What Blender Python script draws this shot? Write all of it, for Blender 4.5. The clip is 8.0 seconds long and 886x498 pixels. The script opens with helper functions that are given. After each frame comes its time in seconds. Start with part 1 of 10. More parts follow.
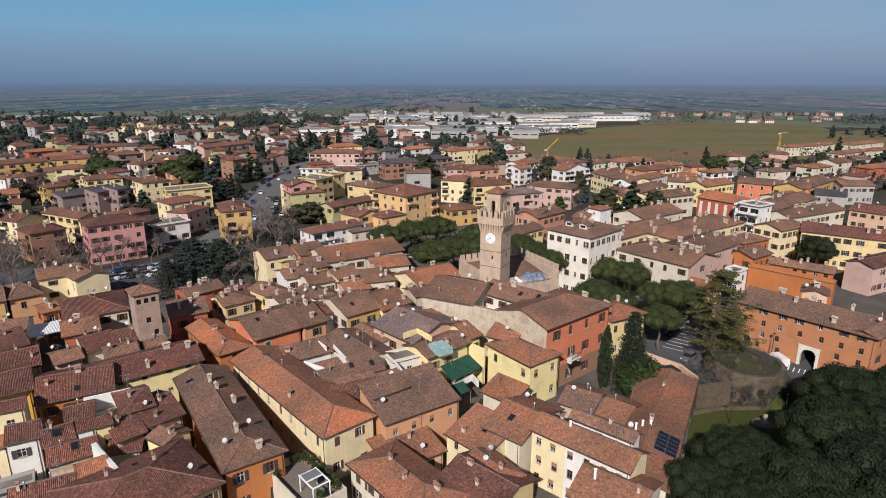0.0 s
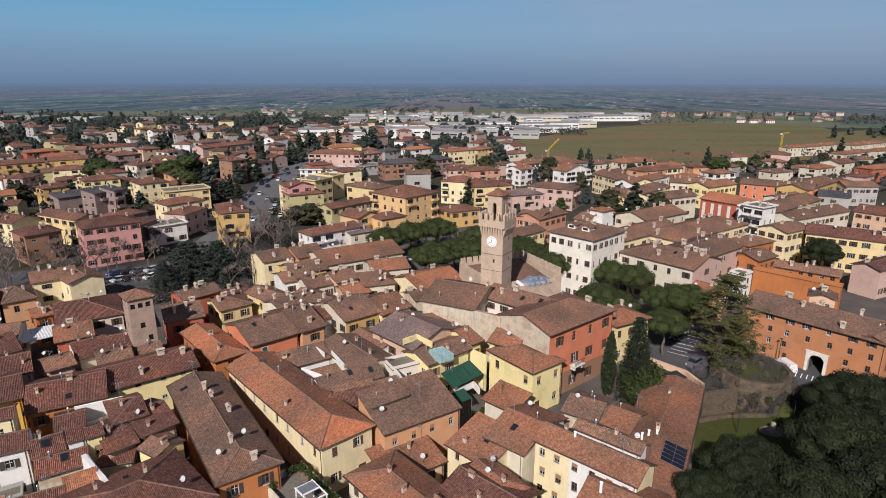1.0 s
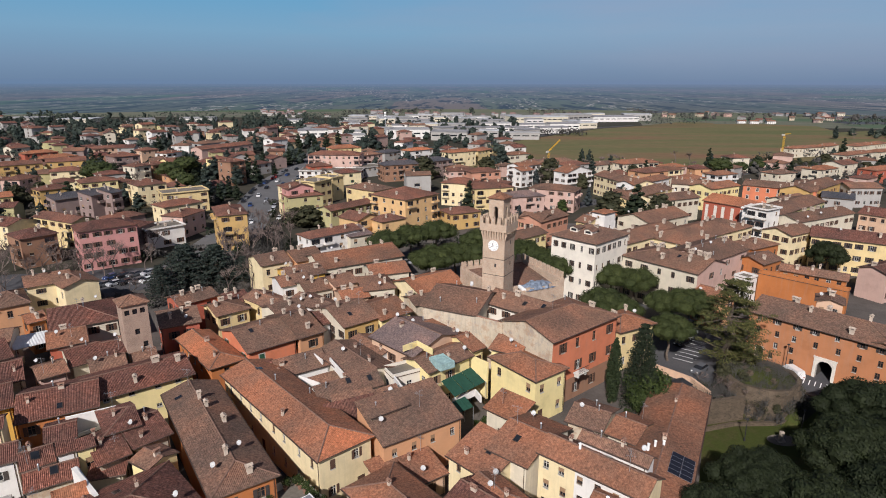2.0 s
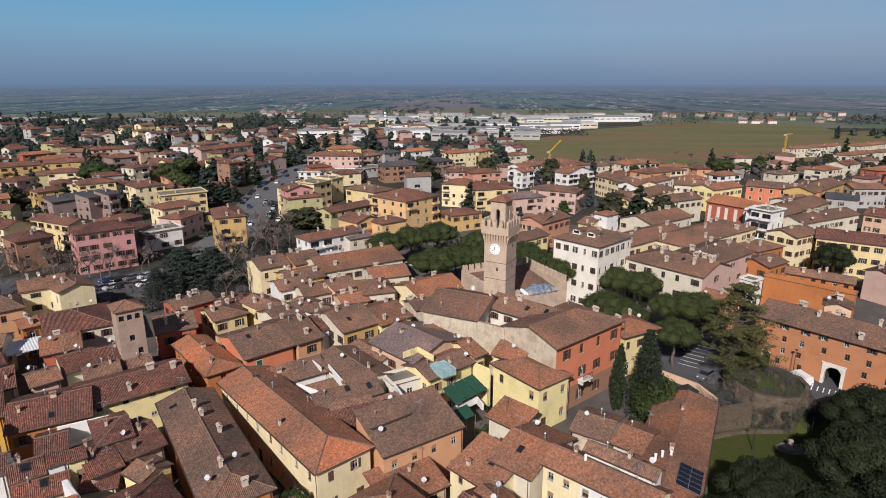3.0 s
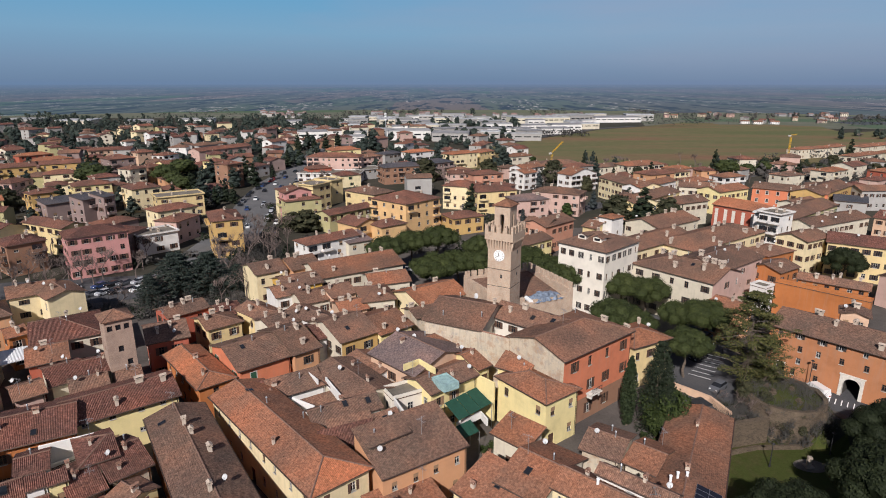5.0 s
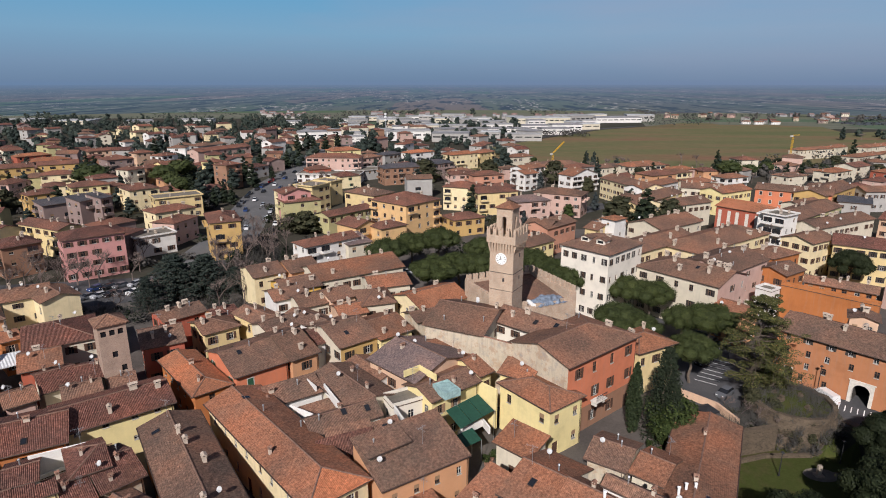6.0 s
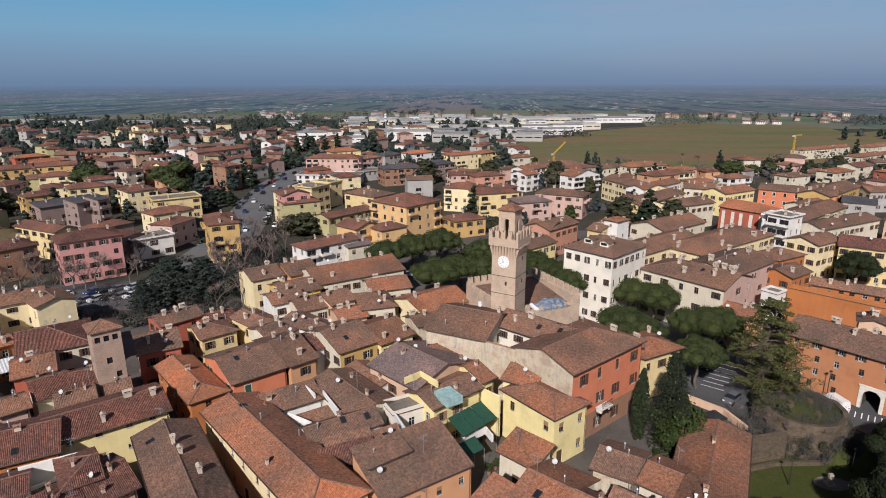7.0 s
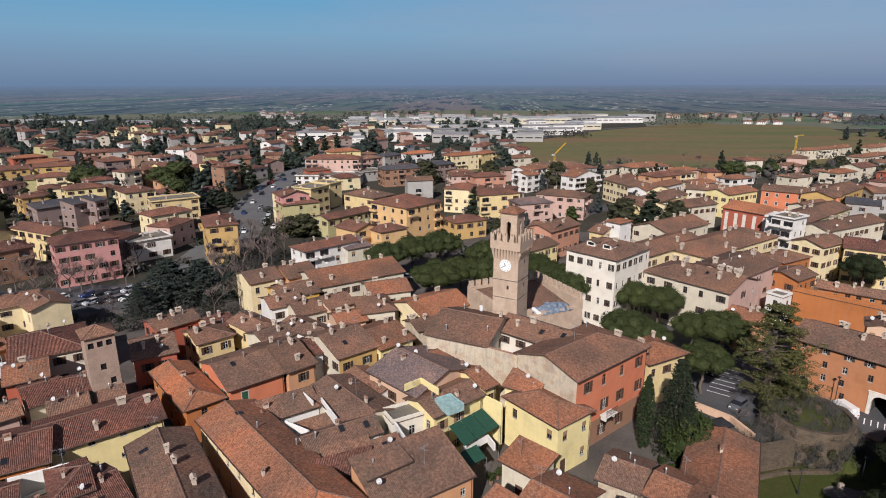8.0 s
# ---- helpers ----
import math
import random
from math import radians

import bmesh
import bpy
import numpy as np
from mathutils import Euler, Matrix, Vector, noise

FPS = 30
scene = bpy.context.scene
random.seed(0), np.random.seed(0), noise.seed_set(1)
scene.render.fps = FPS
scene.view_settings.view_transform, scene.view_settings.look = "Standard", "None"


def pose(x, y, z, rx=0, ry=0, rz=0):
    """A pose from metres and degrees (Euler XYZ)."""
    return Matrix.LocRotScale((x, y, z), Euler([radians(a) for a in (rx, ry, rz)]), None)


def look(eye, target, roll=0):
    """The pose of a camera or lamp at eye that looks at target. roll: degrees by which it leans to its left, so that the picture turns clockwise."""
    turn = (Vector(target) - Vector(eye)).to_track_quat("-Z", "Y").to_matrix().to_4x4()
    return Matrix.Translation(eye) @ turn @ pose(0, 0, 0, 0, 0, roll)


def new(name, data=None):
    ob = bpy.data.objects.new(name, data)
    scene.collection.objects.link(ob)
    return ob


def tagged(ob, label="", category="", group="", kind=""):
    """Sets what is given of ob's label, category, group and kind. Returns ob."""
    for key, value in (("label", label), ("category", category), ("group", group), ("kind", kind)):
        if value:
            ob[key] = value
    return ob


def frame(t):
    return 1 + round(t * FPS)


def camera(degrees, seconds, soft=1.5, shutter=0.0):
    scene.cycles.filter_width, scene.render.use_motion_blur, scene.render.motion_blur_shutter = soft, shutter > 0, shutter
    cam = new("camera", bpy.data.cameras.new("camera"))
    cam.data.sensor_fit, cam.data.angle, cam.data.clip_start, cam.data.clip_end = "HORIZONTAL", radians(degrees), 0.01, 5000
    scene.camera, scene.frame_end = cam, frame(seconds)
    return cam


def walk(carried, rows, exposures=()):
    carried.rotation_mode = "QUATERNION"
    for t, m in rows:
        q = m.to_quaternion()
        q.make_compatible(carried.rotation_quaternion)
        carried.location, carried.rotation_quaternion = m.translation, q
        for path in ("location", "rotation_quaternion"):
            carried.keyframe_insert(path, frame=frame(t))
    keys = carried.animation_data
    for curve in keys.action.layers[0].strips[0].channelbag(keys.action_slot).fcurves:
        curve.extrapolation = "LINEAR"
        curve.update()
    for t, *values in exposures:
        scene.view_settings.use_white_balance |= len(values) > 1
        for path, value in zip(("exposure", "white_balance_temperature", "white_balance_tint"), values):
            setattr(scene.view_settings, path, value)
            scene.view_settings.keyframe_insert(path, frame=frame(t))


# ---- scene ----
EXPOSURE, TINT = 0.0, 14.0
cam = camera(73.8, 8.0, soft=1.0)
PATH = [
    (0, (0.638, 0.209, 54.861), (0.088, 96.409, 27.611), 0.1),
    (0.5, (0.562, 1.437, 54.864), (0.062, 97.637, 27.614), 0.1),
    (1, (0.535, 2.652, 54.901), (-0.015, 98.852, 27.651), 0.1),
    (1.5, (0.458, 3.850, 54.948), (-0.092, 100.100, 27.748), 0.1),
    (3, (0.270, 7.299, 55.122), (-0.330, 103.549, 27.972), 0),
    (3.5, (0.163, 8.464, 55.122), (-0.487, 104.714, 27.972), -0),
    (4, (0.086, 9.595, 55.118), (-0.564, 105.845, 28.018), -0),
    (4.5, (-0.005, 10.697, 55.095), (-0.655, 106.947, 27.995), -0),
    (6, (-0.293, 14.097, 54.986), (-0.943, 110.397, 27.936), -0),
    (6.5, (-0.420, 15.188, 54.949), (-1.070, 111.438, 27.899), -0),
    (7, (-0.491, 16.271, 54.918), (-1.191, 112.571, 27.918), -0.1),
    (7.5, (-0.579, 17.324, 54.927), (-1.229, 113.624, 27.927), -0.1),
    (8, (-0.638, 18.378, 54.962), (-1.338, 114.678, 27.962), -0.1),
]
walk(cam, [(t, look(eye, target, roll)) for t, eye, target, roll in PATH], exposures=((0.0, EXPOSURE, 6500, TINT), (8.0, EXPOSURE, 6500, TINT)))

# ---- light ----
SUN_AZ, SUN_EL = 16.0, 36.0      # degrees: shadows run 16 degrees to the right of straight ahead
world = bpy.data.worlds.new("world")
scene.world = world
world.use_nodes = True
wn, wl = world.node_tree.nodes, world.node_tree.links
wn.clear()
sky = wn.new("ShaderNodeTexSky")
sky.sky_type, sky.sun_disc = "NISHITA", False
sky.sun_elevation, sky.sun_rotation = radians(SUN_EL), radians(180 + SUN_AZ)
sky.air_density, sky.dust_density, sky.ozone_density = 1.0, 2.0, 2.0
coord = wn.new("ShaderNodeTexCoord")
split = wn.new("ShaderNodeSeparateXYZ")
wl.new(coord.outputs["Generated"], split.inputs[0])
# a winter haze layer that dulls the sky near the horizon all the way round
band = wn.new("ShaderNodeValToRGB")
band.color_ramp.elements[0].position, band.color_ramp.elements[0].color = 0.0, (0.196, 0.320, 0.500, 1)
band.color_ramp.elements[1].position, band.color_ramp.elements[1].color = 0.55, (0.015, 0.042, 0.115, 1)
# stops from 0.19 up darken the unseen overhead sky to weaken fill light
for at_, col_ in ((0.03, (0.228, 0.385, 0.590, 1)), (0.075, (0.235, 0.49, 0.73, 1)), (0.145, (0.132, 0.47, 0.78, 1)), (0.19, (0.045, 0.115, 0.25, 1))):
    e_ = band.color_ramp.elements.new(at_)
    e_.color = col_
wl.new(split.outputs["Z"], band.inputs[0])
# thin high cloud, greyer on one side
cl = wn.new("ShaderNodeTexNoise")
cl.inputs["Scale"].default_value, cl.inputs["Detail"].default_value = 2.2, 5
cmap = wn.new("ShaderNodeMapping")
cmap.inputs["Scale"].default_value = (1.0, 1.0, 7.0)
wl.new(coord.outputs["Generated"], cmap.inputs[0])
wl.new(cmap.outputs[0], cl.inputs["Vector"])
add = wn.new("ShaderNodeMath")
add.operation = "MULTIPLY_ADD"
add.inputs[1].default_value, add.inputs[2].default_value = 0.72, -0.03
wl.new(split.outputs["X"], add.inputs[0])
sm = wn.new("ShaderNodeMath")
sm.operation = "ADD"
wl.new(add.outputs[0], sm.inputs[0])
wl.new(cl.outputs[0], sm.inputs[1])
crmp = wn.new("ShaderNodeValToRGB")
crmp.color_ramp.elements[0].position, crmp.color_ramp.elements[1].position = 0.35, 1.05
crmp.color_ramp.elements[1].color = (0.75, 0.75, 0.75, 1)
wl.new(sm.outputs[0], crmp.inputs[0])
hz = wn.new("ShaderNodeMapRange")
hz.inputs[1].default_value, hz.inputs[2].default_value = -0.035, 0.11
wl.new(split.outputs["Z"], hz.inputs[0])
cm_ = wn.new("ShaderNodeMath")
cm_.operation = "MULTIPLY"
wl.new(crmp.outputs[0], cm_.inputs[0])
wl.new(hz.outputs[0], cm_.inputs[1])
grey = wn.new("ShaderNodeMixRGB")
grey.inputs[2].default_value = (0.44, 0.465, 0.62, 1)
wl.new(cm_.outputs[0], grey.inputs[0])
wl.new(band.outputs[0], grey.inputs[1])
# the haze layer over the clear sky
mixs = wn.new("ShaderNodeMixRGB")
mixs.inputs[0].default_value = 0.88
sc_ = wn.new("ShaderNodeMixRGB")
sc_.blend_type = "MULTIPLY"
sc_.inputs[0].default_value = 1.0
sc_.inputs[2].default_value = (0.10, 0.10, 0.10, 1)
wl.new(sky.outputs[0], sc_.inputs[1])
wl.new(sc_.outputs[0], mixs.inputs[1])
wl.new(grey.outputs[0], mixs.inputs[2])
bg = wn.new("ShaderNodeBackground")
bg.inputs["Strength"].default_value = 0.77
wl.new(mixs.outputs[0], bg.inputs["Color"])
wo = wn.new("ShaderNodeOutputWorld")
wl.new(bg.outputs[0], wo.inputs["Surface"])

sun = new("sun", bpy.data.lights.new("sun", "SUN"))
sun.data.energy, sun.data.angle, sun.data.color = 5.3, radians(0.6), (1.0, 0.968, 0.94)
sun.matrix_world = look((0, 0, 0), (math.sin(radians(SUN_AZ)), math.cos(radians(SUN_AZ)), -math.tan(radians(SUN_EL))))

# ---- materials ----


def material(name, rough=0.85, metal=0.0, spec=0.3):
    m = bpy.data.materials.new(name)
    m.use_nodes = True
    n, l = m.node_tree.nodes, m.node_tree.links
    b = n["Principled BSDF"]
    b.inputs["Roughness"].default_value, b.inputs["Metallic"].default_value = rough, metal
    b.inputs["Specular IOR Level"].default_value = spec
    return m, n, l, b


def noise_node(n, l, vec, scale, detail=4, rough=0.6):
    t = n.new("ShaderNodeTexNoise")
    t.inputs["Scale"].default_value, t.inputs["Detail"].default_value, t.inputs["Roughness"].default_value = scale, detail, rough
    if vec is not None:
        l.new(vec, t.inputs["Vector"])
    return t.outputs["Fac"]


def ramp(n, l, fac, stops):
    r = n.new("ShaderNodeValToRGB")
    els = r.color_ramp.elements
    els[0].position, els[0].color = stops[0][0], (*stops[0][1], 1)
    els[1].position, els[1].color = stops[-1][0], (*stops[-1][1], 1)
    for p, c in stops[1:-1]:
        els.new(p).color = (*c, 1)
    l.new(fac, r.inputs[0])
    return r.outputs[0]


def mix(n, l, fac, a, b, mode="MIX"):
    x = n.new("ShaderNodeMixRGB")
    x.blend_type = mode
    for i, v in ((0, fac), (1, a), (2, b)):
        if isinstance(v, (int, float)):
            x.inputs[i].default_value = v
        elif isinstance(v, tuple):
            x.inputs[i].default_value = (*v, 1)
        else:
            l.new(v, x.inputs[i])
    return x.outputs[0]


def maths(n, l, op, a, b=0.0):
    x = n.new("ShaderNodeMath")
    x.operation = op
    for i, v in ((0, a), (1, b)):
        if isinstance(v, (int, float)):
            x.inputs[i].default_value = v
        else:
            l.new(v, x.inputs[i])
    return x.outputs[0]


def bump(n, l, b, height, strength, dist):
    x = n.new("ShaderNodeBump")
    x.inputs["Strength"].default_value, x.inputs["Distance"].default_value = strength, dist
    l.new(height, x.inputs["Height"])
    l.new(x.outputs[0], b.inputs["Normal"])


def world_pos(n):
    return n.new("ShaderNodeNewGeometry").outputs["Position"]


def tint(c, k):
    return tuple(min(1.0, v * k) for v in c)


def plain(name, col, rough=0.7, metal=0.0, spec=0.4, vary=0.15, scale=6.0):
    m, n, l, b = material(name, rough, metal, spec)
    f = noise_node(n, l, world_pos(n), scale, 3)
    l.new(ramp(n, l, f, [(0.3, tint(col, 1 - vary)), (0.7, tint(col, 1 + vary))]), b.inputs["Base Color"])
    return m


def plaster(name, col, wear=0.35, dirt=(0.30, 0.27, 0.23)):
    """Painted render: fine grain, metre-wide fading, rain streaks that run down the wall."""
    m, n, l, b = material(name, 0.9, 0, 0.2)
    p = world_pos(n)
    rnd = n.new("ShaderNodeObjectInfo").outputs["Random"]
    fade = noise_node(n, l, p, 0.35, 5, 0.65)
    base = ramp(n, l, fade, [(0.25, tint(col, 0.82)), (0.5, col), (0.78, tint(col, 1.10))])
    mp = n.new("ShaderNodeMapping")
    mp.inputs["Scale"].default_value = (1.6, 1.6, 0.16)
    l.new(p, mp.inputs[0])
    streak = noise_node(n, l, mp.outputs[0], 1.0, 6, 0.7)
    amount = ramp(n, l, streak, [(0.50, (0, 0, 0)), (0.80, (wear, wear, wear))])
    base = mix(n, l, amount, base, dirt)
    if wear > 0.9:
        bare_ = noise_node(n, l, p, 0.55, 6, 0.7)
        base = mix(n, l, ramp(n, l, bare_, [(0.50, (0, 0, 0)), (0.60, (0.75, 0.75, 0.75))]), base, (0.40, 0.27, 0.18))
        base = mix(n, l, ramp(n, l, noise_node(n, l, p, 0.8, 6, 0.75), [(0.52, (0, 0, 0)), (0.66, (0.8, 0.8, 0.8))]), base, (0.33, 0.31, 0.28))
    base = mix(n, l, 0.25, base, ramp(n, l, rnd, [(0, (0.78, 0.76, 0.74)), (1, (1.0, 1.0, 1.0))]), "MULTIPLY")
    fine = noise_node(n, l, p, 9.0, 3)
    base = mix(n, l, 0.18, base, ramp(n, l, fine, [(0.3, (0.72, 0.72, 0.72)), (0.7, (1, 1, 1))]), "MULTIPLY")
    l.new(base, b.inputs["Base Color"])
    bump(n, l, b, fine, 0.25, 0.02)
    return m


def tiles(name, c_dark, c_mid, c_light, moss=(0.16, 0.14, 0.10), moss_amount=0.5, barrel=1.0):
    """Clay barrel tiles: columns run down the slope, each tile has its own fired colour; lichen and soot in patches."""
    m, n, l, b = material(name, 0.92, 0, 0.15)
    uv = n.new("ShaderNodeUVMap").outputs[0]
    sp = n.new("ShaderNodeSeparateXYZ")
    l.new(uv, sp.inputs[0])
    p = world_pos(n)
    rnd = n.new("ShaderNodeObjectInfo").outputs["Random"]
    wob = maths(n, l, "MULTIPLY", noise_node(n, l, p, 0.5, 2), 0.12)
    u = maths(n, l, "MULTIPLY", maths(n, l, "ADD", sp.outputs[0], wob), 1 / 0.21)
    v = maths(n, l, "MULTIPLY", sp.outputs[1], 1 / 0.30)
    comb = n.new("ShaderNodeCombineXYZ")
    l.new(maths(n, l, "FLOOR", u), comb.inputs[0])
    l.new(maths(n, l, "FLOOR", v), comb.inputs[1])
    l.new(maths(n, l, "MULTIPLY", rnd, 91.0), comb.inputs[2])
    wnz = n.new("ShaderNodeTexWhiteNoise")
    l.new(comb.outputs[0], wnz.inputs["Vector"])
    base = ramp(n, l, wnz.outputs["Value"], [(0.0, c_dark if barrel > 1 else [(a_ + b_) / 2 for a_, b_ in zip(c_dark, c_mid)]), (0.3, c_mid), (0.72, c_mid), (1.0, c_light if barrel > 1 else [(a_ + b_) / 2 for a_, b_ in zip(c_light, c_mid)])])
    patch = noise_node(n, l, p, 0.21, 7, 0.66)
    base = mix(n, l, ramp(n, l, patch, [(0.40, (0, 0, 0)), (0.66, (moss_amount,) * 3)]), base, moss)
    patch2 = noise_node(n, l, p, 1.9, 6, 0.78)
    base = mix(n, l, 0.85, base, ramp(n, l, patch2, [(0.34, (0.68, 0.66, 0.66)), (0.5, (1.0, 0.98, 0.97)), (0.66, (1.24, 1.18, 1.13))]), "MULTIPLY")
    base = mix(n, l, 0.7, base, ramp(n, l, rnd, [(0, (0.72, 0.74, 0.76)), (0.5, (0.95, 0.93, 0.92)), (1, (1.16, 1.04, 0.98))]), "MULTIPLY")
    speck = noise_node(n, l, p, 3.4, 3, 0.6)         # lichen and sooty tiles, a hand or two across
    base = mix(n, l, 0.9, base, ramp(n, l, speck, [(0.36, (0.70, 0.69, 0.69)), (0.5, (1.0, 1.0, 1.0)), (0.63, (1.32, 1.29, 1.24))]), "MULTIPLY")
    patch3 = noise_node(n, l, p, 0.11, 4, 0.6)
    base = mix(n, l, 0.8, base, ramp(n, l, patch3, [(0.34, (0.68, 0.72, 0.77)), (0.5, (1.0, 0.98, 0.97)), (0.64, (1.30, 1.12, 1.02))]), "MULTIPLY")
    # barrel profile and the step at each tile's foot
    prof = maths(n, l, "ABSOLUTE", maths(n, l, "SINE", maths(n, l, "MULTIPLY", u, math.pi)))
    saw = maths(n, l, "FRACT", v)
    # base colour grows darker towards the channel between two barrels
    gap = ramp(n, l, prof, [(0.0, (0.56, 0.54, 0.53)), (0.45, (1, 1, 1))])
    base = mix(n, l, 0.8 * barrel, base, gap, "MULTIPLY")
    l.new(base, b.inputs["Base Color"])
    hgt = maths(n, l, "ADD", maths(n, l, "MULTIPLY", prof, 0.08 * barrel), maths(n, l, "MULTIPLY", saw, 0.03))
    hgt = maths(n, l, "ADD", hgt, maths(n, l, "MULTIPLY", wnz.outputs["Value"], 0.02))
    bump(n, l, b, hgt, 0.9, 1.0)
    return m


def masonry(name, c1, c2, mortar, scale=1.0, bw=0.28, bh=0.075):
    m, n, l, b = material(name, 0.9, 0, 0.2)
    uv = n.new("ShaderNodeUVMap").outputs[0]
    br = n.new("ShaderNodeTexBrick")
    l.new(uv, br.inputs["Vector"])
    br.inputs["Scale"].default_value = scale
    br.inputs["Brick Width"].default_value, br.inputs["Row Height"].default_value = bw, bh
    br.inputs["Mortar Size"].default_value = 0.012
    br.inputs["Color1"].default_value, br.inputs["Color2"].default_value, br.inputs["Mortar"].default_value = (*c1, 1), (*c2, 1), (*mortar, 1)
    p = world_pos(n)
    big = noise_node(n, l, p, 0.5, 6, 0.65)
    base = mix(n, l, 0.65, br.outputs[0], ramp(n, l, big, [(0.28, (0.62, 0.60, 0.58)), (0.5, (0.95, 0.94, 0.93)), (0.75, (1.2, 1.16, 1.1))]), "MULTIPLY")
    fine = noise_node(n, l, p, 5.0, 4, 0.7)
    base = mix(n, l, 0.4, base, ramp(n, l, fine, [(0.3, (0.7, 0.7, 0.7)), (0.7, (1.1, 1.1, 1.1))]), "MULTIPLY")
    l.new(base, b.inputs["Base Color"])
    bump(n, l, b, fine, 0.5, 0.05)
    return m


def soil(name, stops, scale=0.05, fine=1.2, relief=0.1):
    m, n, l, b = material(name, 0.95, 0, 0.1)
    p = world_pos(n)
    big = noise_node(n, l, p, scale, 7, 0.62)
    base = ramp(n, l, big, stops)
    f = noise_node(n, l, p, fine, 5, 0.7)
    base = mix(n, l, 0.6, base, ramp(n, l, f, [(0.3, (0.65, 0.65, 0.65)), (0.7, (1.15, 1.15, 1.15))]), "MULTIPLY")
    l.new(base, b.inputs["Base Color"])
    bump(n, l, b, f, 0.6, relief)
    return m


def leafage(name, c1, c2, c3):
    m, n, l, b = material(name, 0.75, 0, 0.25)
    g = n.new("ShaderNodeNewGeometry")
    rnd = n.new("ShaderNodeObjectInfo").outputs["Random"]
    base = ramp(n, l, g.outputs["Random Per Island"], [(0, c1), (0.5, c2), (1, c3)])
    base = mix(n, l, 0.6, base, ramp(n, l, rnd, [(0, (0.75, 0.78, 0.8)), (1, (1.15, 1.1, 1.0))]), "MULTIPLY")
    big = noise_node(n, l, g.outputs["Position"], 0.6, 3)
    base = mix(n, l, 0.5, base, ramp(n, l, big, [(0.3, (0.7, 0.7, 0.7)), (0.7, (1.2, 1.2, 1.1))]), "MULTIPLY")
    l.new(base, b.inputs["Base Color"])
    return m


WALLS = {k: plaster("plaster_" + k, c, w) for k, c, w in (
    ("cream", (0.74, 0.62, 0.38), 0.30), ("pale", (0.612, 0.552, 0.432), 0.35), ("yellow", (0.67, 0.52, 0.265), 0.3),
    ("lemon", (0.76, 0.64, 0.32), 0.14), ("ochre", (0.54, 0.35, 0.135), 0.3), ("gold", (0.681, 0.404, 0.091), 0.2),
    ("orange", (0.43, 0.155, 0.052), 0.3), ("apricot", (0.574, 0.305, 0.163), 0.3), ("peach", (0.601, 0.403, 0.277), 0.3),
    ("salmon", (0.521, 0.259, 0.173), 0.3), ("pink", (0.538, 0.261, 0.237), 0.3), ("rose", (0.535, 0.362, 0.302), 0.3),
    ("red", (0.407, 0.110, 0.067), 0.3), ("coral", (0.60, 0.20, 0.105), 0.25), ("white", (0.700, 0.677, 0.638), 0.2), ("ivory", (0.72, 0.665, 0.57), 0.12), ("grey", (0.366, 0.350, 0.327), 0.3), ("sand", (0.66, 0.425, 0.205), 0.2),
    ("stonewash", (0.54, 0.46, 0.345), 1.0), ("gateorange", (0.445, 0.190, 0.090), 0.35), ("mauve", (0.270, 0.195, 0.176), 0.3), ("brownbrick", (0.300, 0.165, 0.105), 0.3), ("olive", (0.469, 0.422, 0.216), 0.3))}
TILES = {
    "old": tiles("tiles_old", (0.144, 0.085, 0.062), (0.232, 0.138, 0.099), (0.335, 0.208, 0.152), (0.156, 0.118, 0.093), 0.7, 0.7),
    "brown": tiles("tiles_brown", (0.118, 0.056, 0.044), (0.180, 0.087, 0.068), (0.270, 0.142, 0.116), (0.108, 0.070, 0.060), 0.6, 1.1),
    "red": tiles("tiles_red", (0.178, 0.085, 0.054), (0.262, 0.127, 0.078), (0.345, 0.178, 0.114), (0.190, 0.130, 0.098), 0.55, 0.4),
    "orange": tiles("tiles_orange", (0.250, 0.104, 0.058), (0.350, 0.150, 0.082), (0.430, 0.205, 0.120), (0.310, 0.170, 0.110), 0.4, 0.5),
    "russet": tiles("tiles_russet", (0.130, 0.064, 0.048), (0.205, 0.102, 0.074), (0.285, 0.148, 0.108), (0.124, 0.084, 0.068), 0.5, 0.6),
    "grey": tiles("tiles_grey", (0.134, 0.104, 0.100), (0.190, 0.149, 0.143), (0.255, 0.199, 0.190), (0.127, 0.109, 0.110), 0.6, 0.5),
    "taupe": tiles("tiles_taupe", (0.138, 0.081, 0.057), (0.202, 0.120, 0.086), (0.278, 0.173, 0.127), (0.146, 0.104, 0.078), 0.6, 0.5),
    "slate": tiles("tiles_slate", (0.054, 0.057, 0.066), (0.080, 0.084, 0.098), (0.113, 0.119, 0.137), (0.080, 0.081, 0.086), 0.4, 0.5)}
M_RIDGE = plain("ridge_mortar", (0.165, 0.096, 0.070), 0.95, vary=0.35, scale=3)
M_EAVE = plain("eave_wood", (0.10, 0.065, 0.045), 0.9, vary=0.3)
M_GUTTER = plain("gutter_copper", (0.085, 0.055, 0.042), 0.5, 0.4, vary=0.3)
M_WHITE = plain("white_enamel", (0.80, 0.80, 0.78), 0.45, vary=0.06)
M_GLASS, n_, l_, b_ = material("window_glass", 0.08, 0.0, 0.6)
b_.inputs["Base Color"].default_value = (0.018, 0.020, 0.024, 1)
M_FRAME = plain("window_frame_paint", (0.46, 0.44, 0.40), 0.6)
M_FRAMEB = plain("window_frame_wood", (0.13, 0.075, 0.045), 0.7)
M_PARAPET = plain("balcony_parapet", (0.34, 0.28, 0.225), 0.85, vary=0.2)
M_SILL = plain("sill_stone", (0.48, 0.45, 0.40), 0.9)
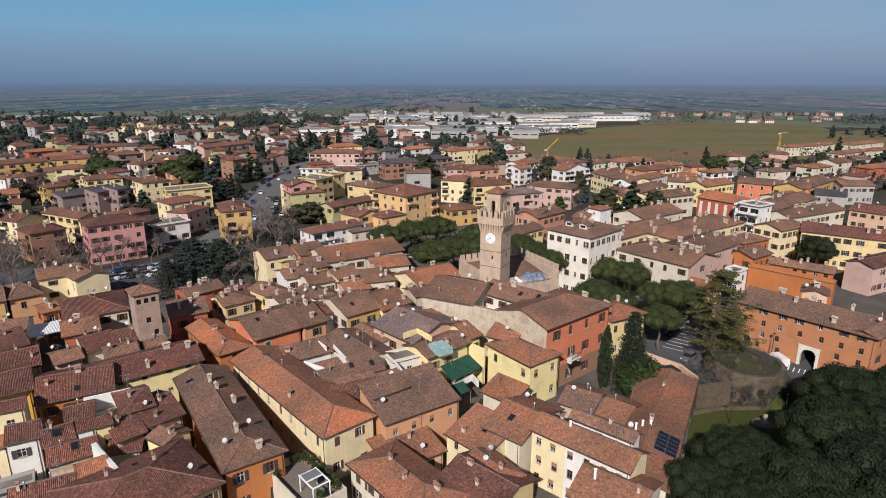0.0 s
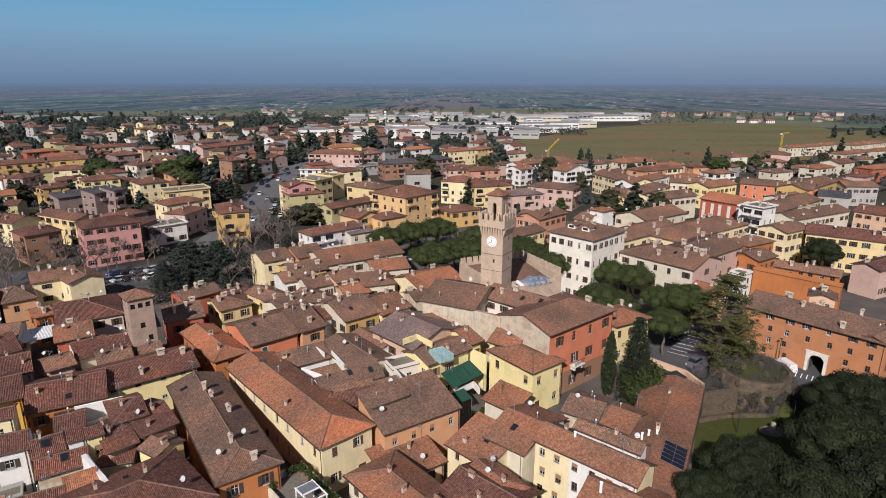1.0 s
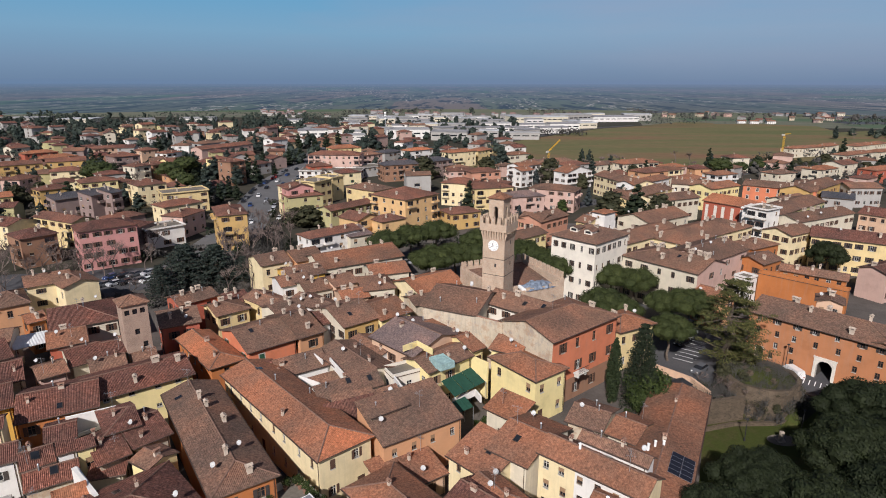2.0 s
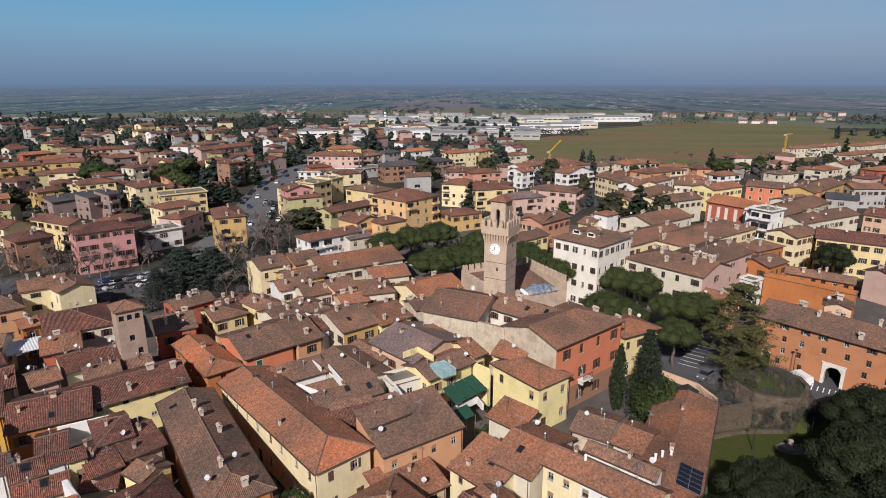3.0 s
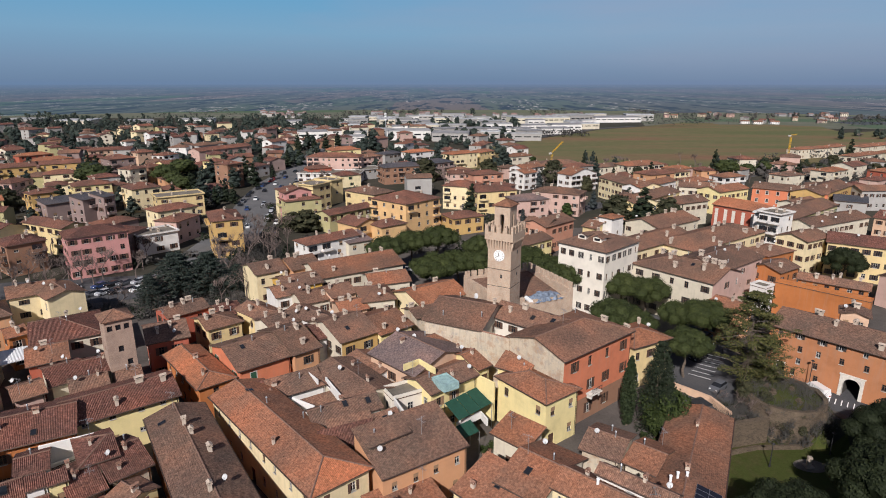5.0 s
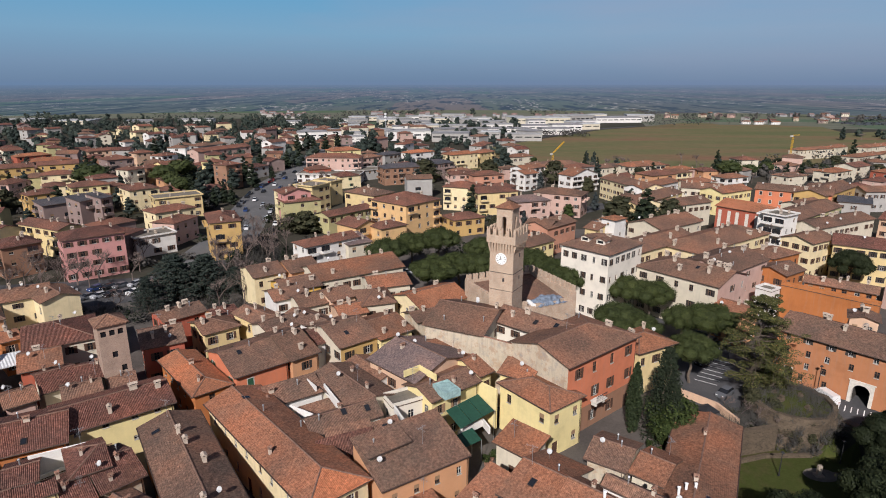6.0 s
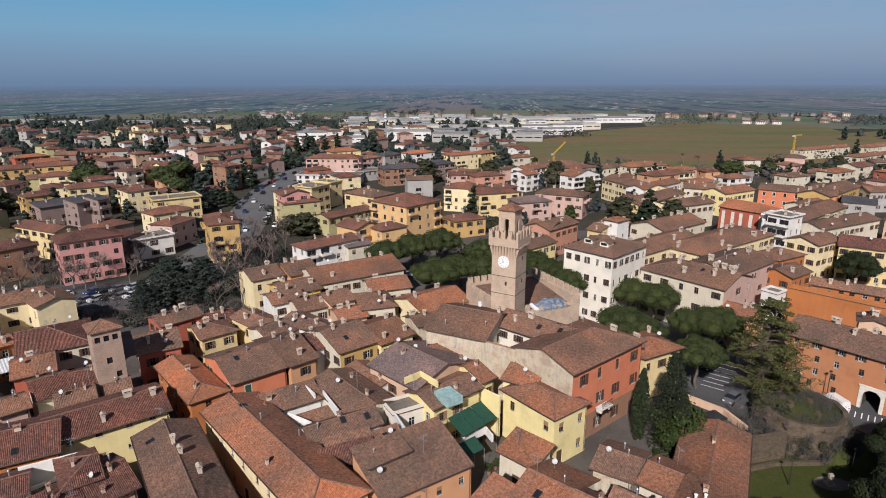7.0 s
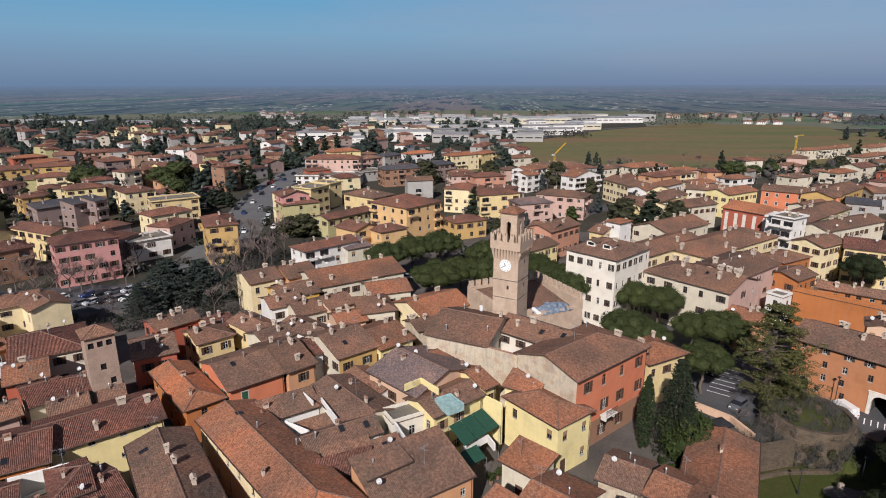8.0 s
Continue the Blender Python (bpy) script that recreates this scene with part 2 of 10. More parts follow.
SHUT = {"brown": plain("shutter_brown", (0.085, 0.045, 0.03), 0.7, vary=0.3), "green": plain("shutter_green", (0.02, 0.075, 0.04), 0.65, vary=0.3),
        "dark": plain("shutter_dark", (0.045, 0.035, 0.03), 0.7, vary=0.3), "red": plain("shutter_red", (0.28, 0.06, 0.04), 0.7), "tan": plain("shutter_tan", (0.27, 0.17, 0.10), 0.7),
        "olive": plain("shutter_olive", (0.12, 0.16, 0.09), 0.7)}
M_SHAFT = plaster("chimney_plaster", (0.54, 0.45, 0.36), 0.5)
M_CAP = plain("chimney_cap", (0.24, 0.13, 0.09), 0.95, vary=0.4, scale=4)
M_PALECAP = plain("chimney_cap_pale", (0.42, 0.34, 0.27), 0.95, vary=0.3, scale=4)
M_DISH = plain("dish_enamel", (0.50, 0.50, 0.49), 0.5, vary=0.15)
M_STEEL = plain("galvanised_steel", (0.36, 0.37, 0.38), 0.45, 0.6)
# passage colour is near black, standing in for the shade inside
M_PASSAGE = plain("shaded_passage", (0.05, 0.042, 0.035), 0.95, vary=0.3)
M_DARK = plain("dark_iron", (0.03, 0.03, 0.032), 0.6, 0.3)
M_BRICK = masonry("tower_brick", (0.500, 0.358, 0.258), (0.420, 0.290, 0.210), (0.500, 0.430, 0.340))
M_OLDTOWER = masonry("old_tower_brick", (0.390, 0.275, 0.210), (0.325, 0.226, 0.174), (0.403, 0.311, 0.252))
M_STONE = masonry("rubble_stone", (0.122, 0.093, 0.065), (0.078, 0.060, 0.043), (0.138, 0.110, 0.081), 1.0, 0.5, 0.3)
M_LIME = plain("pale_limestone", (0.62, 0.58, 0.51), 0.9, vary=0.12, scale=2)
M_ASPHALT = soil("asphalt", [(0.3, (0.062, 0.062, 0.066)), (0.55, (0.085, 0.084, 0.087)), (0.75, (0.108, 0.105, 0.105))], 0.12, 3.0, 0.01)
M_WORN = soil("worn_asphalt", [(0.3, (0.115, 0.114, 0.116)), (0.55, (0.140, 0.138, 0.138)), (0.75, (0.165, 0.160, 0.158))], 0.12, 3.0, 0.01)
M_PAVE = soil("street_paving", [(0.3, (0.074, 0.065, 0.059)), (0.7, (0.133, 0.117, 0.104))], 0.15, 2.5, 0.02)
M_COURT = soil("court_gravel", [(0.3, (0.13, 0.115, 0.095)), (0.7, (0.25, 0.22, 0.18))], 0.2, 2.0, 0.05)
M_GRASS = soil("park_grass", [(0.28, (0.070, 0.058, 0.028)), (0.40, (0.064, 0.062, 0.022)), (0.50, (0.048, 0.060, 0.015)), (0.60, (0.058, 0.066, 0.019)), (0.76, (0.074, 0.062, 0.030))], 0.16, 3.0, 0.12)
M_GARDEN = soil("winter_gardens", [(0.28, (0.034, 0.038, 0.024)), (0.5, (0.052, 0.048, 0.036)), (0.72, (0.075, 0.066, 0.052))], 0.035, 0.5, 0.2)


def field_mat(name, stops, fine=0.12, drills=(0.009, 0.032)):
    """Crops and bare soil in long drills: stretched noise over metres-wide tonal bands."""
    m, n, l, b = material(name, 0.95, 0, 0.1)
    p = world_pos(n)
    mp = n.new("ShaderNodeMapping")
    mp.inputs["Scale"].default_value, mp.inputs["Rotation"].default_value = (*drills, 1.0), (0, 0, radians(-20))
    l.new(p, mp.inputs[0])
    base = ramp(n, l, noise_node(n, l, mp.outputs[0], 1.0, 6, 0.6), stops)
    f = noise_node(n, l, p, fine, 5, 0.7)
    base = mix(n, l, 0.5, base, ramp(n, l, f, [(0.3, (0.72, 0.72, 0.72)), (0.7, (1.15, 1.15, 1.15))]), "MULTIPLY")
    l.new(base, b.inputs["Base Color"])
    return m


# colours of all but broad lean cool and grey, standing in for haze
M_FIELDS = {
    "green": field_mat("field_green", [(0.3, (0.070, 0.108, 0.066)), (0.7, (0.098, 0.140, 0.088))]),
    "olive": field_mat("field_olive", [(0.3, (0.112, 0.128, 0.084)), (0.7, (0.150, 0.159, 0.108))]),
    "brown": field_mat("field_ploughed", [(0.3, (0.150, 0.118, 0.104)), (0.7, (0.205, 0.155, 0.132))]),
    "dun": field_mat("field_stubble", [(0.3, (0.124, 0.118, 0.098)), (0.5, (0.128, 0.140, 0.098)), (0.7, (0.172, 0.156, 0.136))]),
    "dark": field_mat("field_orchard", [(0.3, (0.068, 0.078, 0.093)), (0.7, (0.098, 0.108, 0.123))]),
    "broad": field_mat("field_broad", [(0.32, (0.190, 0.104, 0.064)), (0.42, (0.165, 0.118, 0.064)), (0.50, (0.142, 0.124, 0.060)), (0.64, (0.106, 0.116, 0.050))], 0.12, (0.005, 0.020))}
M_BARK = plain("bark", (0.11, 0.085, 0.065), 0.95, vary=0.4, scale=2)
M_SCRUB = plain("far_scrub", (0.062, 0.058, 0.052), 0.95, vary=0.35, scale=0.02)
M_TWIG = plain("bare_twigs", (0.145, 0.110, 0.095), 0.95, vary=0.35, scale=0.5)
LEAF = {
    "pine": leafage("pine_needles", (0.024, 0.034, 0.0095), (0.037, 0.049, 0.0135), (0.058, 0.071, 0.021)),
    "holm": leafage("holm_oak_leaves", (0.010, 0.016, 0.0055), (0.015, 0.0215, 0.0072), (0.022, 0.030, 0.010)),
    "cedar": leafage("cedar_needles", (0.0168, 0.0252, 0.0225), (0.0312, 0.0444, 0.0375), (0.0552, 0.0696, 0.0537)),
    "fir": leafage("fir_needles", (0.0079, 0.0151, 0.0079), (0.0172, 0.0255, 0.0125), (0.0277, 0.0371, 0.0172)),
    "blue": leafage("blue_cedar_needles", (0.0231, 0.0319, 0.0343), (0.0396, 0.0493, 0.0515), (0.0561, 0.0667, 0.0693)),
    "cypress": leafage("cypress_scales", (0.0119, 0.0209, 0.0079), (0.0224, 0.0348, 0.0119), (0.0343, 0.0476, 0.0172)),
    "ivy": leafage("ivy_leaves", (0.0172, 0.0290, 0.0066), (0.0317, 0.0493, 0.0106), (0.0561, 0.0725, 0.0198)),
    "autumn": leafage("thin_cedar_needles", (0.030, 0.040, 0.013), (0.069, 0.074, 0.023), (0.132, 0.120, 0.040)),
    "bush": leafage("shrub_leaves", (0.0231, 0.0261, 0.0119), (0.0396, 0.0406, 0.0198), (0.0594, 0.0551, 0.0297))}

# ---- mesh tools ----


class Shape:
    """Collects faces with material slots and surface coordinates in metres."""

    def __init__(self):
        self.v, self.f, self.m, self.uv = [], [], [], []

    def face(self, pts, mat=0):
        k = len(self.v)
        pts = [Vector(p) for p in pts]
        self.v += [tuple(p) for p in pts]
        self.f.append(tuple(range(k, k + len(pts))))
        self.m.append(mat)
        nrm = (pts[1] - pts[0]).cross(pts[2] - pts[0])
        if nrm.length < 1e-9 and len(pts) > 3:
            nrm = (pts[2] - pts[0]).cross(pts[3] - pts[0])
        if nrm.length > 1e-9:
            nrm.normalize()
        flat = Vector((nrm.x, nrm.y, 0))
        if flat.length < 0.02:
            self.uv.append([(p.x, p.y) for p in pts])
        else:
            flat.normalize()
            side = Vector((-flat.y, flat.x, 0))
            down = nrm.cross(side)
            self.uv.append([(p.dot(side), p.dot(down)) for p in pts])
        return self

    def box(self, x0, x1, y0, y1, z0, z1, mat=0, top=None):
        c = [(x0, y0, z0), (x1, y0, z0), (x1, y1, z0), (x0, y1, z0), (x0, y0, z1), (x1, y0, z1), (x1, y1, z1), (x0, y1, z1)]
        for q in ((0, 3, 2, 1), (0, 1, 5, 4), (1, 2, 6, 5), (2, 3, 7, 6), (3, 0, 4, 7)):
            self.face([c[i] for i in q], mat)
        self.face([c[i] for i in (4, 5, 6, 7)], mat if top is None else top)
        return self

    def tube(self, p, q, r0, r1=None, n=6, mat=0, cap=True):
        p, q = Vector(p), Vector(q)
        r1 = r0 if r1 is None else r1
        ax = (q - p).normalized()
        s = ax.orthogonal().normalized()
        t = ax.cross(s)
        a = [p + (s * math.cos(i * 2 * math.pi / n) + t * math.sin(i * 2 * math.pi / n)) * r0 for i in range(n)]
        b = [q + (s * math.cos(i * 2 * math.pi / n) + t * math.sin(i * 2 * math.pi / n)) * r1 for i in range(n)]
        for i in range(n):
            j = (i + 1) % n
            self.face([a[i], a[j], b[j], b[i]], mat)
        if cap:
            self.face(b, mat)
            self.face(a[::-1], mat)
        return self

    def add(self, other, m=None):
        k = len(self.v)
        self.v += [tuple(m @ Vector(p)) for p in other.v] if m else other.v
        self.f += [tuple(i + k for i in f) for f in other.f]
        self.m += other.m
        self.uv += other.uv
        return self

    def data(self, name, mats, smooth=False, weld=False):
        me = bpy.data.meshes.new(name)
        if weld:                    # one connected surface
            ids, verts, remap = {}, [], []
            for p in self.v:
                k = tuple(round(c, 4) for c in p)
                if k not in ids:
                    ids[k] = len(verts)
                    verts.append(p)
                remap.append(ids[k])
            self.v, self.f = verts, [tuple(remap[i] for i in f) for f in self.f]
            keep = [i for i, f in enumerate(self.f) if len(set(f)) == len(f)]
            self.f, self.m, self.uv = [self.f[i] for i in keep], [self.m[i] for i in keep], [self.uv[i] for i in keep]
        me.from_pydata(self.v, [], self.f)
        for mt in mats:
            me.materials.append(mt)
        me.polygons.foreach_set("material_index", self.m)
        lay = me.uv_layers.new(name="surface")
        lay.data.foreach_set("uv", [c for q in self.uv for p in q for c in p])
        if smooth:
            me.polygons.foreach_set("use_smooth", [True] * len(self.f))
        me.update()
        return me


def part(name, me, parent, m=None, label=""):
    ob = new(name, me)
    ob.parent = parent
    if m is not None:
        ob.matrix_basis = m
    return tagged(ob, label) if label else ob


def thing(name, m, label, category, group="", kind=""):
    ob = new(name)
    ob.empty_display_size = 0.5
    ob.matrix_basis = m
    return tagged(ob, label, category, group, kind)


def setting(name, me, label, category, m=None):
    ob = new(name, me)
    if m is not None:
        ob.matrix_basis = m
    return tagged(ob, label, category, "", "structure")


# ---- houses ----
CACHE = {}


def window_mesh(w, h, style, wood):
    """A framed casement set back in its opening, with a stone sill; origin at the foot of the opening, outside is -y."""
    key = ("w", w, h, style, wood)
    if key not in CACHE:
        s = Shape()
        y, e, f = 0.12, 0.08, w / 2
        mid = h * 0.62
        panes = [(a, b, c, d) for a, b in ((e, f - 0.035), (f + 0.035, w - e)) for c, d in ((e, mid), (mid + 0.05, h - e))]
        facade(s, (-f, y, 0), (f, y, 0), 0, h, panes, 0.05)
        for a, b, c, d in panes:
            s.face([(a - f, y + 0.05, c), (b - f, y + 0.05, c), (b - f, y + 0.05, d), (a - f, y + 0.05, d)], 1)
        # sill, joined to the foot of the casement
        s.face([(-f, -0.1, 0), (f, -0.1, 0), (f, y, 0), (-f, y, 0)], 2).face([(-f, -0.1, -0.1), (f, -0.1, -0.1), (f, -0.1, 0), (-f, -0.1, 0)], 2)
        s.face([(-f, 0, -0.1), (f, 0, -0.1), (f, -0.1, -0.1), (-f, -0.1, -0.1)], 2)
        if style == "blind":        # roller blind half down
            s.face([(-f, y, h * 0.45), (f, y, h * 0.45), (f, y - 0.05, h * 0.45), (-f, y - 0.05, h * 0.45)][::-1], 3)
            s.face([(-f, y - 0.05, h * 0.45), (f, y - 0.05, h * 0.45), (f, y - 0.05, h), (-f, y - 0.05, h)], 3).face([(-f, y - 0.05, h), (f, y - 0.05, h), (f, y, h), (-f, y, h)], 3)
        if style == "panel":        # white blind drawn right down
            s.face([(-f, y - 0.05, 0.05), (f, y - 0.05, 0.05), (f, y - 0.05, h), (-f, y - 0.05, h)], 3).face([(-f, y, 0.05), (f, y, 0.05), (f, y - 0.05, 0.05), (-f, y - 0.05, 0.05)], 3)
        if style == "surround":     # painted band round the opening
            g = 0.16
            o = [(-f - g, -0.03, -g), (f + g, -0.03, -g), (f + g, -0.03, h + g), (-f - g, -0.03, h + g)]
            i = [(-f, -0.03, 0), (f, -0.03, 0), (f, -0.03, h), (-f, -0.03, h)]
            j = [(-f, y, 0), (f, y, 0), (f, y, h), (-f, y, h)]
            for k in range(4):
                n = (k + 1) % 4
                s.face([o[k], o[n], i[n], i[k]], 2).face([i[k], i[n], j[n], j[k]], 2)
        if style in SHUT:           # open shutters in one piece with the window, for houses far off
            for sg in (-1, 1):
                q = [(sg * f, y), (sg * f, -0.05), (sg * (w + 0.02), -0.05), (sg * (w + 0.02), 0.0)]
                for u, v in zip(q, q[1:]):
                    s.face([(*u, 0), (*v, 0), (*v, h), (*u, h)], 3)
                s.face([(*q[1], h), (*q[2], h), (*q[3], h), (sg * f, 0, h)], 3)
        CACHE[key] = s.data("window", [M_FRAMEB if wood else M_FRAME, M_GLASS, M_SILL, SHUT[style] if style in SHUT else M_LIME if style == "panel" else SHUT["tan"]], weld=True)
    return CACHE[key]


def shutter_mesh(w, h, col):
    """One louvred leaf."""
    key = ("s", w, h, col)
    if key not in CACHE:
        s = Shape()
        k, x0, x1 = 8, 0.0, w / 2
        prof = [(-0.02, 0.0)]
        for i in range(k):
            prof += [(-0.07, h * i / k), (-0.04, h * (i + 0.92) / k)]
        prof += [(-0.02, h)]
        for a, b in zip(prof, prof[1:]):
            s.face([(x0, a[0], a[1]), (x1, a[0], a[1]), (x1, b[0], b[1]), (x0, b[0], b[1])])
        for x in (x0, x1):
            for a, b in zip(prof, prof[1:]):
                q = [(x, -0.02, a[1]), (x, a[0], a[1]), (x, b[0], b[1]), (x, -0.02, b[1])]
                s.face(q if x == x0 else q[::-1])
        CACHE[key] = s.data("shutter", [SHUT[col]], weld=True)
    return CACHE[key]


def door_mesh(w, h, col):
    key = ("d", w, h, col)
    if key not in CACHE:
        s = Shape()
        s.box(-w / 2, w / 2, 0.14, 0.19, 0, h, 0)
        for a, b in ((-w / 2 + 0.1, -0.05), (0.05, w / 2 - 0.1)):
            s.box(a, b, 0.12, 0.14, 0.2, h * 0.45, 0)
            s.box(a, b, 0.12, 0.14, h * 0.52, h - 0.15, 0)
        CACHE[key] = s.data("door", [SHUT[col]])
    return CACHE[key]


def balcony_mesh(wall):
    """Concrete slab with a solid low parapet, before a wide glazed door in a shaded reveal."""
    key = ("balcony", wall)
    if key not in CACHE:
        s = Shape()
        s.box(-1.7, 1.7, -1.2, 0, -0.16, 0.0, 0)
        s.box(-1.7, 1.7, -1.2, -1.1, 0.0, 0.8, 1).box(-1.7, -1.6, -1.1, 0, 0.0, 0.8, 1).box(1.6, 1.7, -1.1, 0, 0.0, 0.8, 1)
        s.box(-1.35, 1.35, -0.05, 0.0, 0.02, 2.15, 2)
        for x in (-1.4, -0.03, 1.34):
            s.box(x, x + 0.06, -0.08, 0.0, 0.02, 2.2, 3)
        CACHE[key] = s.data("balcony", [M_PARAPET, WALLS[wall], M_GLASS, M_FRAMEB], weld=True)
    return CACHE[key]


def portal_mesh(w, h, band):
    """Round arch that fills a square opening: spandrels, stone surround and the passage behind."""
    s = Shape()
    n, r = 12, w / 2
    zs = h - r
    arc = [(-r * math.cos(i * math.pi / n), zs + r * math.sin(i * math.pi / n)) for i in range(n + 1)]
    for a, b in zip(arc, arc[1:]):
        s.face([(a[0], -0.02, a[1]), (b[0], -0.02, b[1]), (b[0], -0.02, h), (a[0], -0.02, h)], 0)
    path = [(-r, 0.0)] + arc + [(r, 0.0)]
    for a, b in zip(path, path[1:]):
        s.face([(a[0], -0.02, a[1]), (a[0], 0.7, a[1]), (b[0], 0.7, b[1]), (b[0], -0.02, b[1])], 1)
        s.face([(a[0], 0.7, a[1]), (a[0], 10.0, a[1]), (b[0], 10.0, b[1]), (b[0], 0.7, b[1])], 2)
    if band:
        for x0, x1, z0, z1 in ((-r - band, -r, 0, h + band), (r, r + band, 0, h + band), (-r, r, h, h + band)):
            s.box(x0, x1, -0.14, 0.0, z0, z1, 0)
        s.box(-r - band - 0.15, r + band + 0.15, -0.22, -0.02, h + band, h + band + 0.2, 0)
    s.face([(-r, 10.0, 0), (r, 10.0, 0), (r, 10.0, h), (-r, 10.0, h)], 2)
    return s.data("portal", [M_LIME if band else M_SILL, M_SILL, M_PASSAGE])


def chimney_mesh(k, pale=False):
    key = ("c", k, pale)
    if key not in CACHE:
        s = Shape()
        w, d, h = ((0.19, 0.19, 0.55), (0.27, 0.19, 0.6), (0.17, 0.17, 0.75), (0.4, 0.2, 0.5))[k]
        s.box(-w, w, -d, d, -0.5, h, 0)
        s.box(-w - 0.07, w + 0.07, -d - 0.07, d + 0.07, h, h + 0.1, 1)
        for sx in (-1, 1):
            for sy in (-1, 1):
                s.box(sx * w - 0.05 * (sx + 1), sx * w + 0.05 * (1 - sx), sy * d - 0.05 * (sy + 1), sy * d + 0.05 * (1 - sy), h + 0.1, h + 0.28, 0)
        s.box(-w + 0.05, w - 0.05, -d + 0.05, d - 0.05, h + 0.1, h + 0.14, 2)
        a, z = 0.10, h + 0.28
        b0 = [(-w - a, -d - a, z), (w + a, -d - a, z), (w + a, d + a, z), (-w - a, d + a, z)]
        r0, r1 = (-w - a, 0, z + 0.2), (w + a, 0, z + 0.2)
        s.face([b0[0], b0[1], r1, r0], 1).face([b0[2], b0[3], r0, r1], 1).face([b0[1], b0[2], r1], 1).face([b0[3], b0[0], r0], 1).face(b0[::-1], 1)
        CACHE[key] = s.data("chimney", [M_SHAFT, M_PALECAP if pale else M_CAP, M_DARK])
    return CACHE[key]


def pot_mesh():
    if "pot" not in CACHE:
        s = Shape()
        s.tube((0, 0, -0.4), (0, 0, 0.8), 0.1, 0.1, 8, 0)
        s.tube((0, 0, 0.85), (0, 0, 1.02), 0.17, 0.07, 8, 0)
        s.tube((0, 0, 0.8), (0, 0, 0.85), 0.06, 0.06, 6, 0)
        CACHE["pot"] = s.data("flue", [M_STEEL], True)
    return CACHE["pot"]


def dish_mesh():
    if "dish" not in CACHE:
        s = Shape()
        r, n = 0.36, 12
        rings = [[Vector((k * r / 3 * math.cos(a * 2 * math.pi / n), 0.13 * (k / 3) ** 2 * -1, k * r / 3 * math.sin(a * 2 * math.pi / n))) for a in range(n)] for k in range(4)]
        for y in (0.0, 0.025):
            for k in range(3):
                for i in range(n):
                    j = (i + 1) % n
                    q = [rings[k][i], rings[k + 1][i], rings[k + 1][j], rings[k][j]]
                    q = [p + Vector((0, y, 0)) for p in q]
                    if k == 0:
                        q = q[1:] if i else q[1:]
                        q = [Vector((0, y, 0)), q[0], q[1]]
                    s.face(q if not y else q[::-1], 0)
        s.tube((0, 0.03, -0.05), (0, 0.25, -0.12), 0.03, 0.03, 5, 1)
        s.tube((0, 0.25, 0.1), (0, 0.25, -1.1), 0.025, 0.025, 5, 2)
        s.tube((0, -0.1, -0.42), (0, -0.5, -0.1), 0.02, 0.02, 4, 1)
        s.box(-0.05, 0.05, -0.56, -0.46, -0.14, -0.04, 0)
        me = s.data("satellite_dish", [M_DISH, M_STEEL, M_GUTTER], True)
        CACHE["dish"] = me
    return CACHE["dish"]


def aerial_mesh():
    if "aerial" not in CACHE:
        s = Shape()
        s.tube((0, 0, -0.4), (0, 0, 2.8), 0.03, 0.025, 5)
        s.tube((-0.9, 0, 2.6), (0.7, 0, 2.6), 0.02, 0.02, 4)
        for i in range(7):
            x = -0.8 + i * 0.22
            s.tube((x, -0.35 + i * 0.02, 2.6), (x, 0.35 - i * 0.02, 2.6), 0.012, 0.012, 3)
        s.tube((0, -0.6, 2.1), (0, 0.6, 2.1), 0.018, 0.018, 4)
        for i in range(4):
            s.tube((-0.3, -0.5 + i * 0.33, 2.1), (0.3, -0.5 + i * 0.33, 2.1), 0.012, 0.012, 3)
        CACHE["aerial"] = s.data("aerial", [M_STEEL])
    return CACHE["aerial"]


def skylight_mesh():
    if "sky" not in CACHE:
        s = Shape()
        s.box(-0.42, 0.42, -0.6, 0.6, -0.05, 0.08, 0)
        s.box(-0.34, 0.34, -0.52, 0.52, 0.08, 0.095, 1)
        CACHE["sky"] = s.data("skylight", [M_GUTTER, M_GLASS])
    return CACHE["sky"]


def facade(s, p, q, z0, z1, holes, deep=0.18, mat=0):
    """A wall from p to q (seen from outside, left to right), with openings (u0, u1, v0, v1) cut through its face and their reveals."""
    p, q = Vector(p), Vector(q)
    ax = (q - p).normalized()
    inn = Vector((-ax.y, ax.x, 0))
    length = (q - p).length
    us = sorted({0.0, length, *[h[0] for h in holes], *[h[1] for h in holes]})
    vs = sorted({z0, z1, *[h[2] for h in holes], *[h[3] for h in holes]})

    def at(u, v, d=0.0):
        c = p + ax * u + inn * d
        return (c.x, c.y, v)
    for v0, v1 in zip(vs, vs[1:]):
        run = None
        for u0, u1 in zip(us, us[1:]):
            cu, cv = (u0 + u1) / 2, (v0 + v1) / 2
            if any(h[0] < cu < h[1] and h[2] < cv < h[3] for h in holes):
                if run is not None:
                    s.face([at(run, v0), at(u0, v0), at(u0, v1), at(run, v1)], mat)
                    run = None
            elif run is None:
                run = u0
        if run is not None:
            s.face([at(run, v0), at(length, v0), at(length, v1), at(run, v1)], mat)
    for u0, u1, v0, v1 in holes:
        s.face([at(u0, v0), at(u0, v0, deep), at(u0, v1, deep), at(u0, v1)][::-1], mat)
        s.face([at(u1, v0), at(u1, v0, deep), at(u1, v1, deep), at(u1, v1)], mat)
        s.face([at(u0, v1), at(u0, v1, deep), at(u1, v1, deep), at(u1, v1)][::-1], mat)
        s.face([at(u0, v0), at(u0, v0, deep), at(u1, v0, deep), at(u1, v0)], mat)


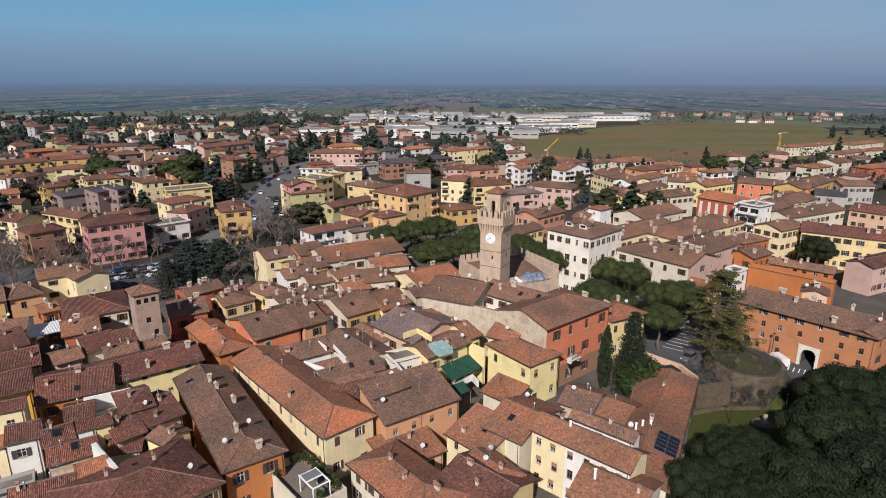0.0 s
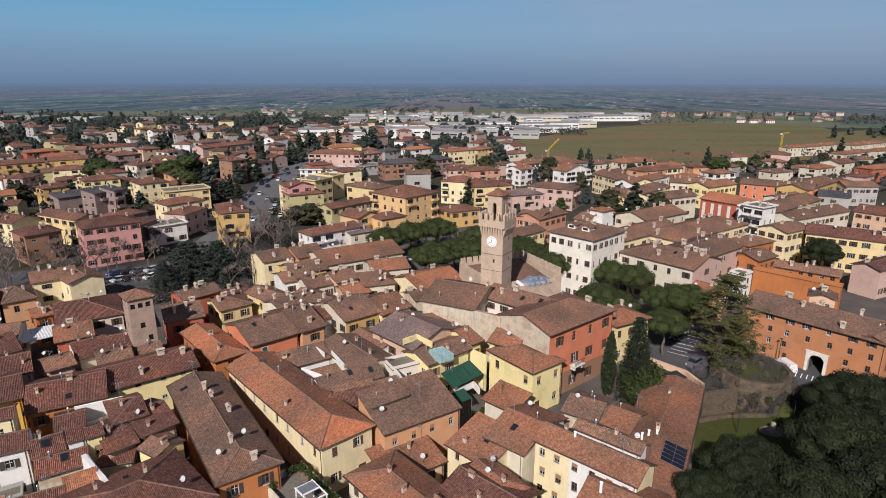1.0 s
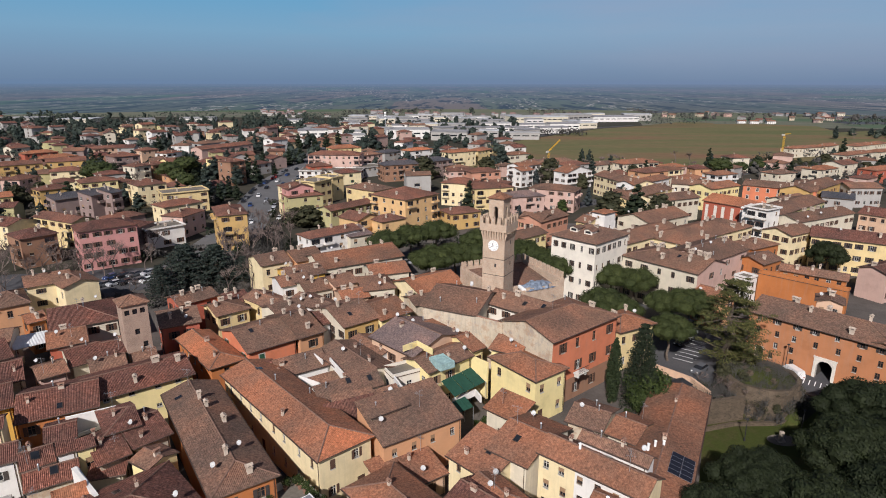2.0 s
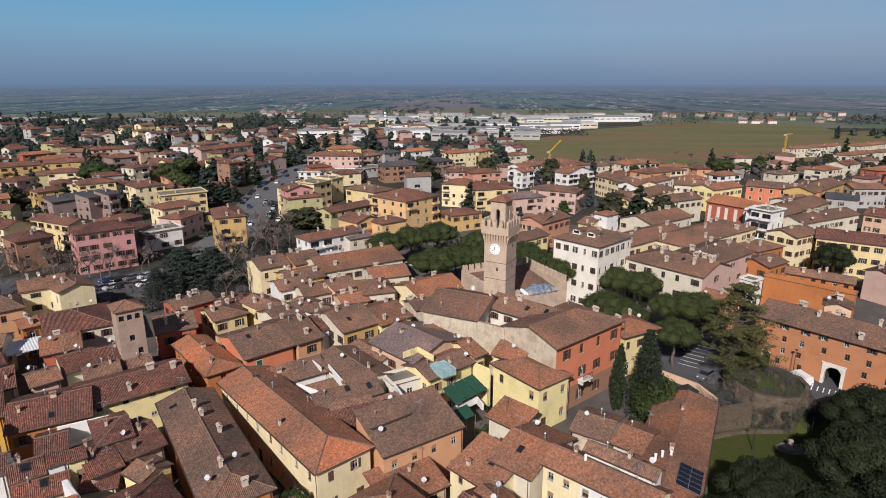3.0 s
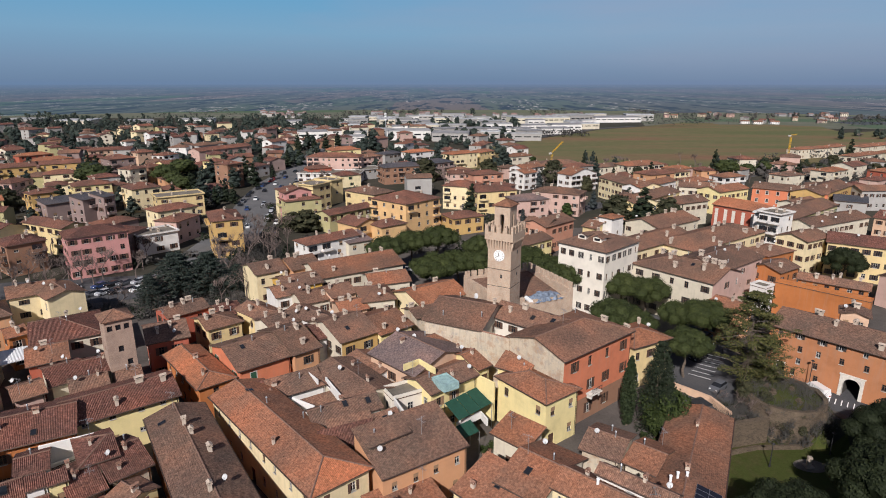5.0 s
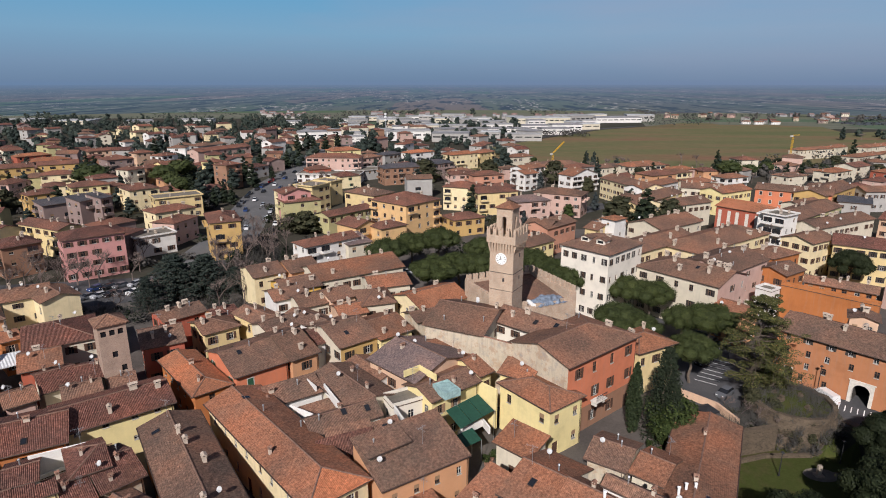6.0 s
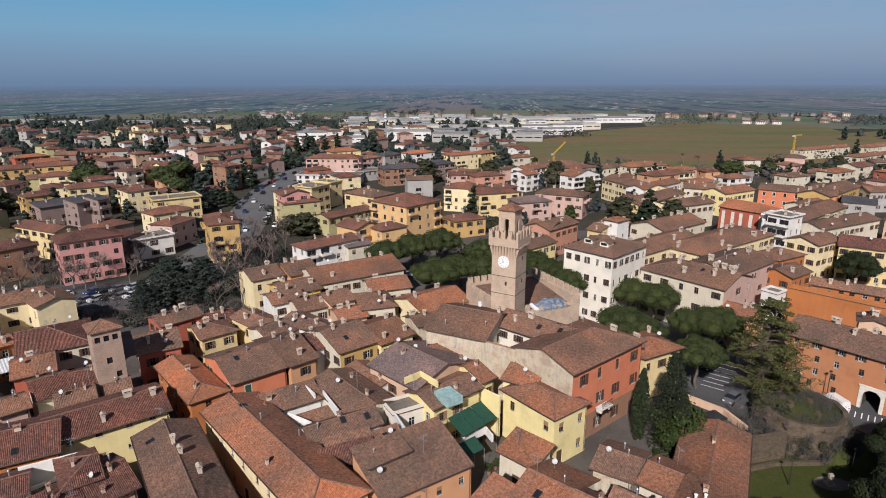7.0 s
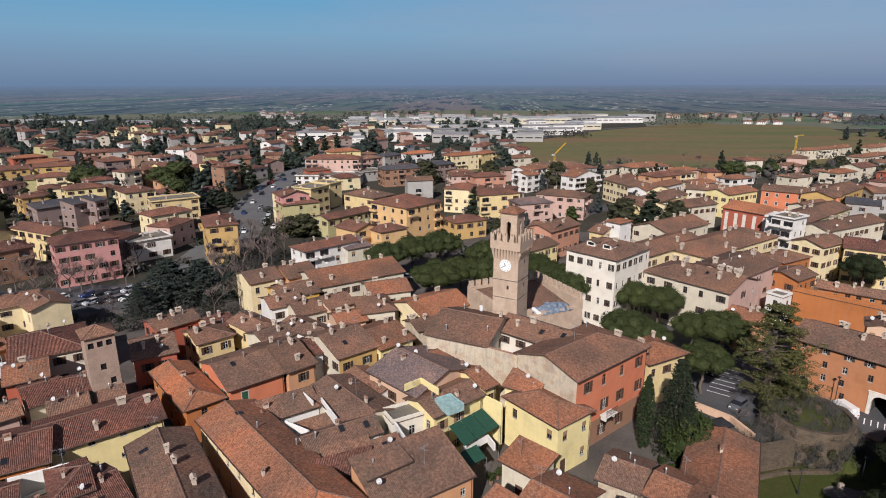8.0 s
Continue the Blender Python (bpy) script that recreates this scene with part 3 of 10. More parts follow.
def roof_faces(L, D, h, pitch, over, e0, e1, kind="gable"):
    """Top faces of a roof whose ridge runs along x; e0, e1: hipped ends. Returns faces, boundary loop, ridge lines."""
    X, Y = L / 2 + over, D / 2 + over
    ze = h - pitch * over
    if kind == "shed":
        zt = h + pitch * (D + over)
        a, b, c, d = (-X, -Y, ze), (X, -Y, ze), (X, Y, zt), (-X, Y, zt)
        return [[a, b, c, d]], [a, b, c, d], []
    if kind == "flat":
        a, b, c, d = (-X, -Y, h), (X, -Y, h), (X, Y, h), (-X, Y, h)
        return [[a, b, c, d]], [a, b, c, d], []
    zr = h + pitch * D / 2
    i0, i1 = (Y if e0 else 0), (Y if e1 else 0)
    if i0 + i1 > 2 * X - 0.2:
        k = (2 * X - 0.2) / (i0 + i1)
        i0, i1 = i0 * k, i1 * k
    a, b, c, d = (-X, -Y, ze), (X, -Y, ze), (X, Y, ze), (-X, Y, ze)
    r0, r1 = (-X + i0, 0, zr), (X - i1, 0, zr)
    faces = [[a, b, r1, r0], [c, d, r0, r1]]
    loop = [a, b]
    lines = [(r0, r1)]
    if e1:
        faces.append([b, c, r1])
        lines += [(b, r1), (c, r1)]
    else:
        loop.append(r1)
    loop += [c, d]
    if e0:
        faces.append([d, a, r0])
        lines += [(d, r0), (a, r0)]
    else:
        loop.append(r0)
    return faces, loop, lines


def roof_z(L, D, h, pitch, over, e0, e1, kind, x, y):
    if kind == "shed":
        return h + pitch * (y + D / 2)
    if kind == "flat":
        return h
    z = h + pitch * (D / 2 - abs(y))
    if e0:
        z = min(z, h + pitch * (x + L / 2) * 1.0)
    if e1:
        z = min(z, h + pitch * (L / 2 - x))
    return z


HOUSE_BOXES = []


def outdoors(x, y, gap=1.0):
    """Moves a place that lies within a house's walls to the nearest spot outside."""
    for _ in range(5):
        for hx, hy, ang, L, D in HOUSE_BOXES:
            c, s = math.cos(radians(ang)), math.sin(radians(ang))
            u, v = (x - hx) * c + (y - hy) * s, -(x - hx) * s + (y - hy) * c
            du, dv = L / 2 + gap - abs(u), D / 2 + gap - abs(v)
            if du > 0.01 and dv > 0.01:
                if du < dv:
                    u = math.copysign(L / 2 + gap, u)
                else:
                    v = math.copysign(D / 2 + gap, v)
                x, y = hx + u * c - v * s, hy + u * s + v * c
    return x, y


def house(x, y, ang, L, D, h, wall="cream", tile="old", ends="gg", ridge="x", kind="gable", pitch=0.31, over=0.5, rows=2, step=2.7, sides=None,
          shut="brown", win=(1.0, 1.5), base=0.0, ch=2, dishes=1, sky=0, aer=0, near=True, door=True, label="", name="house", group="", skip=0.12, seed=None, style="plain", flank=None, arches=(), balconies=0, half=None, lower=None, dormers=(), lift=0.52, shut_above=0.0, shut_sides="frbl", hip_tile=None, stack=None, end_step=None):
    """A house: facades with openings, eaves, clay roof, chimneys. The front looks along local -y; ang turns it; L is the front's length."""
    rng = random.Random(round(x * 7.3 + y * 3.1) if seed is None else seed)
    if base < 2:
        HOUSE_BOXES.append((x, y, ang, L, D))
    stack = stack or (1.3 if 110 < y < 300 else 1.0)     # the older, stouter stacks stand away from the long block
    swap = ridge == "y"
    near = near and y < 165
    door = door and y < 112
    sides = sides or ("flr" if y < 165 else "fl" if 0 <= ang % 360 <= 90 else "fr")
    hh = h - base
    root = thing(name, pose(x, y, base, 0, 0, ang), label or "", "house", group)
    rl, rd = (D, L) if swap else (L, D)
    e0, e1 = ends[0] == "h", ends[1] == "h"
    turn = pose(0, 0, 0, 0, 0, 90) if swap else Matrix.Identity(4)
    # walls with their openings
    s = Shape()
    c = [(-L / 2, -D / 2), (L / 2, -D / 2), (L / 2, D / 2), (-L / 2, D / 2)]
    fh = hh / max(rows, 1)
    openings = []
    for i, key in enumerate("frbl"):
        p, q = c[i], c[(i + 1) % 4]
        length = math.dist(p, q)
        holes = []
        if key in sides and rows:
            k = max(1, int((length - 0.8) / (step if key in "fb" else end_step or step)))
            gapw = length / k
            dcol = rng.randrange(k) if door and key in "fr" else -1
            for col in range(k):
                for row in range(rows):
                    u = gapw * (col + 0.5) + rng.uniform(-0.1, 0.1) * gapw
                    w, hw = win
                    if key == "f" and any(abs(u - a[0]) < a[1] / 2 + 1.2 and row * fh < a[2] + 0.6 for a in arches):
                        continue
                    if row == 0 and col == dcol:
                        holes.append((u - 0.65, u + 0.65, 0.0, min(2.5, fh - 0.4)))
                        openings.append((i, u, 0.0, 1.3, min(2.5, fh - 0.4), "door"))
                        continue
                    if rng.random() < skip:
                        continue
                    if row == rows - 1 and rows > 2 and fh < 3.4:
                        hw = hw * 0.85
                    v = row * fh + max(0.75, (fh - hw) * lift)
                    if v + hw > hh - 0.25:
                        hw = hh - 0.25 - v
                    if hw < 0.5:
                        continue
                    hw = round(hw, 1)
                    holes.append((u - w / 2, u + w / 2, v, v + hw))
                    openings.append((i, u, v, w, hw, "window"))
        for a in arches if key == "f" else ():
            holes.append((a[0] - a[1] / 2, a[0] + a[1] / 2, 0.0, a[2]))
        if lower and key == "f":        # another plaster on the ground floor
            facade(s, (*p, 0), (*q, 0), -1.5, lower[0], [h_ for h_ in holes if h_[3] <= lower[0]], mat=2)
            facade(s, (*p, 0), (*q, 0), lower[0], hh, [h_ for h_ in holes if h_[2] >= lower[0]])
            openings = [o_ for o_ in openings if o_[0] != i or o_[2] + o_[4] <= lower[0] or o_[2] >= lower[0]]
        elif half and key == "f":       # the front painted in two colours
            um = length * half[0]
            mid_ = (p[0] + (q[0] - p[0]) * half[0], p[1] + (q[1] - p[1]) * half[0])
            facade(s, (*p, 0), (*mid_, 0), -1.5, hh, [h_ for h_ in holes if h_[1] < um])
            facade(s, (*mid_, 0), (*q, 0), -1.5, hh, [(h_[0] - um, h_[1] - um, h_[2], h_[3]) for h_ in holes if h_[0] > um], mat=2)
            openings = [o_ for o_ in openings if o_[0] != i or o_[1] + o_[3] / 2 < um or o_[1] - o_[3] / 2 > um]
        else:
            facade(s, (*p, 0), (*q, 0), -1.5, hh, holes, mat=1 if flank and key in flank[0] else 0)
    if kind == "shed":
        zt = hh + pitch * D
        s.face([(L / 2, -D / 2, hh), (L / 2, D / 2, hh), (L / 2, D / 2, zt)]).face([(-L / 2, D / 2, hh), (-L / 2, -D / 2, hh), (-L / 2, D / 2, zt)])
        s.face([(L / 2, D / 2, hh), (-L / 2, D / 2, hh), (-L / 2, D / 2, zt), (L / 2, D / 2, zt)])
    elif kind != "flat":
        zr = hh + pitch * rd / 2
        for hip, sx in ((e0, -1), (e1, 1)):
            if not hip:
                tri = [turn @ Vector((sx * rl / 2, sx * -rd / 2, hh)), turn @ Vector((sx * rl / 2, sx * rd / 2, hh)), turn @ Vector((sx * rl / 2, 0, zr))]
                s.face(tri, 1 if flank and ("l" if sx < 0 else "r") in flank[0] and not swap else 0)
    part("wall", s.data("wall", [WALLS[wall] if wall in WALLS else wall, WALLS[flank[1] if flank else wall], WALLS[lower[1] if lower else half[1] if half else wall]]), root)
    for a in arches:
        part("portal", portal_mesh(a[1], a[2], a[3]), root, pose(-L / 2 + a[0], -D / 2, 0), "arched stone gateway into a dark passage")
    # roof slab
    o = over
    faces, loop, lines = roof_faces(rl, rd, hh, pitch, o, e0, e1, kind)
    s = Shape()
    t = 0.16
    for k_, f in enumerate(faces):
        s.face([turn @ Vector(p) + Vector((0, 0, t)) for p in f], 2 if hip_tile and k_ > 1 else 0)
        s.face([turn @ Vector(p) for p in f][::-1], 1)
    for a, b in zip(loop, loop[1:] + loop[:1]):
        a, b = turn @ Vector(a), turn @ Vector(b)
        s.face([a, b, b + Vector((0, 0, t)), a + Vector((0, 0, t))], 1)
    flatmat = TILES[tile] if kind != "flat" else M_COURT
    part("roof", s.data("roof", [flatmat, M_EAVE, TILES[hip_tile or tile]]), root)
    if kind == "flat":
        s = Shape()
        X, Y = L / 2 + o, D / 2 + o
        for bx in ((-X, X, -Y, -Y + 0.25), (-X, X, Y - 0.25, Y), (-X, -X + 0.25, -Y + 0.25, Y - 0.25), (X - 0.25, X, -Y + 0.25, Y - 0.25)):
            s.box(*bx, hh + t, hh + t + 0.5)
        part("parapet", s.data("parapet", [WALLS[wall] if wall in WALLS else wall]), root)
    if near and lines:
        s = Shape()
        for a, b in lines:
            a, b = turn @ Vector(a) + Vector((0, 0, t)), turn @ Vector(b) + Vector((0, 0, t))
            s.tube(a, b, 0.12, 0.12, 6)
        part("ridge", s.data("ridge", [M_RIDGE], True), root)
    if near and y < 118 and kind != "flat":
        for sy in (-1, 1):
            if kind == "shed" and sy == 1:
                continue
            s = Shape()
            X, Y, ze = rl / 2 + o, rd / 2 + o, hh - pitch * o
            s.tube(turn @ Vector((-X, sy * (Y + 0.07), ze + 0.06)), turn @ Vector((X, sy * (Y + 0.07), ze + 0.06)), 0.085, 0.085, 6)
            part("gutter", s.data("gutter", [M_GUTTER], True), root)
        s = Shape()
        dx = L / 2 - 0.25
        s.tube((dx, -D / 2 - 0.07, 0), (dx, -D / 2 - 0.07, hh - 0.1), 0.05, 0.05, 5)
        part("downpipe", s.data("downpipe", [M_GUTTER], True), root)
    # openings filled
    for i, u, v, w, hw, what in openings:
        p, q = Vector((*c[i], 0)), Vector((*c[(i + 1) % 4], 0))
        place = p + (q - p).normalized() * u
        m = Matrix.Translation((place.x, place.y, v)) @ pose(0, 0, 0, 0, 0, i * 90)
        if what == "door":
            part("door", door_mesh(w, round(hw, 1), "brown" if shut in ("brown", "tan", "none") else shut), root, m)
            continue
        if y > 96 and shut != "none" and style == "plain":
            part("window", window_mesh(w, hw, shut if rng.random() < 0.8 and v >= shut_above * hh else "plain", rng.random() < 0.75), root, m)
            continue
        ob = part("window", window_mesh(w, hw, style if style != "plain" else ("blind" if (shut == "none" and rng.random() < 0.5) else "plain"), rng.random() < 0.5), root, m)
        if shut != "none" and "frbl"[i] in shut_sides:
            me = shutter_mesh(w, hw, shut)
            r_ = rng.random()
            if r_ < 0.2:      # closed
                part("shutter", me, ob, pose(0.0, 0.03, 0))
                part("shutter", me, ob, pose(-w / 2, 0.03, 0))
            else:
                part("shutter", me, ob, pose(w / 2 + 0.02, 0, 0))
                part("shutter", me, ob, pose(-w - 0.02, 0, 0))
    # balconies one above another, in front of the same bays on each storey
    bays = sorted({(o_[0], round(o_[1])) for o_ in openings if balconies})
    bays = rng.sample(bays, min(len(bays), 1 + len(bays) // 4))
    for i_, u, v, w_, hw, what in openings:
        if (i_, round(u)) not in bays or what == "door" or v < 2.5:
            continue
        p = Vector((*c[i_], 0))
        place = p + (Vector((*c[(i_ + 1) % 4], 0)) - p).normalized() * u
        part("balcony", balcony_mesh(wall), root, pose(place.x, place.y, v - 0.75, 0, 0, i_ * 90))
    for a_, b_ in dormers:              # low dormers: (share of the ridge's length, share of the slope's depth)
        s = Shape()
        s.box(-1.1, 1.1, -0.9, 1.6, -0.6, 0.75, 0).box(-0.75, 0.75, -0.93, -0.9, 0.0, 0.62, 1)
        s.face([(-1.5, -1.2, 0.7), (0, -1.2, 1.2), (0, 2.4, 1.2), (-1.5, 2.4, 0.7)][::-1], 2).face([(0, -1.2, 1.2), (1.5, -1.2, 0.7), (1.5, 2.4, 0.7), (0, 2.4, 1.2)][::-1], 2)
        s.face([(-1.1, -0.9, 0.75), (1.1, -0.9, 0.75), (0, -0.9, 1.15)], 0)
        x_, y_ = a_ * rl / 2, b_ * rd / 2
        part("dormer", s.data("dormer", [WALLS[wall], M_GLASS, TILES[tile]]), root, turn @ pose(x_, y_, hh + pitch * (rd / 2 - abs(y_)) + t, 0, 0, 180 if y_ > 0 else 0), "low gabled dormer")
    # roof fittings

    def spot(edge=0.6):
        for _ in range(20):
            px_, py_ = rng.uniform(-rl / 2 + edge, rl / 2 - edge), rng.uniform(-rd / 2 + edge, rd / 2 - edge)
            if all(math.dist((px_, py_), k_) > 1.8 for k_ in taken):
                break
        taken.append((px_, py_))
        return px_, py_, roof_z(rl, rd, hh, pitch, o, e0, e1, kind, px_, py_) + t
    taken = []
    if rl > 2 and rd > 2:
        for k in range(ch + (1 if 112 < y < 215 and ch else 0)):
            a, b, z = spot(0.8)
            if kind == "gable" and k == 0:
                b *= 0.35
                z = roof_z(rl, rd, hh, pitch, o, e0, e1, kind, a, b) + t
            m = turn @ pose(a, b, z, 0, 0, rng.choice((0, 90)))
            if rng.random() < 0.25 and near:
                part("flue", pot_mesh(), root, m, "steel flue pipe with a conical cowl")
            else:
                part("chimney", chimney_mesh(rng.randrange(4), stack > 1.2), root, m @ Matrix.Diagonal((stack, stack, 0.4 + stack * 0.6, 1)))
        for k in range(sum(rng.random() < 0.55 for _ in range(dishes))):
            a, b, z = spot(0.5)
            part("satellite_dish", dish_mesh(), root, turn @ pose(a, b, z + 1.0) @ pose(0, 0, 0, 0, 0, (-90 if swap else 0) - ang + rng.uniform(-25, 5)) @ pose(0, 0, 0, -32), "white satellite dish on a short mast")
        for k in range(aer):
            a, b, z = spot(0.5)
            part("aerial", aerial_mesh(), root, turn @ pose(a, b, z, 0, 0, rng.uniform(0, 360)))
        for k in range(sky):
            a, b, z = spot(1.2)
            sl = math.degrees(math.atan(pitch))
            if kind != "flat" and not ((e0 and a < -rl / 2 + rd / 2) or (e1 and a > rl / 2 - rd / 2)):
                part("skylight", skylight_mesh(), root, turn @ pose(a, b, z) @ pose(0, 0, 0, sl if (b < 0 or kind == "shed") else -sl), "roof window in a dark metal frame")
    return root


def roof_wall(a, b, h, th=0.3, wall="white"):
    """Plastered party wall or light-well parapet, its top running from a to b; a coping of clay tiles lies on it."""
    a, b = Vector(a), Vector(b)
    d = b - a
    flat = math.hypot(d.x, d.y)
    name = {"white": "white", "pale": "pale cream", "lemon": "light yellow", "stonewash": "bare stained", "cream": "cream"}[wall]
    root = thing("party_wall", pose(a.x, a.y, 0, 0, 0, math.degrees(math.atan2(d.y, d.x))), name + " plastered wall rising between tiled roofs", "party wall", "party walls between roofs")
    s = Shape()
    t = th / 2
    lo, hi = [(0, a.z - h), (flat, b.z - h)], [(0, a.z), (flat, b.z)]
    c = [[(x, y, z) for x, z in pair] for pair in (lo, hi) for y in (-t, t)]
    s.face([c[0][0], c[0][1], c[2][1], c[2][0]]).face([c[1][1], c[1][0], c[3][0], c[3][1]])
    s.face([c[1][0], c[0][0], c[2][0], c[3][0]]).face([c[0][1], c[1][1], c[3][1], c[2][1]]).face([c[2][0], c[2][1], c[3][1], c[3][0]])
    part("wall", s.data("wall", [WALLS[wall]]), root)
    n = max(2, int(flat / 0.6))
    s = Shape()
    for i in range(n):
        p_, q_ = Vector((flat * i / n, 0, a.z + d.z * i / n)), Vector((flat * (i + 0.94) / n, 0, a.z + d.z * (i + 0.94) / n))
        s.tube(p_, q_, th * 0.36, th * 0.3, 6)
    part("coping", s.data("coping", [M_CAP if wall == "stonewash" else WALLS[wall]], True), root)


M_SOLAR = plain("solar_cells", (0.008, 0.010, 0.018), 0.4, 0.0, 0.25, vary=0.1)
M_TURQ = plain("turquoise_coating", (0.27, 0.40, 0.39), 0.8, vary=0.3, scale=1.5)


def solar_array(x, y, z, ang, slope, nu, nv, w=1.02, d=1.55):
    """Panels in rows on rails, tilted with the roof: local x runs along the eave, y up the slope."""
    root = thing("solar_panels", pose(x, y, z, 0, 0, ang) @ pose(0, 0, 0, slope), "dark blue solar panels fixed on a tiled roof", "solar panel")
    for j in range(nv):
        for k in (0.25, 0.75):
            v = (j - nv / 2 + k) * (d + 0.03)
            part("rail", Shape().box(-nu * w / 2, nu * w / 2, v - 0.02, v + 0.02, 0.0, 0.07).data("rail", [M_STEEL]), root)
        for i in range(nu):
            u, v = (i - nu / 2) * w, (j - nv / 2) * (d + 0.03)
            s = Shape().box(u + 0.01, u + w - 0.01, v, v + d, 0.07, 0.11, 1)
            s.box(u + 0.03, u + w - 0.03, v + 0.02, v + d - 0.02, 0.108, 0.114, 0)
            part("panel", s.data("panel", [M_SOLAR, M_STEEL]), root)


def flue(x, y, z):
    """White enamelled flue pipe with a cowl."""
    root = thing("flue_pipe", pose(x, y, z), "white enamelled flue pipe on a tiled roof", "chimney", "flue pipes")
    part("pipe", Shape().tube((0, 0, -0.9), (0, 0, 0.5), 0.17, 0.17, 10).data("pipe", [M_WHITE], True), root)
    part("cowl", Shape().tube((0, 0, 0.5), (0, 0, 0.57), 0.23, 0.23, 10).tube((0, 0, 0.57), (0, 0, 0.68), 0.23, 0.05, 10).data("cowl", [M_WHITE], True), root)

# ---- trees ----


def leaf(s, rng, p, out, size, mat=0, loose=0.8):
    """One small spray of foliage: a bent quad facing roughly outwards."""
    out = (Vector(out) + Vector((rng.uniform(-loose, loose), rng.uniform(-loose, loose), rng.uniform(-loose, loose)))).normalized()
    a = out.orthogonal().normalized()
    a.rotate(Matrix.Rotation(rng.uniform(0, 6.3), 3, out))
    b = out.cross(a)
    w, h = size * rng.uniform(0.6, 1.2), size * rng.uniform(0.5, 0.9)
    p = Vector(p)
    k = len(s.v)
    s.v += [tuple(p - a * w - b * h * 0.4), tuple(p - b * h + out * w * 0.25), tuple(p + a * w), tuple(p + b * h + out * w * 0.2)]
    s.f.append((k, k + 1, k + 2, k + 3))
    s.m.append(mat)
    s.uv.append([(0, 0)] * 4)


def core(s, rng, c, r, flat, n=8):
    """Dense inner mass of a clump: a small uneven closed form."""
    c = Vector(c)
    rows = []
    for j in range(1, 4):
        e = -math.pi / 2 + j * math.pi / 4
        rows.append([c + Vector((math.cos(e) * math.cos(i * 2 * math.pi / n), math.cos(e) * math.sin(i * 2 * math.pi / n), math.sin(e) * flat)) * r * rng.uniform(0.85, 1.08) for i in range(n)])
    k = len(s.v)
    s.v += [tuple(q) for row in rows for q in row] + [tuple(c + Vector((0, 0, r * flat))), tuple(c - Vector((0, 0, r * flat)))]
    quads = [(k + j * n + i, k + j * n + (i + 1) % n, k + (j + 1) * n + (i + 1) % n, k + (j + 1) * n + i) for j in range(2) for i in range(n)]
    caps = [(k + 2 * n + i, k + 2 * n + (i + 1) % n, k + 3 * n) for i in range(n)] + [(k + (i + 1) % n, k + i, k + 3 * n + 1) for i in range(n)]
    for f in quads + caps:
        s.f.append(f)
        s.m.append(0)
        s.uv.append([(0, 0)] * len(f))


def lobe(s, rng, c, r, count, size, flat=0.7, up=0.45, loose=0.45):
    """A rounded cushion of needles: sprays lie on its skin, a dense mass fills it."""
    core(s, rng, c, r * 0.86, flat)
    for _ in range(count):
        d = Vector((rng.gauss(0, 1), rng.gauss(0, 1), rng.gauss(up, 1))).normalized()
        rad = r * rng.uniform(0.86, 1.08)
        leaf(s, rng, Vector(c) + Vector((d.x * rad, d.y * rad, d.z * rad * flat)), d, size, 0, loose)


FAR_FORM = {"fir": (14.0, 3.6, 0.75, 0.06), "cedar": (15.0, 5.2, 0.55, 0.10), "blue": (15.0, 4.8, 0.6, 0.08), "cypress": (13.0, 1.3, 0.35, 0.05),
            "ivy": (7.0, 3.2, 0.3, 0.12), "bush": (7.0, 3.4, 0.3, 0.1), "pine": (12.5, 5.6, 0.22, 0.55), "holm": (12.5, 5.6, 0.3, 0.3), "autumn": (17.0, 4.6, 0.6, 0.1)}


def far_crown(s, rng, kind):
    """Crown of a tree a long way off: rounded masses of foliage that narrow towards the top."""
    H, R, taper, foot = FAR_FORM[kind]
    n = 15
    for i in range(n):
        f = (i + 0.4) / n
        z = H * (foot + (0.96 - foot) * f)
        rr = R * max(0.16, (1 - f) ** taper * min(1.0, 0.55 + f * 2.2))
        a, off = i * 2.399, rng.uniform(0.35, 0.62) * rr
        q = rr * rng.uniform(0.42, 0.62) + 0.25
        lobe(s, rng, (off * math.cos(a), off * math.sin(a), min(z, H - q * 0.7)), q, 36, 0.34 + 0.05 * q, 0.72, 0.35, 0.6)


def clump(s, rng, c, r, count, size, flat=0.7):
    for _ in range(count):
        d = Vector((rng.gauss(0, 1), rng.gauss(0, 1), rng.gauss(0.25, 1)))
        if d.length < 1e-3:
            continue
        d.normalize()
        rad = r * rng.uniform(0.72, 1.06)
        p = Vector(c) + Vector((d.x * rad, d.y * rad, d.z * rad * flat))
        leaf(s, rng, p, d, size)


def limb(s, rng, p, q, r0, r1, bends=3):
    p, q = Vector(p), Vector(q)
    last, lr = p, r0
    for i in range(1, bends + 1):
        f = i / bends
        nxt = p.lerp(q, f) + (Vector((rng.uniform(-1, 1), rng.uniform(-1, 1), rng.uniform(-0.4, 0.4))) * (q - p).length * 0.05 if i < bends else Vector())
        nr = r0 + (r1 - r0) * f
        s.tube(last, nxt, lr, nr, 6 if r0 > 0.1 else 4, 0, False)
        last, lr = nxt, nr


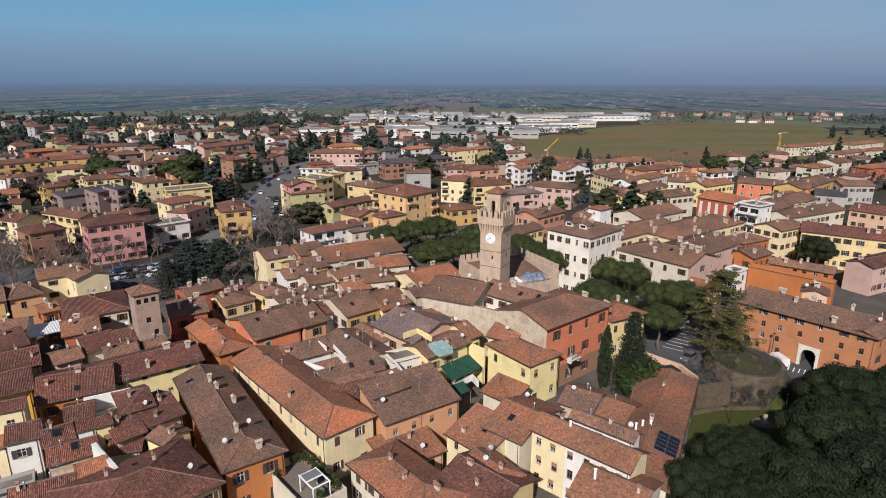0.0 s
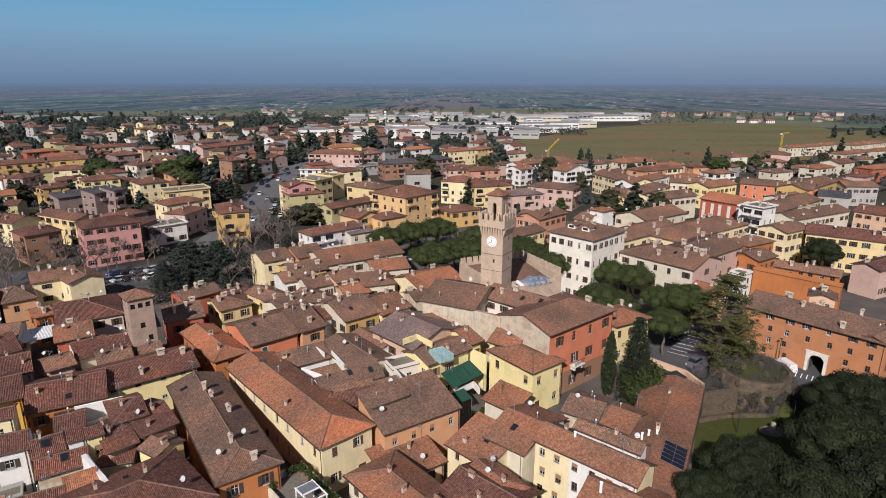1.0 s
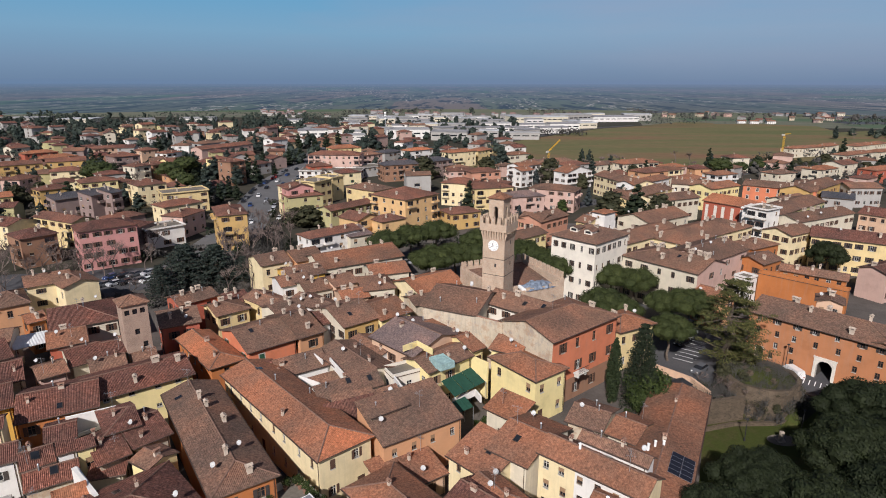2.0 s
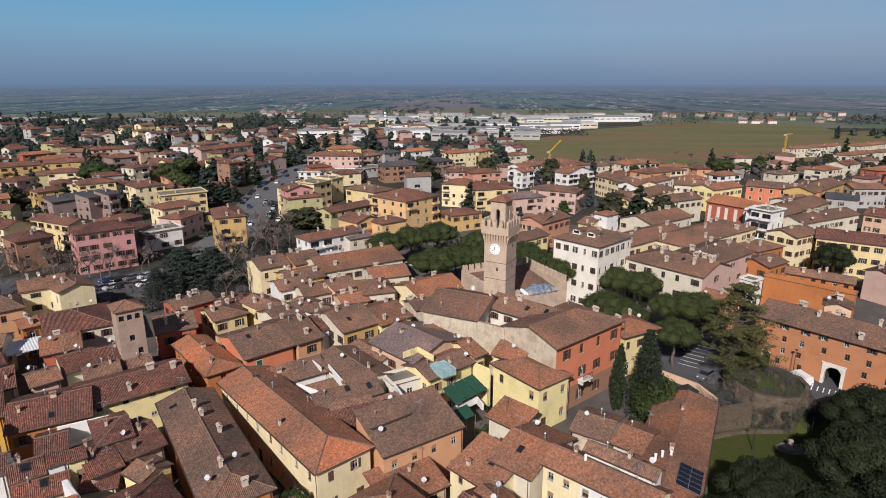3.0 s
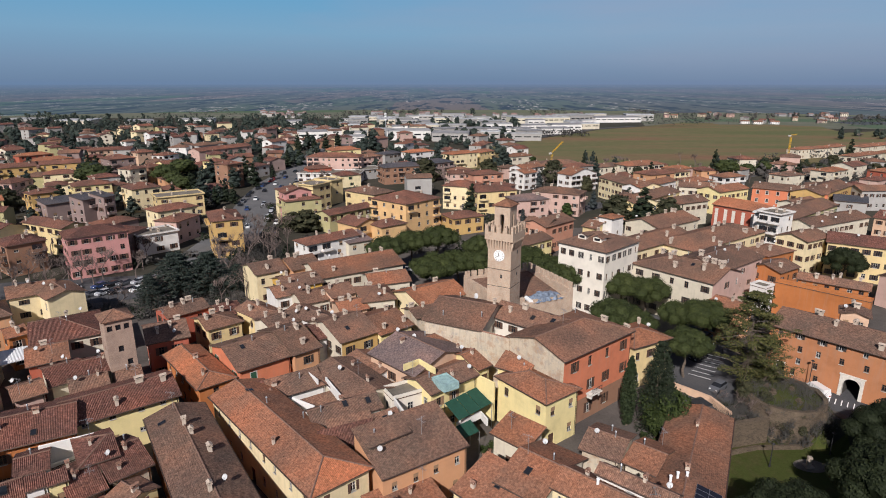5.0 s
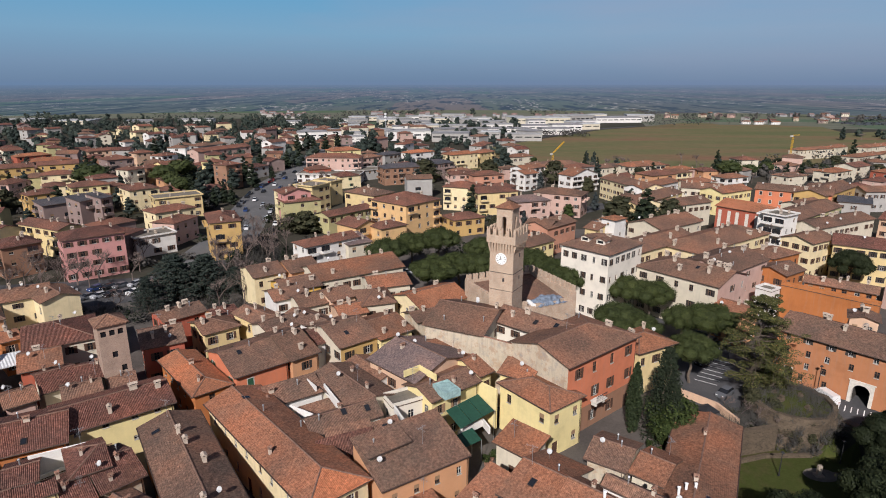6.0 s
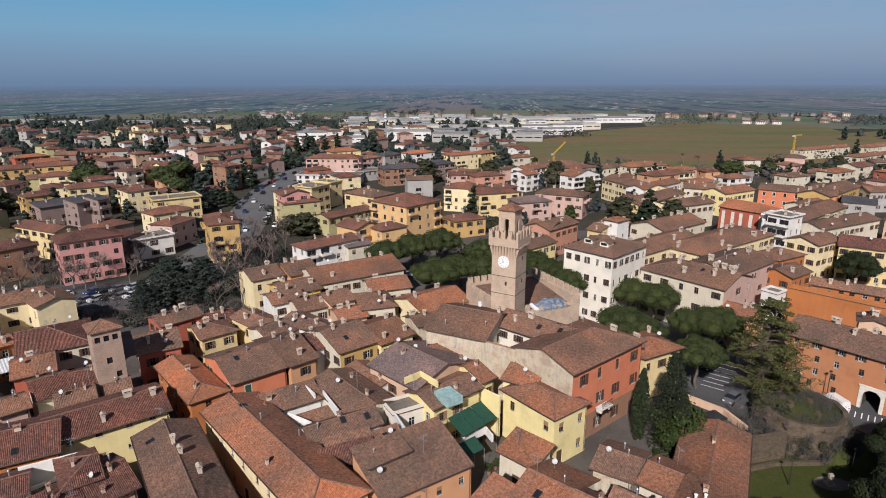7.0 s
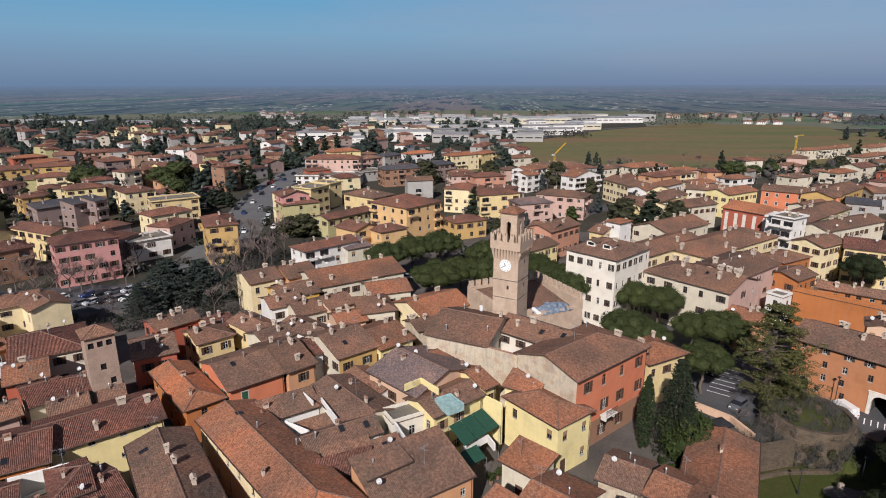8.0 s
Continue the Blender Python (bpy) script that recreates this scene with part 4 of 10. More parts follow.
def tree_meshes(kind, seed, fine):
    """Trunk and crown of one tree of unit habit (true metres); fine: how many sprays."""
    rng = random.Random(seed)
    t, c = Shape(), Shape()
    if fine < 1000 and kind in FAR_FORM:
        limb(t, rng, (0, 0, 0), (0, 0, FAR_FORM[kind][0] * 0.75), 0.32, 0.08, 3)
        far_crown(c, rng, kind)
    elif kind in ("pine", "holm"):              # umbrella pine, 13 m
        H, R = 12.5, 6.0
        limb(t, rng, (0, 0, 0), (rng.uniform(-0.6, 0.6), rng.uniform(-0.6, 0.6), 8.0), 0.38, 0.26, 4)
        rings_ = ((1, 0.0, 2.4), (6, 0.43, 2.2), (11, 0.82, 1.9), (6, 0.5, 1.7)) if kind == "pine" else ((1, 0.0, 2.4), (6, 0.40, 2.2), (11, 0.74, 1.9), (14, 0.98, 1.6))
        total = sum(r_[0] for r_ in rings_)
        for n, f, size in rings_:
            for i in range(n):
                a, rr = i * 2 * math.pi / n + rng.uniform(-0.25, 0.25) + f * 5, R * f * rng.uniform(0.88, 1.06)
                q = size * rng.uniform(0.82, 1.15)
                if kind == "pine":          # flat-topped umbrella
                    z = H - 1.8 - 2.4 * f ** 2.2 + rng.uniform(-0.35, 0.3) - (2.0 if size == 1.7 else 0.0)
                else:                       # high billowing dome that reaches lower down
                    z = H - 6.4 + 4.8 * math.sqrt(max(0.0, 1 - (f / 1.04) ** 2)) + rng.uniform(-0.5, 0.5)
                c_ = (rr * math.cos(a), rr * math.sin(a), z)
                lobe(c, rng, c_, q, fine // total, 0.17, 0.78 if kind == "pine" else 0.8)
                if n > 1 and i % 2 == 0:
                    limb(t, rng, (0, 0, 7.2 + rng.uniform(-1, 0.6)), (c_[0] * 0.9, c_[1] * 0.9, z - 0.7), 0.16, 0.06, 3)
    elif kind in ("cedar", "autumn", "blue"):   # tiered, spreading, 17 m
        H = 17.0
        limb(t, rng, (0, 0, 0), (0, 0, H - 0.5), 0.5, 0.06, 5)
        tiers = 15
        each = fine // (tiers * 9)
        for i in range(tiers):
            z = 2.8 + (H - 3.2) * i / (tiers - 1)
            R = 6.4 * (1 - (i / tiers) ** 1.5) * rng.uniform(0.85, 1.1) + 0.5
            if kind == "autumn":        # ragged, widest at a third of its height
                R = 5.6 * max(0.22, 1 - abs(i / tiers - 0.36) * 1.25) * rng.uniform(0.6, 1.2)
            for k in range(9):
                if kind == "autumn" and rng.random() < 0.34:
                    continue
                a = k * 0.698 + i * 1.1 + rng.uniform(-0.25, 0.25)
                r = R * rng.uniform(0.65, 1.15)
                dz = rng.uniform(-0.25, 0.45) * r if kind == "autumn" else 0.0
                limb(t, rng, (0, 0, z - 0.3), (r * math.cos(a), r * math.sin(a), z - 0.08 * r + dz), 0.09, 0.03, 2)
                for f in (0.4, 0.7, 0.98):
                    q = (r * f * math.cos(a), r * f * math.sin(a), z - 0.09 * r * f + dz * f + rng.uniform(-0.25, 0.3))
                    clump(c, rng, q, rng.uniform(0.6, 1.05) * (0.55 + 0.45 * R / 6), each // 3 + 1, (0.115 if kind == "autumn" else 0.25) if fine > 5000 else 0.72, 0.42)
    elif kind == "fir":             # dense dark cone, 15 m
        H = 15.0
        limb(t, rng, (0, 0, 0), (0, 0, H), 0.3, 0.04, 4)
        tiers = 18
        for i in range(tiers):
            z = 1.2 + (H - 1.4) * i / (tiers - 1)
            R = 3.5 * (1 - i / tiers) ** 0.85 * rng.uniform(0.8, 1.15) + 0.25
            for k in range(7):
                a = k * 0.9 + i * 0.7 + rng.uniform(-0.3, 0.3)
                r = R * rng.uniform(0.7, 1.15)
                for f in (0.5, 0.95):
                    clump(c, rng, (r * f * math.cos(a), r * f * math.sin(a), z - 0.2 * r * f), 0.32 + 0.2 * R, fine // (tiers * 14) + 1, 0.16 if fine > 5000 else 0.62, 0.6)
    elif kind == "cypress":         # 13 m column
        H = 13.0
        limb(t, rng, (0, 0, 0), (0, 0, H - 1), 0.22, 0.05, 3)
        n = 60
        for i in range(n):
            f = i / n
            z = 0.7 + f * (H - 1.0)
            R = 1.25 * math.sin(min(1.0, 0.28 + f * 1.2) * math.pi * 0.5) * (1 - f ** 3.0) + 0.12
            a = i * 2.4
            clump(c, rng, (R * 0.5 * math.cos(a), R * 0.5 * math.sin(a), z), R * 0.62, fine // n, 0.2 if fine > 3000 else 0.5, 1.3)
    elif kind in ("ivy", "bush"):           # rounded evergreen, 7 m
        H, R = 7.0, 3.2
        limb(t, rng, (0, 0, 0), (0, 0, 4), 0.22, 0.1, 3)
        n = 30
        for i in range(n):
            d = Vector((rng.gauss(0, 1), rng.gauss(0, 1), rng.gauss(0.3, 0.9))).normalized()
            k = rng.uniform(0.45, 0.85)
            clump(c, rng, (d.x * R * k, d.y * R * k, 3.7 + d.z * 2.9 * k), rng.uniform(0.9, 1.4), fine // n, 0.2 if fine > 3000 else 0.62, 0.9)
    else:                           # bare broadleaf, 12 m: limbs, then many fine twigs
        H = 12.0

        def grow(p, d, length, r, depth):
            q = p + d * length
            t.tube(p, q, r, r * 0.62, 5 if depth < 2 else 3, 0, False)
            if depth >= (4 if fine > 1500 else 3):
                for _ in range(3 if fine > 1500 else 5):
                    e = (d + Vector((rng.uniform(-1, 1), rng.uniform(-1, 1), rng.uniform(-0.3, 0.9)))).normalized() * rng.uniform(0.8, 1.7)
                    s_ = e.orthogonal().normalized() * (0.035 if fine > 1500 else 0.085)
                    k = len(c.v)
                    w_ = p.lerp(q, rng.random())
                    c.v += [tuple(w_ - s_), tuple(w_ + s_), tuple(w_ + e)]
                    c.f.append((k, k + 1, k + 2))
                    c.m.append(0)
                    c.uv.append([(0, 0)] * 3)
                return
            for _ in range(3 if depth < 3 else 3):
                e = (d * 0.9 + Vector((rng.uniform(-0.8, 0.8), rng.uniform(-0.8, 0.8), rng.uniform(-0.1, 0.55)))).normalized()
                grow(q, e, length * rng.uniform(0.62, 0.85), r * 0.6, depth + 1)
        grow(Vector((0, 0, 0)), Vector((0, 0, 1)), 3.3, 0.24, 0)
    if kind == "bare":
        return t.data("trunk", [M_TWIG]), c.data("crown", [M_TWIG])
    return t.data("trunk", [M_BARK], True), c.data("crown", [LEAF[kind]])


TREE_LABEL = {"holm": "dark evergreen park tree with a broad billowing crown", "pine": "umbrella pine with a dense dark-green crown", "cedar": "dark spreading cedar with tiered branches", "autumn": "tall thin cedar with brownish-green sparse needles",
              "blue": "blue-grey cedar with tiered branches", "fir": "dark green conical fir tree", "cypress": "narrow column-shaped green cypress", "ivy": "rounded evergreen tree with bright leaves",
              "bush": "rounded olive-green evergreen shrub", "bare": "bare winter broadleaf tree with grey-brown twigs"}
TREE_FINE = {"holm": 20000, "pine": 13000, "cedar": 10000, "autumn": 30000, "blue": 6000, "fir": 10000, "cypress": 4200, "ivy": 4000, "bush": 3300, "bare": 2000}


def tree(kind, x, y, height=None, wide=1.0, z=0.0, far=False, group=""):
    rng = random.Random(round(x * 11 + y * 5))
    key = ("tree", kind, far, rng.randrange(3 if far else 2))
    if key not in CACHE:
        CACHE[key] = tree_meshes(kind, key[3] * 17 + len(kind), (680 if kind != "bare" else 500) if far else TREE_FINE[kind])
    own = FAR_FORM[kind][0] if far and kind in FAR_FORM else {"holm": 12.5, "pine": 12.5, "cedar": 17, "autumn": 17, "blue": 17, "fir": 15, "cypress": 13, "ivy": 7, "bush": 7, "bare": 12}[kind]
    k = (height or own) / own
    x, y = outdoors(x, y, 0.8)
    root = thing("tree", pose(x, y, z, 0, 0, rng.uniform(0, 360)), TREE_LABEL[kind], "tree", group or ("far trees" if far else ""))
    root.scale = (k * wide, k * wide, k)
    part("trunk", CACHE[key][0], root)
    part("crown", CACHE[key][1], root)
    return root


# ---- cars and street things ----
PAINTS = {}
for k_, c_ in (("white", (0.75, 0.75, 0.74)), ("silver", (0.42, 0.43, 0.45)), ("black", (0.015, 0.016, 0.018)), ("grey", (0.12, 0.125, 0.135)), ("blue", (0.03, 0.06, 0.16)), ("red", (0.30, 0.025, 0.02))):
    PAINTS[k_] = plain("car_paint_" + k_, c_, 0.25, 0.1, 0.6, vary=0.04)
M_TYRE = plain("tyre_rubber", (0.02, 0.02, 0.02), 0.9)


def car(x, y, ang, paint="white", van=False, z=0.0, group="parked cars"):
    """Car with rounded body, glazed cabin, wheels and lamps."""
    x, y = outdoors(x, y, 2.6)
    key = ("car", paint, van)
    if key not in CACHE:
        L, W, H = (4.9, 1.9, 2.0) if van else (4.2, 1.75, 1.45)
        prof = [(-L / 2, 0.22), (-L / 2, 0.75), (-L / 2 + 0.12, 0.85), (-L / 2 + 1.0, 0.95), (L / 2 - 0.25, 0.98), (L / 2 - 0.05, 0.85), (L / 2, 0.22)]
        if van:
            prof = [(-L / 2, 0.35), (-L / 2, 0.9), (-L / 2 + 0.9, 1.1), (L / 2 - 0.05, 1.15), (L / 2, 0.4)]
        s = Shape()
        for y0, y1 in ((-W / 2, W / 2),):
            n = len(prof)
            for i in range(n):
                a, b = prof[i], prof[(i + 1) % n]
                s.face([(a[0], y0, a[1]), (a[0], y1, a[1]), (b[0], y1, b[1]), (b[0], y0, b[1])])
            s.face([(p[0], y0, p[1]) for p in prof][::-1])
            s.face([(p[0], y1, p[1]) for p in prof])
        body = s.data("body", [PAINTS[paint]])
        g, r = Shape(), Shape()
        low, top = ((-L / 2 + 0.9, L / 2 - 0.06, 1.12), (-L / 2 + 1.5, L / 2 - 0.12, H)) if van else ((-L / 2 + 0.95, L / 2 - 0.3, 0.96), (-L / 2 + 1.65, L / 2 - 0.75, H))
        wl_, wt = W / 2 - 0.04, W / 2 - 0.2
        a = [(low[0], -wl_, low[2]), (low[1], -wl_, low[2]), (low[1], wl_, low[2]), (low[0], wl_, low[2])]
        b = [(top[0], -wt, top[2]), (top[1], -wt, top[2]), (top[1], wt, top[2]), (top[0], wt, top[2])]
        for i in range(4):
            j = (i + 1) % 4
            (r if van and i in (0, 1, 2) else g).face([a[i], a[j], b[j], b[i]])
        r.face(b)
        cabin = g.data("window", [M_GLASS])
        roof = r.data("roof", [PAINTS[paint]])
        w = Shape().tube((0, -0.1, 0), (0, 0.1, 0), 0.32, 0.32, 12)
        lamp = Shape().box(-0.03, 0.03, -0.18, 0.18, -0.07, 0.07)
        CACHE[key] = (body, cabin, roof, w.data("wheel", [M_TYRE]), lamp.data("headlight", [M_WHITE]), lamp.data("tail_light", [SHUT["red"]]), L, W)
    body, cabin, roof, wheel, hl, tl, L, W = CACHE[key]
    root = thing("van" if van else "car", pose(x, y, z, 0, 0, ang), f"{paint} {'delivery van' if van else 'hatchback car'} standing on the asphalt", "van" if van else "car", group)
    part("body", body, root)
    part("window", cabin, root)
    part("roof", roof, root)
    if y > 175:
        return root
    for sx in (-1, 1):
        for sy in (-1, 1):
            part("wheel", wheel, root, pose(sx * L * 0.31, sy * (W / 2 - 0.08), 0.32))
    for sy in (-1, 1):
        part("headlight", hl, root, pose(-L / 2, sy * W * 0.33, 0.68))
        part("tail_light", tl, root, pose(L / 2, sy * W * 0.36, 0.72))
    return root

# ---- ground ----


def dip(x, y):
    """The park outside the old wall lies about three metres lower than the town."""
    def step(a, b, v):
        f = min(1.0, max(0.0, (v - a) / (b - a)))
        return f * f * (3 - 2 * f)
    inside = step(-4.0, -1.6, (x - 36.8) * 0.89 - (y - 78.2) * 0.45)       # beyond the long building
    inside *= step(-0.2, -2.4, (y - 103.0) + max(0.0, x - 58) * 0.85)       # below the bastion and the road
    return -3.2 * inside * step(190, 120, x)


def sheet(name, xs, ys, mat, label, category, lift=0.0):
    s = Shape()
    for x0, x1 in zip(xs, xs[1:]):
        for y0, y1 in zip(ys, ys[1:]):
            s.face([(x, y, dip(x, y) + lift) for x, y in ((x0, y0), (x1, y0), (x1, y1), (x0, y1))])
    return setting(name, s.data(name, [mat]), label, category)


def spread(a, b, step):
    n = max(1, round((b - a) / step))
    return [a + (b - a) * i / n for i in range(n + 1)]


far_x = [-5200, -3000, -1800, -1000, -600, -300, -150] + spread(-60, 25, 20) + spread(28, 125, 2.5) + [160, 220, 300, 600, 1000, 1800, 3000, 5200]
far_y = [-1500, -600, -200] + spread(-60, 30, 30) + spread(34, 112, 2.5) + [140, 200, 300, 600, 1000, 1800, 3000, 4990]
sheet("ground", far_x, far_y, M_GARDEN, "winter earth and thin grass of gardens and plain", "ground")


def strip(name, pts, width, mat, label, category, lift=0.03):
    s = Shape()
    L, R = [], []
    for i, p in enumerate(pts):
        a, b = Vector(pts[max(0, i - 1)]), Vector(pts[min(len(pts) - 1, i + 1)])
        d = (b - a).normalized()
        n = Vector((-d.y, d.x))
        L.append(Vector(p) + n * width / 2)
        R.append(Vector(p) - n * width / 2)
    for i in range(len(pts) - 1):
        s.face([(R[i].x, R[i].y, lift), (R[i + 1].x, R[i + 1].y, lift), (L[i + 1].x, L[i + 1].y, lift), (L[i].x, L[i].y, lift)])
    return setting(name, s.data(name, [mat]), label, category)


def patch(name, pts, mat, label, category, lift=0.02):
    s = Shape().face([(x, y, lift) for x, y in pts])
    return setting(name, s.data(name, [mat]), label, category)


patch("pavement", [(-125, 45), (33, 45), (36, 76), (46, 97.5), (50, 101), (135, 101), (150, 235), (20, 240), (-60, 165), (-125, 150)], M_PAVE, "grey stone paving of the old town's lanes", "pavement", 0.03)
patch("square", [(42, 104), (66, 106), (78, 88), (110, 70), (120, 78), (92, 108), (66, 128), (60, 150), (38, 150), (38, 112)], M_ASPHALT, "worn grey asphalt of the square before the gate", "road", 0.05)
strip("road", [(-78, 168), (-80, 226), (-93, 305), (-98, 349), (-99, 436), (-106, 515), (-80, 640)], 19, M_WORN, "grey asphalt main road lined with cars", "road", 0.05)
strip("road", [(-190, 150), (-100, 168), (-78, 172), (-40, 182), (10, 192), (30, 200)], 16, M_ASPHALT, "grey asphalt ring road with parking bays", "road", 0.06)
patch("road", [(-107, 150), (-76, 160), (-72, 180), (-104, 172)], M_ASPHALT, "dark asphalt car park beside the old town", "road", 0.07)
strip("road", [(-60, 540), (15, 515), (41, 568), (74, 614), (103, 654), (184, 761), (249, 812)], 10, M_ASPHALT, "grey asphalt road beside the industrial sheds", "road", 0.05)
strip("road", [(20, 235), (120, 330), (250, 420)], 8, M_ASPHALT, "grey asphalt side street", "road", 0.04)
park_x, park_y = [v for v in far_x if 34 < v < 161], [v for v in far_y if 33 < v < 113]
s_ = Shape()
for x0, x1 in zip(park_x, park_x[1:]):
    for y0, y1 in zip(park_y, park_y[1:]):
        if dip((x0 + x1) / 2, (y0 + y1) / 2) < -0.02:
            s_.face([(x, y, dip(x, y) + 0.05) for x, y in ((x0, y0), (x1, y0), (x1, y1), (x0, y1))])
setting("lawn", s_.data("lawn", [M_GRASS]), "patchy green and straw-coloured park lawn", "lawn")
# the plain: one broad field behind the town, then strips of fields to the horizon
patch("field", [(-5, 400), (130, 410), (330, 430), (430, 500), (570, 600), (660, 800), (454, 700), (490, 804), (422, 849), (340, 886), (256, 803), (191, 752), (110, 645), (81, 605), (48, 559), (22, 506)], M_FIELDS["broad"], "broad green-brown field behind the town", "field", 0.06)
patch("field", [(330, 385), (1500, 500), (2850, 2950), (-2850, 2950), (-780, 1000), (-150, 980), (150, 985), (300, 960), (260, 800), (640, 745), (565, 555)], M_FIELDS["dun"], "dun winter farmland of the plain", "field", 0.03)
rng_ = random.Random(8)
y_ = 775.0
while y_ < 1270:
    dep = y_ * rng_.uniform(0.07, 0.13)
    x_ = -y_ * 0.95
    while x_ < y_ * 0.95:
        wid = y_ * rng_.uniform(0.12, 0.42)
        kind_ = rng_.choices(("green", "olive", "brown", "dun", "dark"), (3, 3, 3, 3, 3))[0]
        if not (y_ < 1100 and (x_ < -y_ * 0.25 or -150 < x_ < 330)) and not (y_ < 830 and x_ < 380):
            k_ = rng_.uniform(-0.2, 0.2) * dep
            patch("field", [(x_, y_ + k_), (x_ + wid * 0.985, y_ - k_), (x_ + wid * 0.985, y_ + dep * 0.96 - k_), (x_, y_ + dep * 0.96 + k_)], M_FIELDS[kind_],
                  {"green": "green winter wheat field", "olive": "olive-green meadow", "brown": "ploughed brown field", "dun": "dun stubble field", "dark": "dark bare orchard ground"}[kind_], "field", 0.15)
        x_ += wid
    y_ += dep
# hazy distance beyond the plain: fields, hedges and hamlets dissolving into the horizon
RING = 1300.0
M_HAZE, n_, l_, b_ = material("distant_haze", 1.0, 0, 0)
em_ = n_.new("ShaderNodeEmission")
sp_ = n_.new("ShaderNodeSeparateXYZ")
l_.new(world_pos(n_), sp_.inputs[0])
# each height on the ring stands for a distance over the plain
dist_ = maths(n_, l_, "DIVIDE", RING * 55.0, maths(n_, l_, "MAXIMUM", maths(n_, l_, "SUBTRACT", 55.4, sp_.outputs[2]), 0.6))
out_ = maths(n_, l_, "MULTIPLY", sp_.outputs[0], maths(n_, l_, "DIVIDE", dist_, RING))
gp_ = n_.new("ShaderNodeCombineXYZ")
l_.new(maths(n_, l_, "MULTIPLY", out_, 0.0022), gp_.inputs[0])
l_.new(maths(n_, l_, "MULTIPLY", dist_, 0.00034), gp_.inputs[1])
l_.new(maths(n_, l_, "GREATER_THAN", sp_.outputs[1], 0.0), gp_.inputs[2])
vor_ = n_.new("ShaderNodeTexVoronoi")
vor_.inputs["Scale"].default_value = 2.6
l_.new(gp_.outputs[0], vor_.inputs["Vector"])
vsp_ = n_.new("ShaderNodeSeparateXYZ")
l_.new(vor_.outputs["Color"], vsp_.inputs[0])
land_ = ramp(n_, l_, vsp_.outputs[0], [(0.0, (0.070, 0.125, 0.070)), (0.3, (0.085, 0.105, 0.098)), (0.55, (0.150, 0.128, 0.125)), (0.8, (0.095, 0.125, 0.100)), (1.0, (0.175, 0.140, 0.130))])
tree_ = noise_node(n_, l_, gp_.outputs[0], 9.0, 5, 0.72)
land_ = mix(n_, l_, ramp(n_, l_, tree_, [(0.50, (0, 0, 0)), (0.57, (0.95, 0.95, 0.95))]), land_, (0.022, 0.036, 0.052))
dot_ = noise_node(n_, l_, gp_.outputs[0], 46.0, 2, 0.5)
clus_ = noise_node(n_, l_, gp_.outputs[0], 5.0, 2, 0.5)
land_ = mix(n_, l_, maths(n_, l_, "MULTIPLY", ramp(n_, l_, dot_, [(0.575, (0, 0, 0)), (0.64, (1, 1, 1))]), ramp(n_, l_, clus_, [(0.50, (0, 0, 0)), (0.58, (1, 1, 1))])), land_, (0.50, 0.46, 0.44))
# haze is painted into the glow: farther land turns towards air_
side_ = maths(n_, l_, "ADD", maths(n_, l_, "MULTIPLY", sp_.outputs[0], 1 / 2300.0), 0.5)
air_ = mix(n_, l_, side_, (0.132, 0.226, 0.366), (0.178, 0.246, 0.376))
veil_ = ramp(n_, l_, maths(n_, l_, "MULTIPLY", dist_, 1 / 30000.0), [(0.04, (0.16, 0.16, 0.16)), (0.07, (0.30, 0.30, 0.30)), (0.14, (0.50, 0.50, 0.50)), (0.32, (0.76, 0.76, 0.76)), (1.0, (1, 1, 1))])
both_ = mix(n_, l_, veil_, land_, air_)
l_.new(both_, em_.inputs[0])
thin_ = n_.new("ShaderNodeMapRange")       # the painted haze thins out upwards
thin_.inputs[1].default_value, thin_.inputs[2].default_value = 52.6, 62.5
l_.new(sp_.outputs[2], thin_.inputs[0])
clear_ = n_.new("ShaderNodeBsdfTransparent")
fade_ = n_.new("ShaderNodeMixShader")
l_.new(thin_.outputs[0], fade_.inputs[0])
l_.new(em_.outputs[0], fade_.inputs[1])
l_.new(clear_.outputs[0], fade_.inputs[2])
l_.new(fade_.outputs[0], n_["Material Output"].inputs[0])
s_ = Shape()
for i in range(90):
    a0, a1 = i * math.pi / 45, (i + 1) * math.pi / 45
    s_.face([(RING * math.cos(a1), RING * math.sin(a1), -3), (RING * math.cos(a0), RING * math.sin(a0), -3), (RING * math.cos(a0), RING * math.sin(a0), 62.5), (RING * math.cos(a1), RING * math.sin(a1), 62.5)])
setting("backdrop", s_.data("backdrop", [M_HAZE]), "glowing backdrop of the far plain in painted blue-grey haze", "backdrop")

# old town: the long block along the shaded street
house(-23.3, 85.2, -48, 30.7, 8.1, 8.0, wall='cream', tile='red', ends='gh', hip_tile='orange', rows=2, step=3.7, end_step=3.2, win=(0.8, 1.35), shut='brown', shut_sides='r', ch=3, dishes=0, sky=1, seed=3, lift=0.62, label="two-storey cream plastered house with weathered brown clay-tile roof")
house(-5.0, 82.2, 34, 12.9, 8.2, 7.3, wall='apricot', tile='old', kind='shed', pitch=0.3, rows=2, step=2.9, win=(0.8, 1.2), shut='none', ch=1, dishes=1, sides='fr', aer=1, over=0.3, label="two-storey apricot plastered house with a deep weathered brown clay-tile roof")
house(-8.6, 82.0, 37, 6.2, 3.0, 9.2, wall='stonewash', tile='old', kind='shed', pitch=0.22, rows=0, ch=0, dishes=1, base=7.0, door=False, over=0.25, label="low raised attic with a weathered clay-tile lean-to roof")

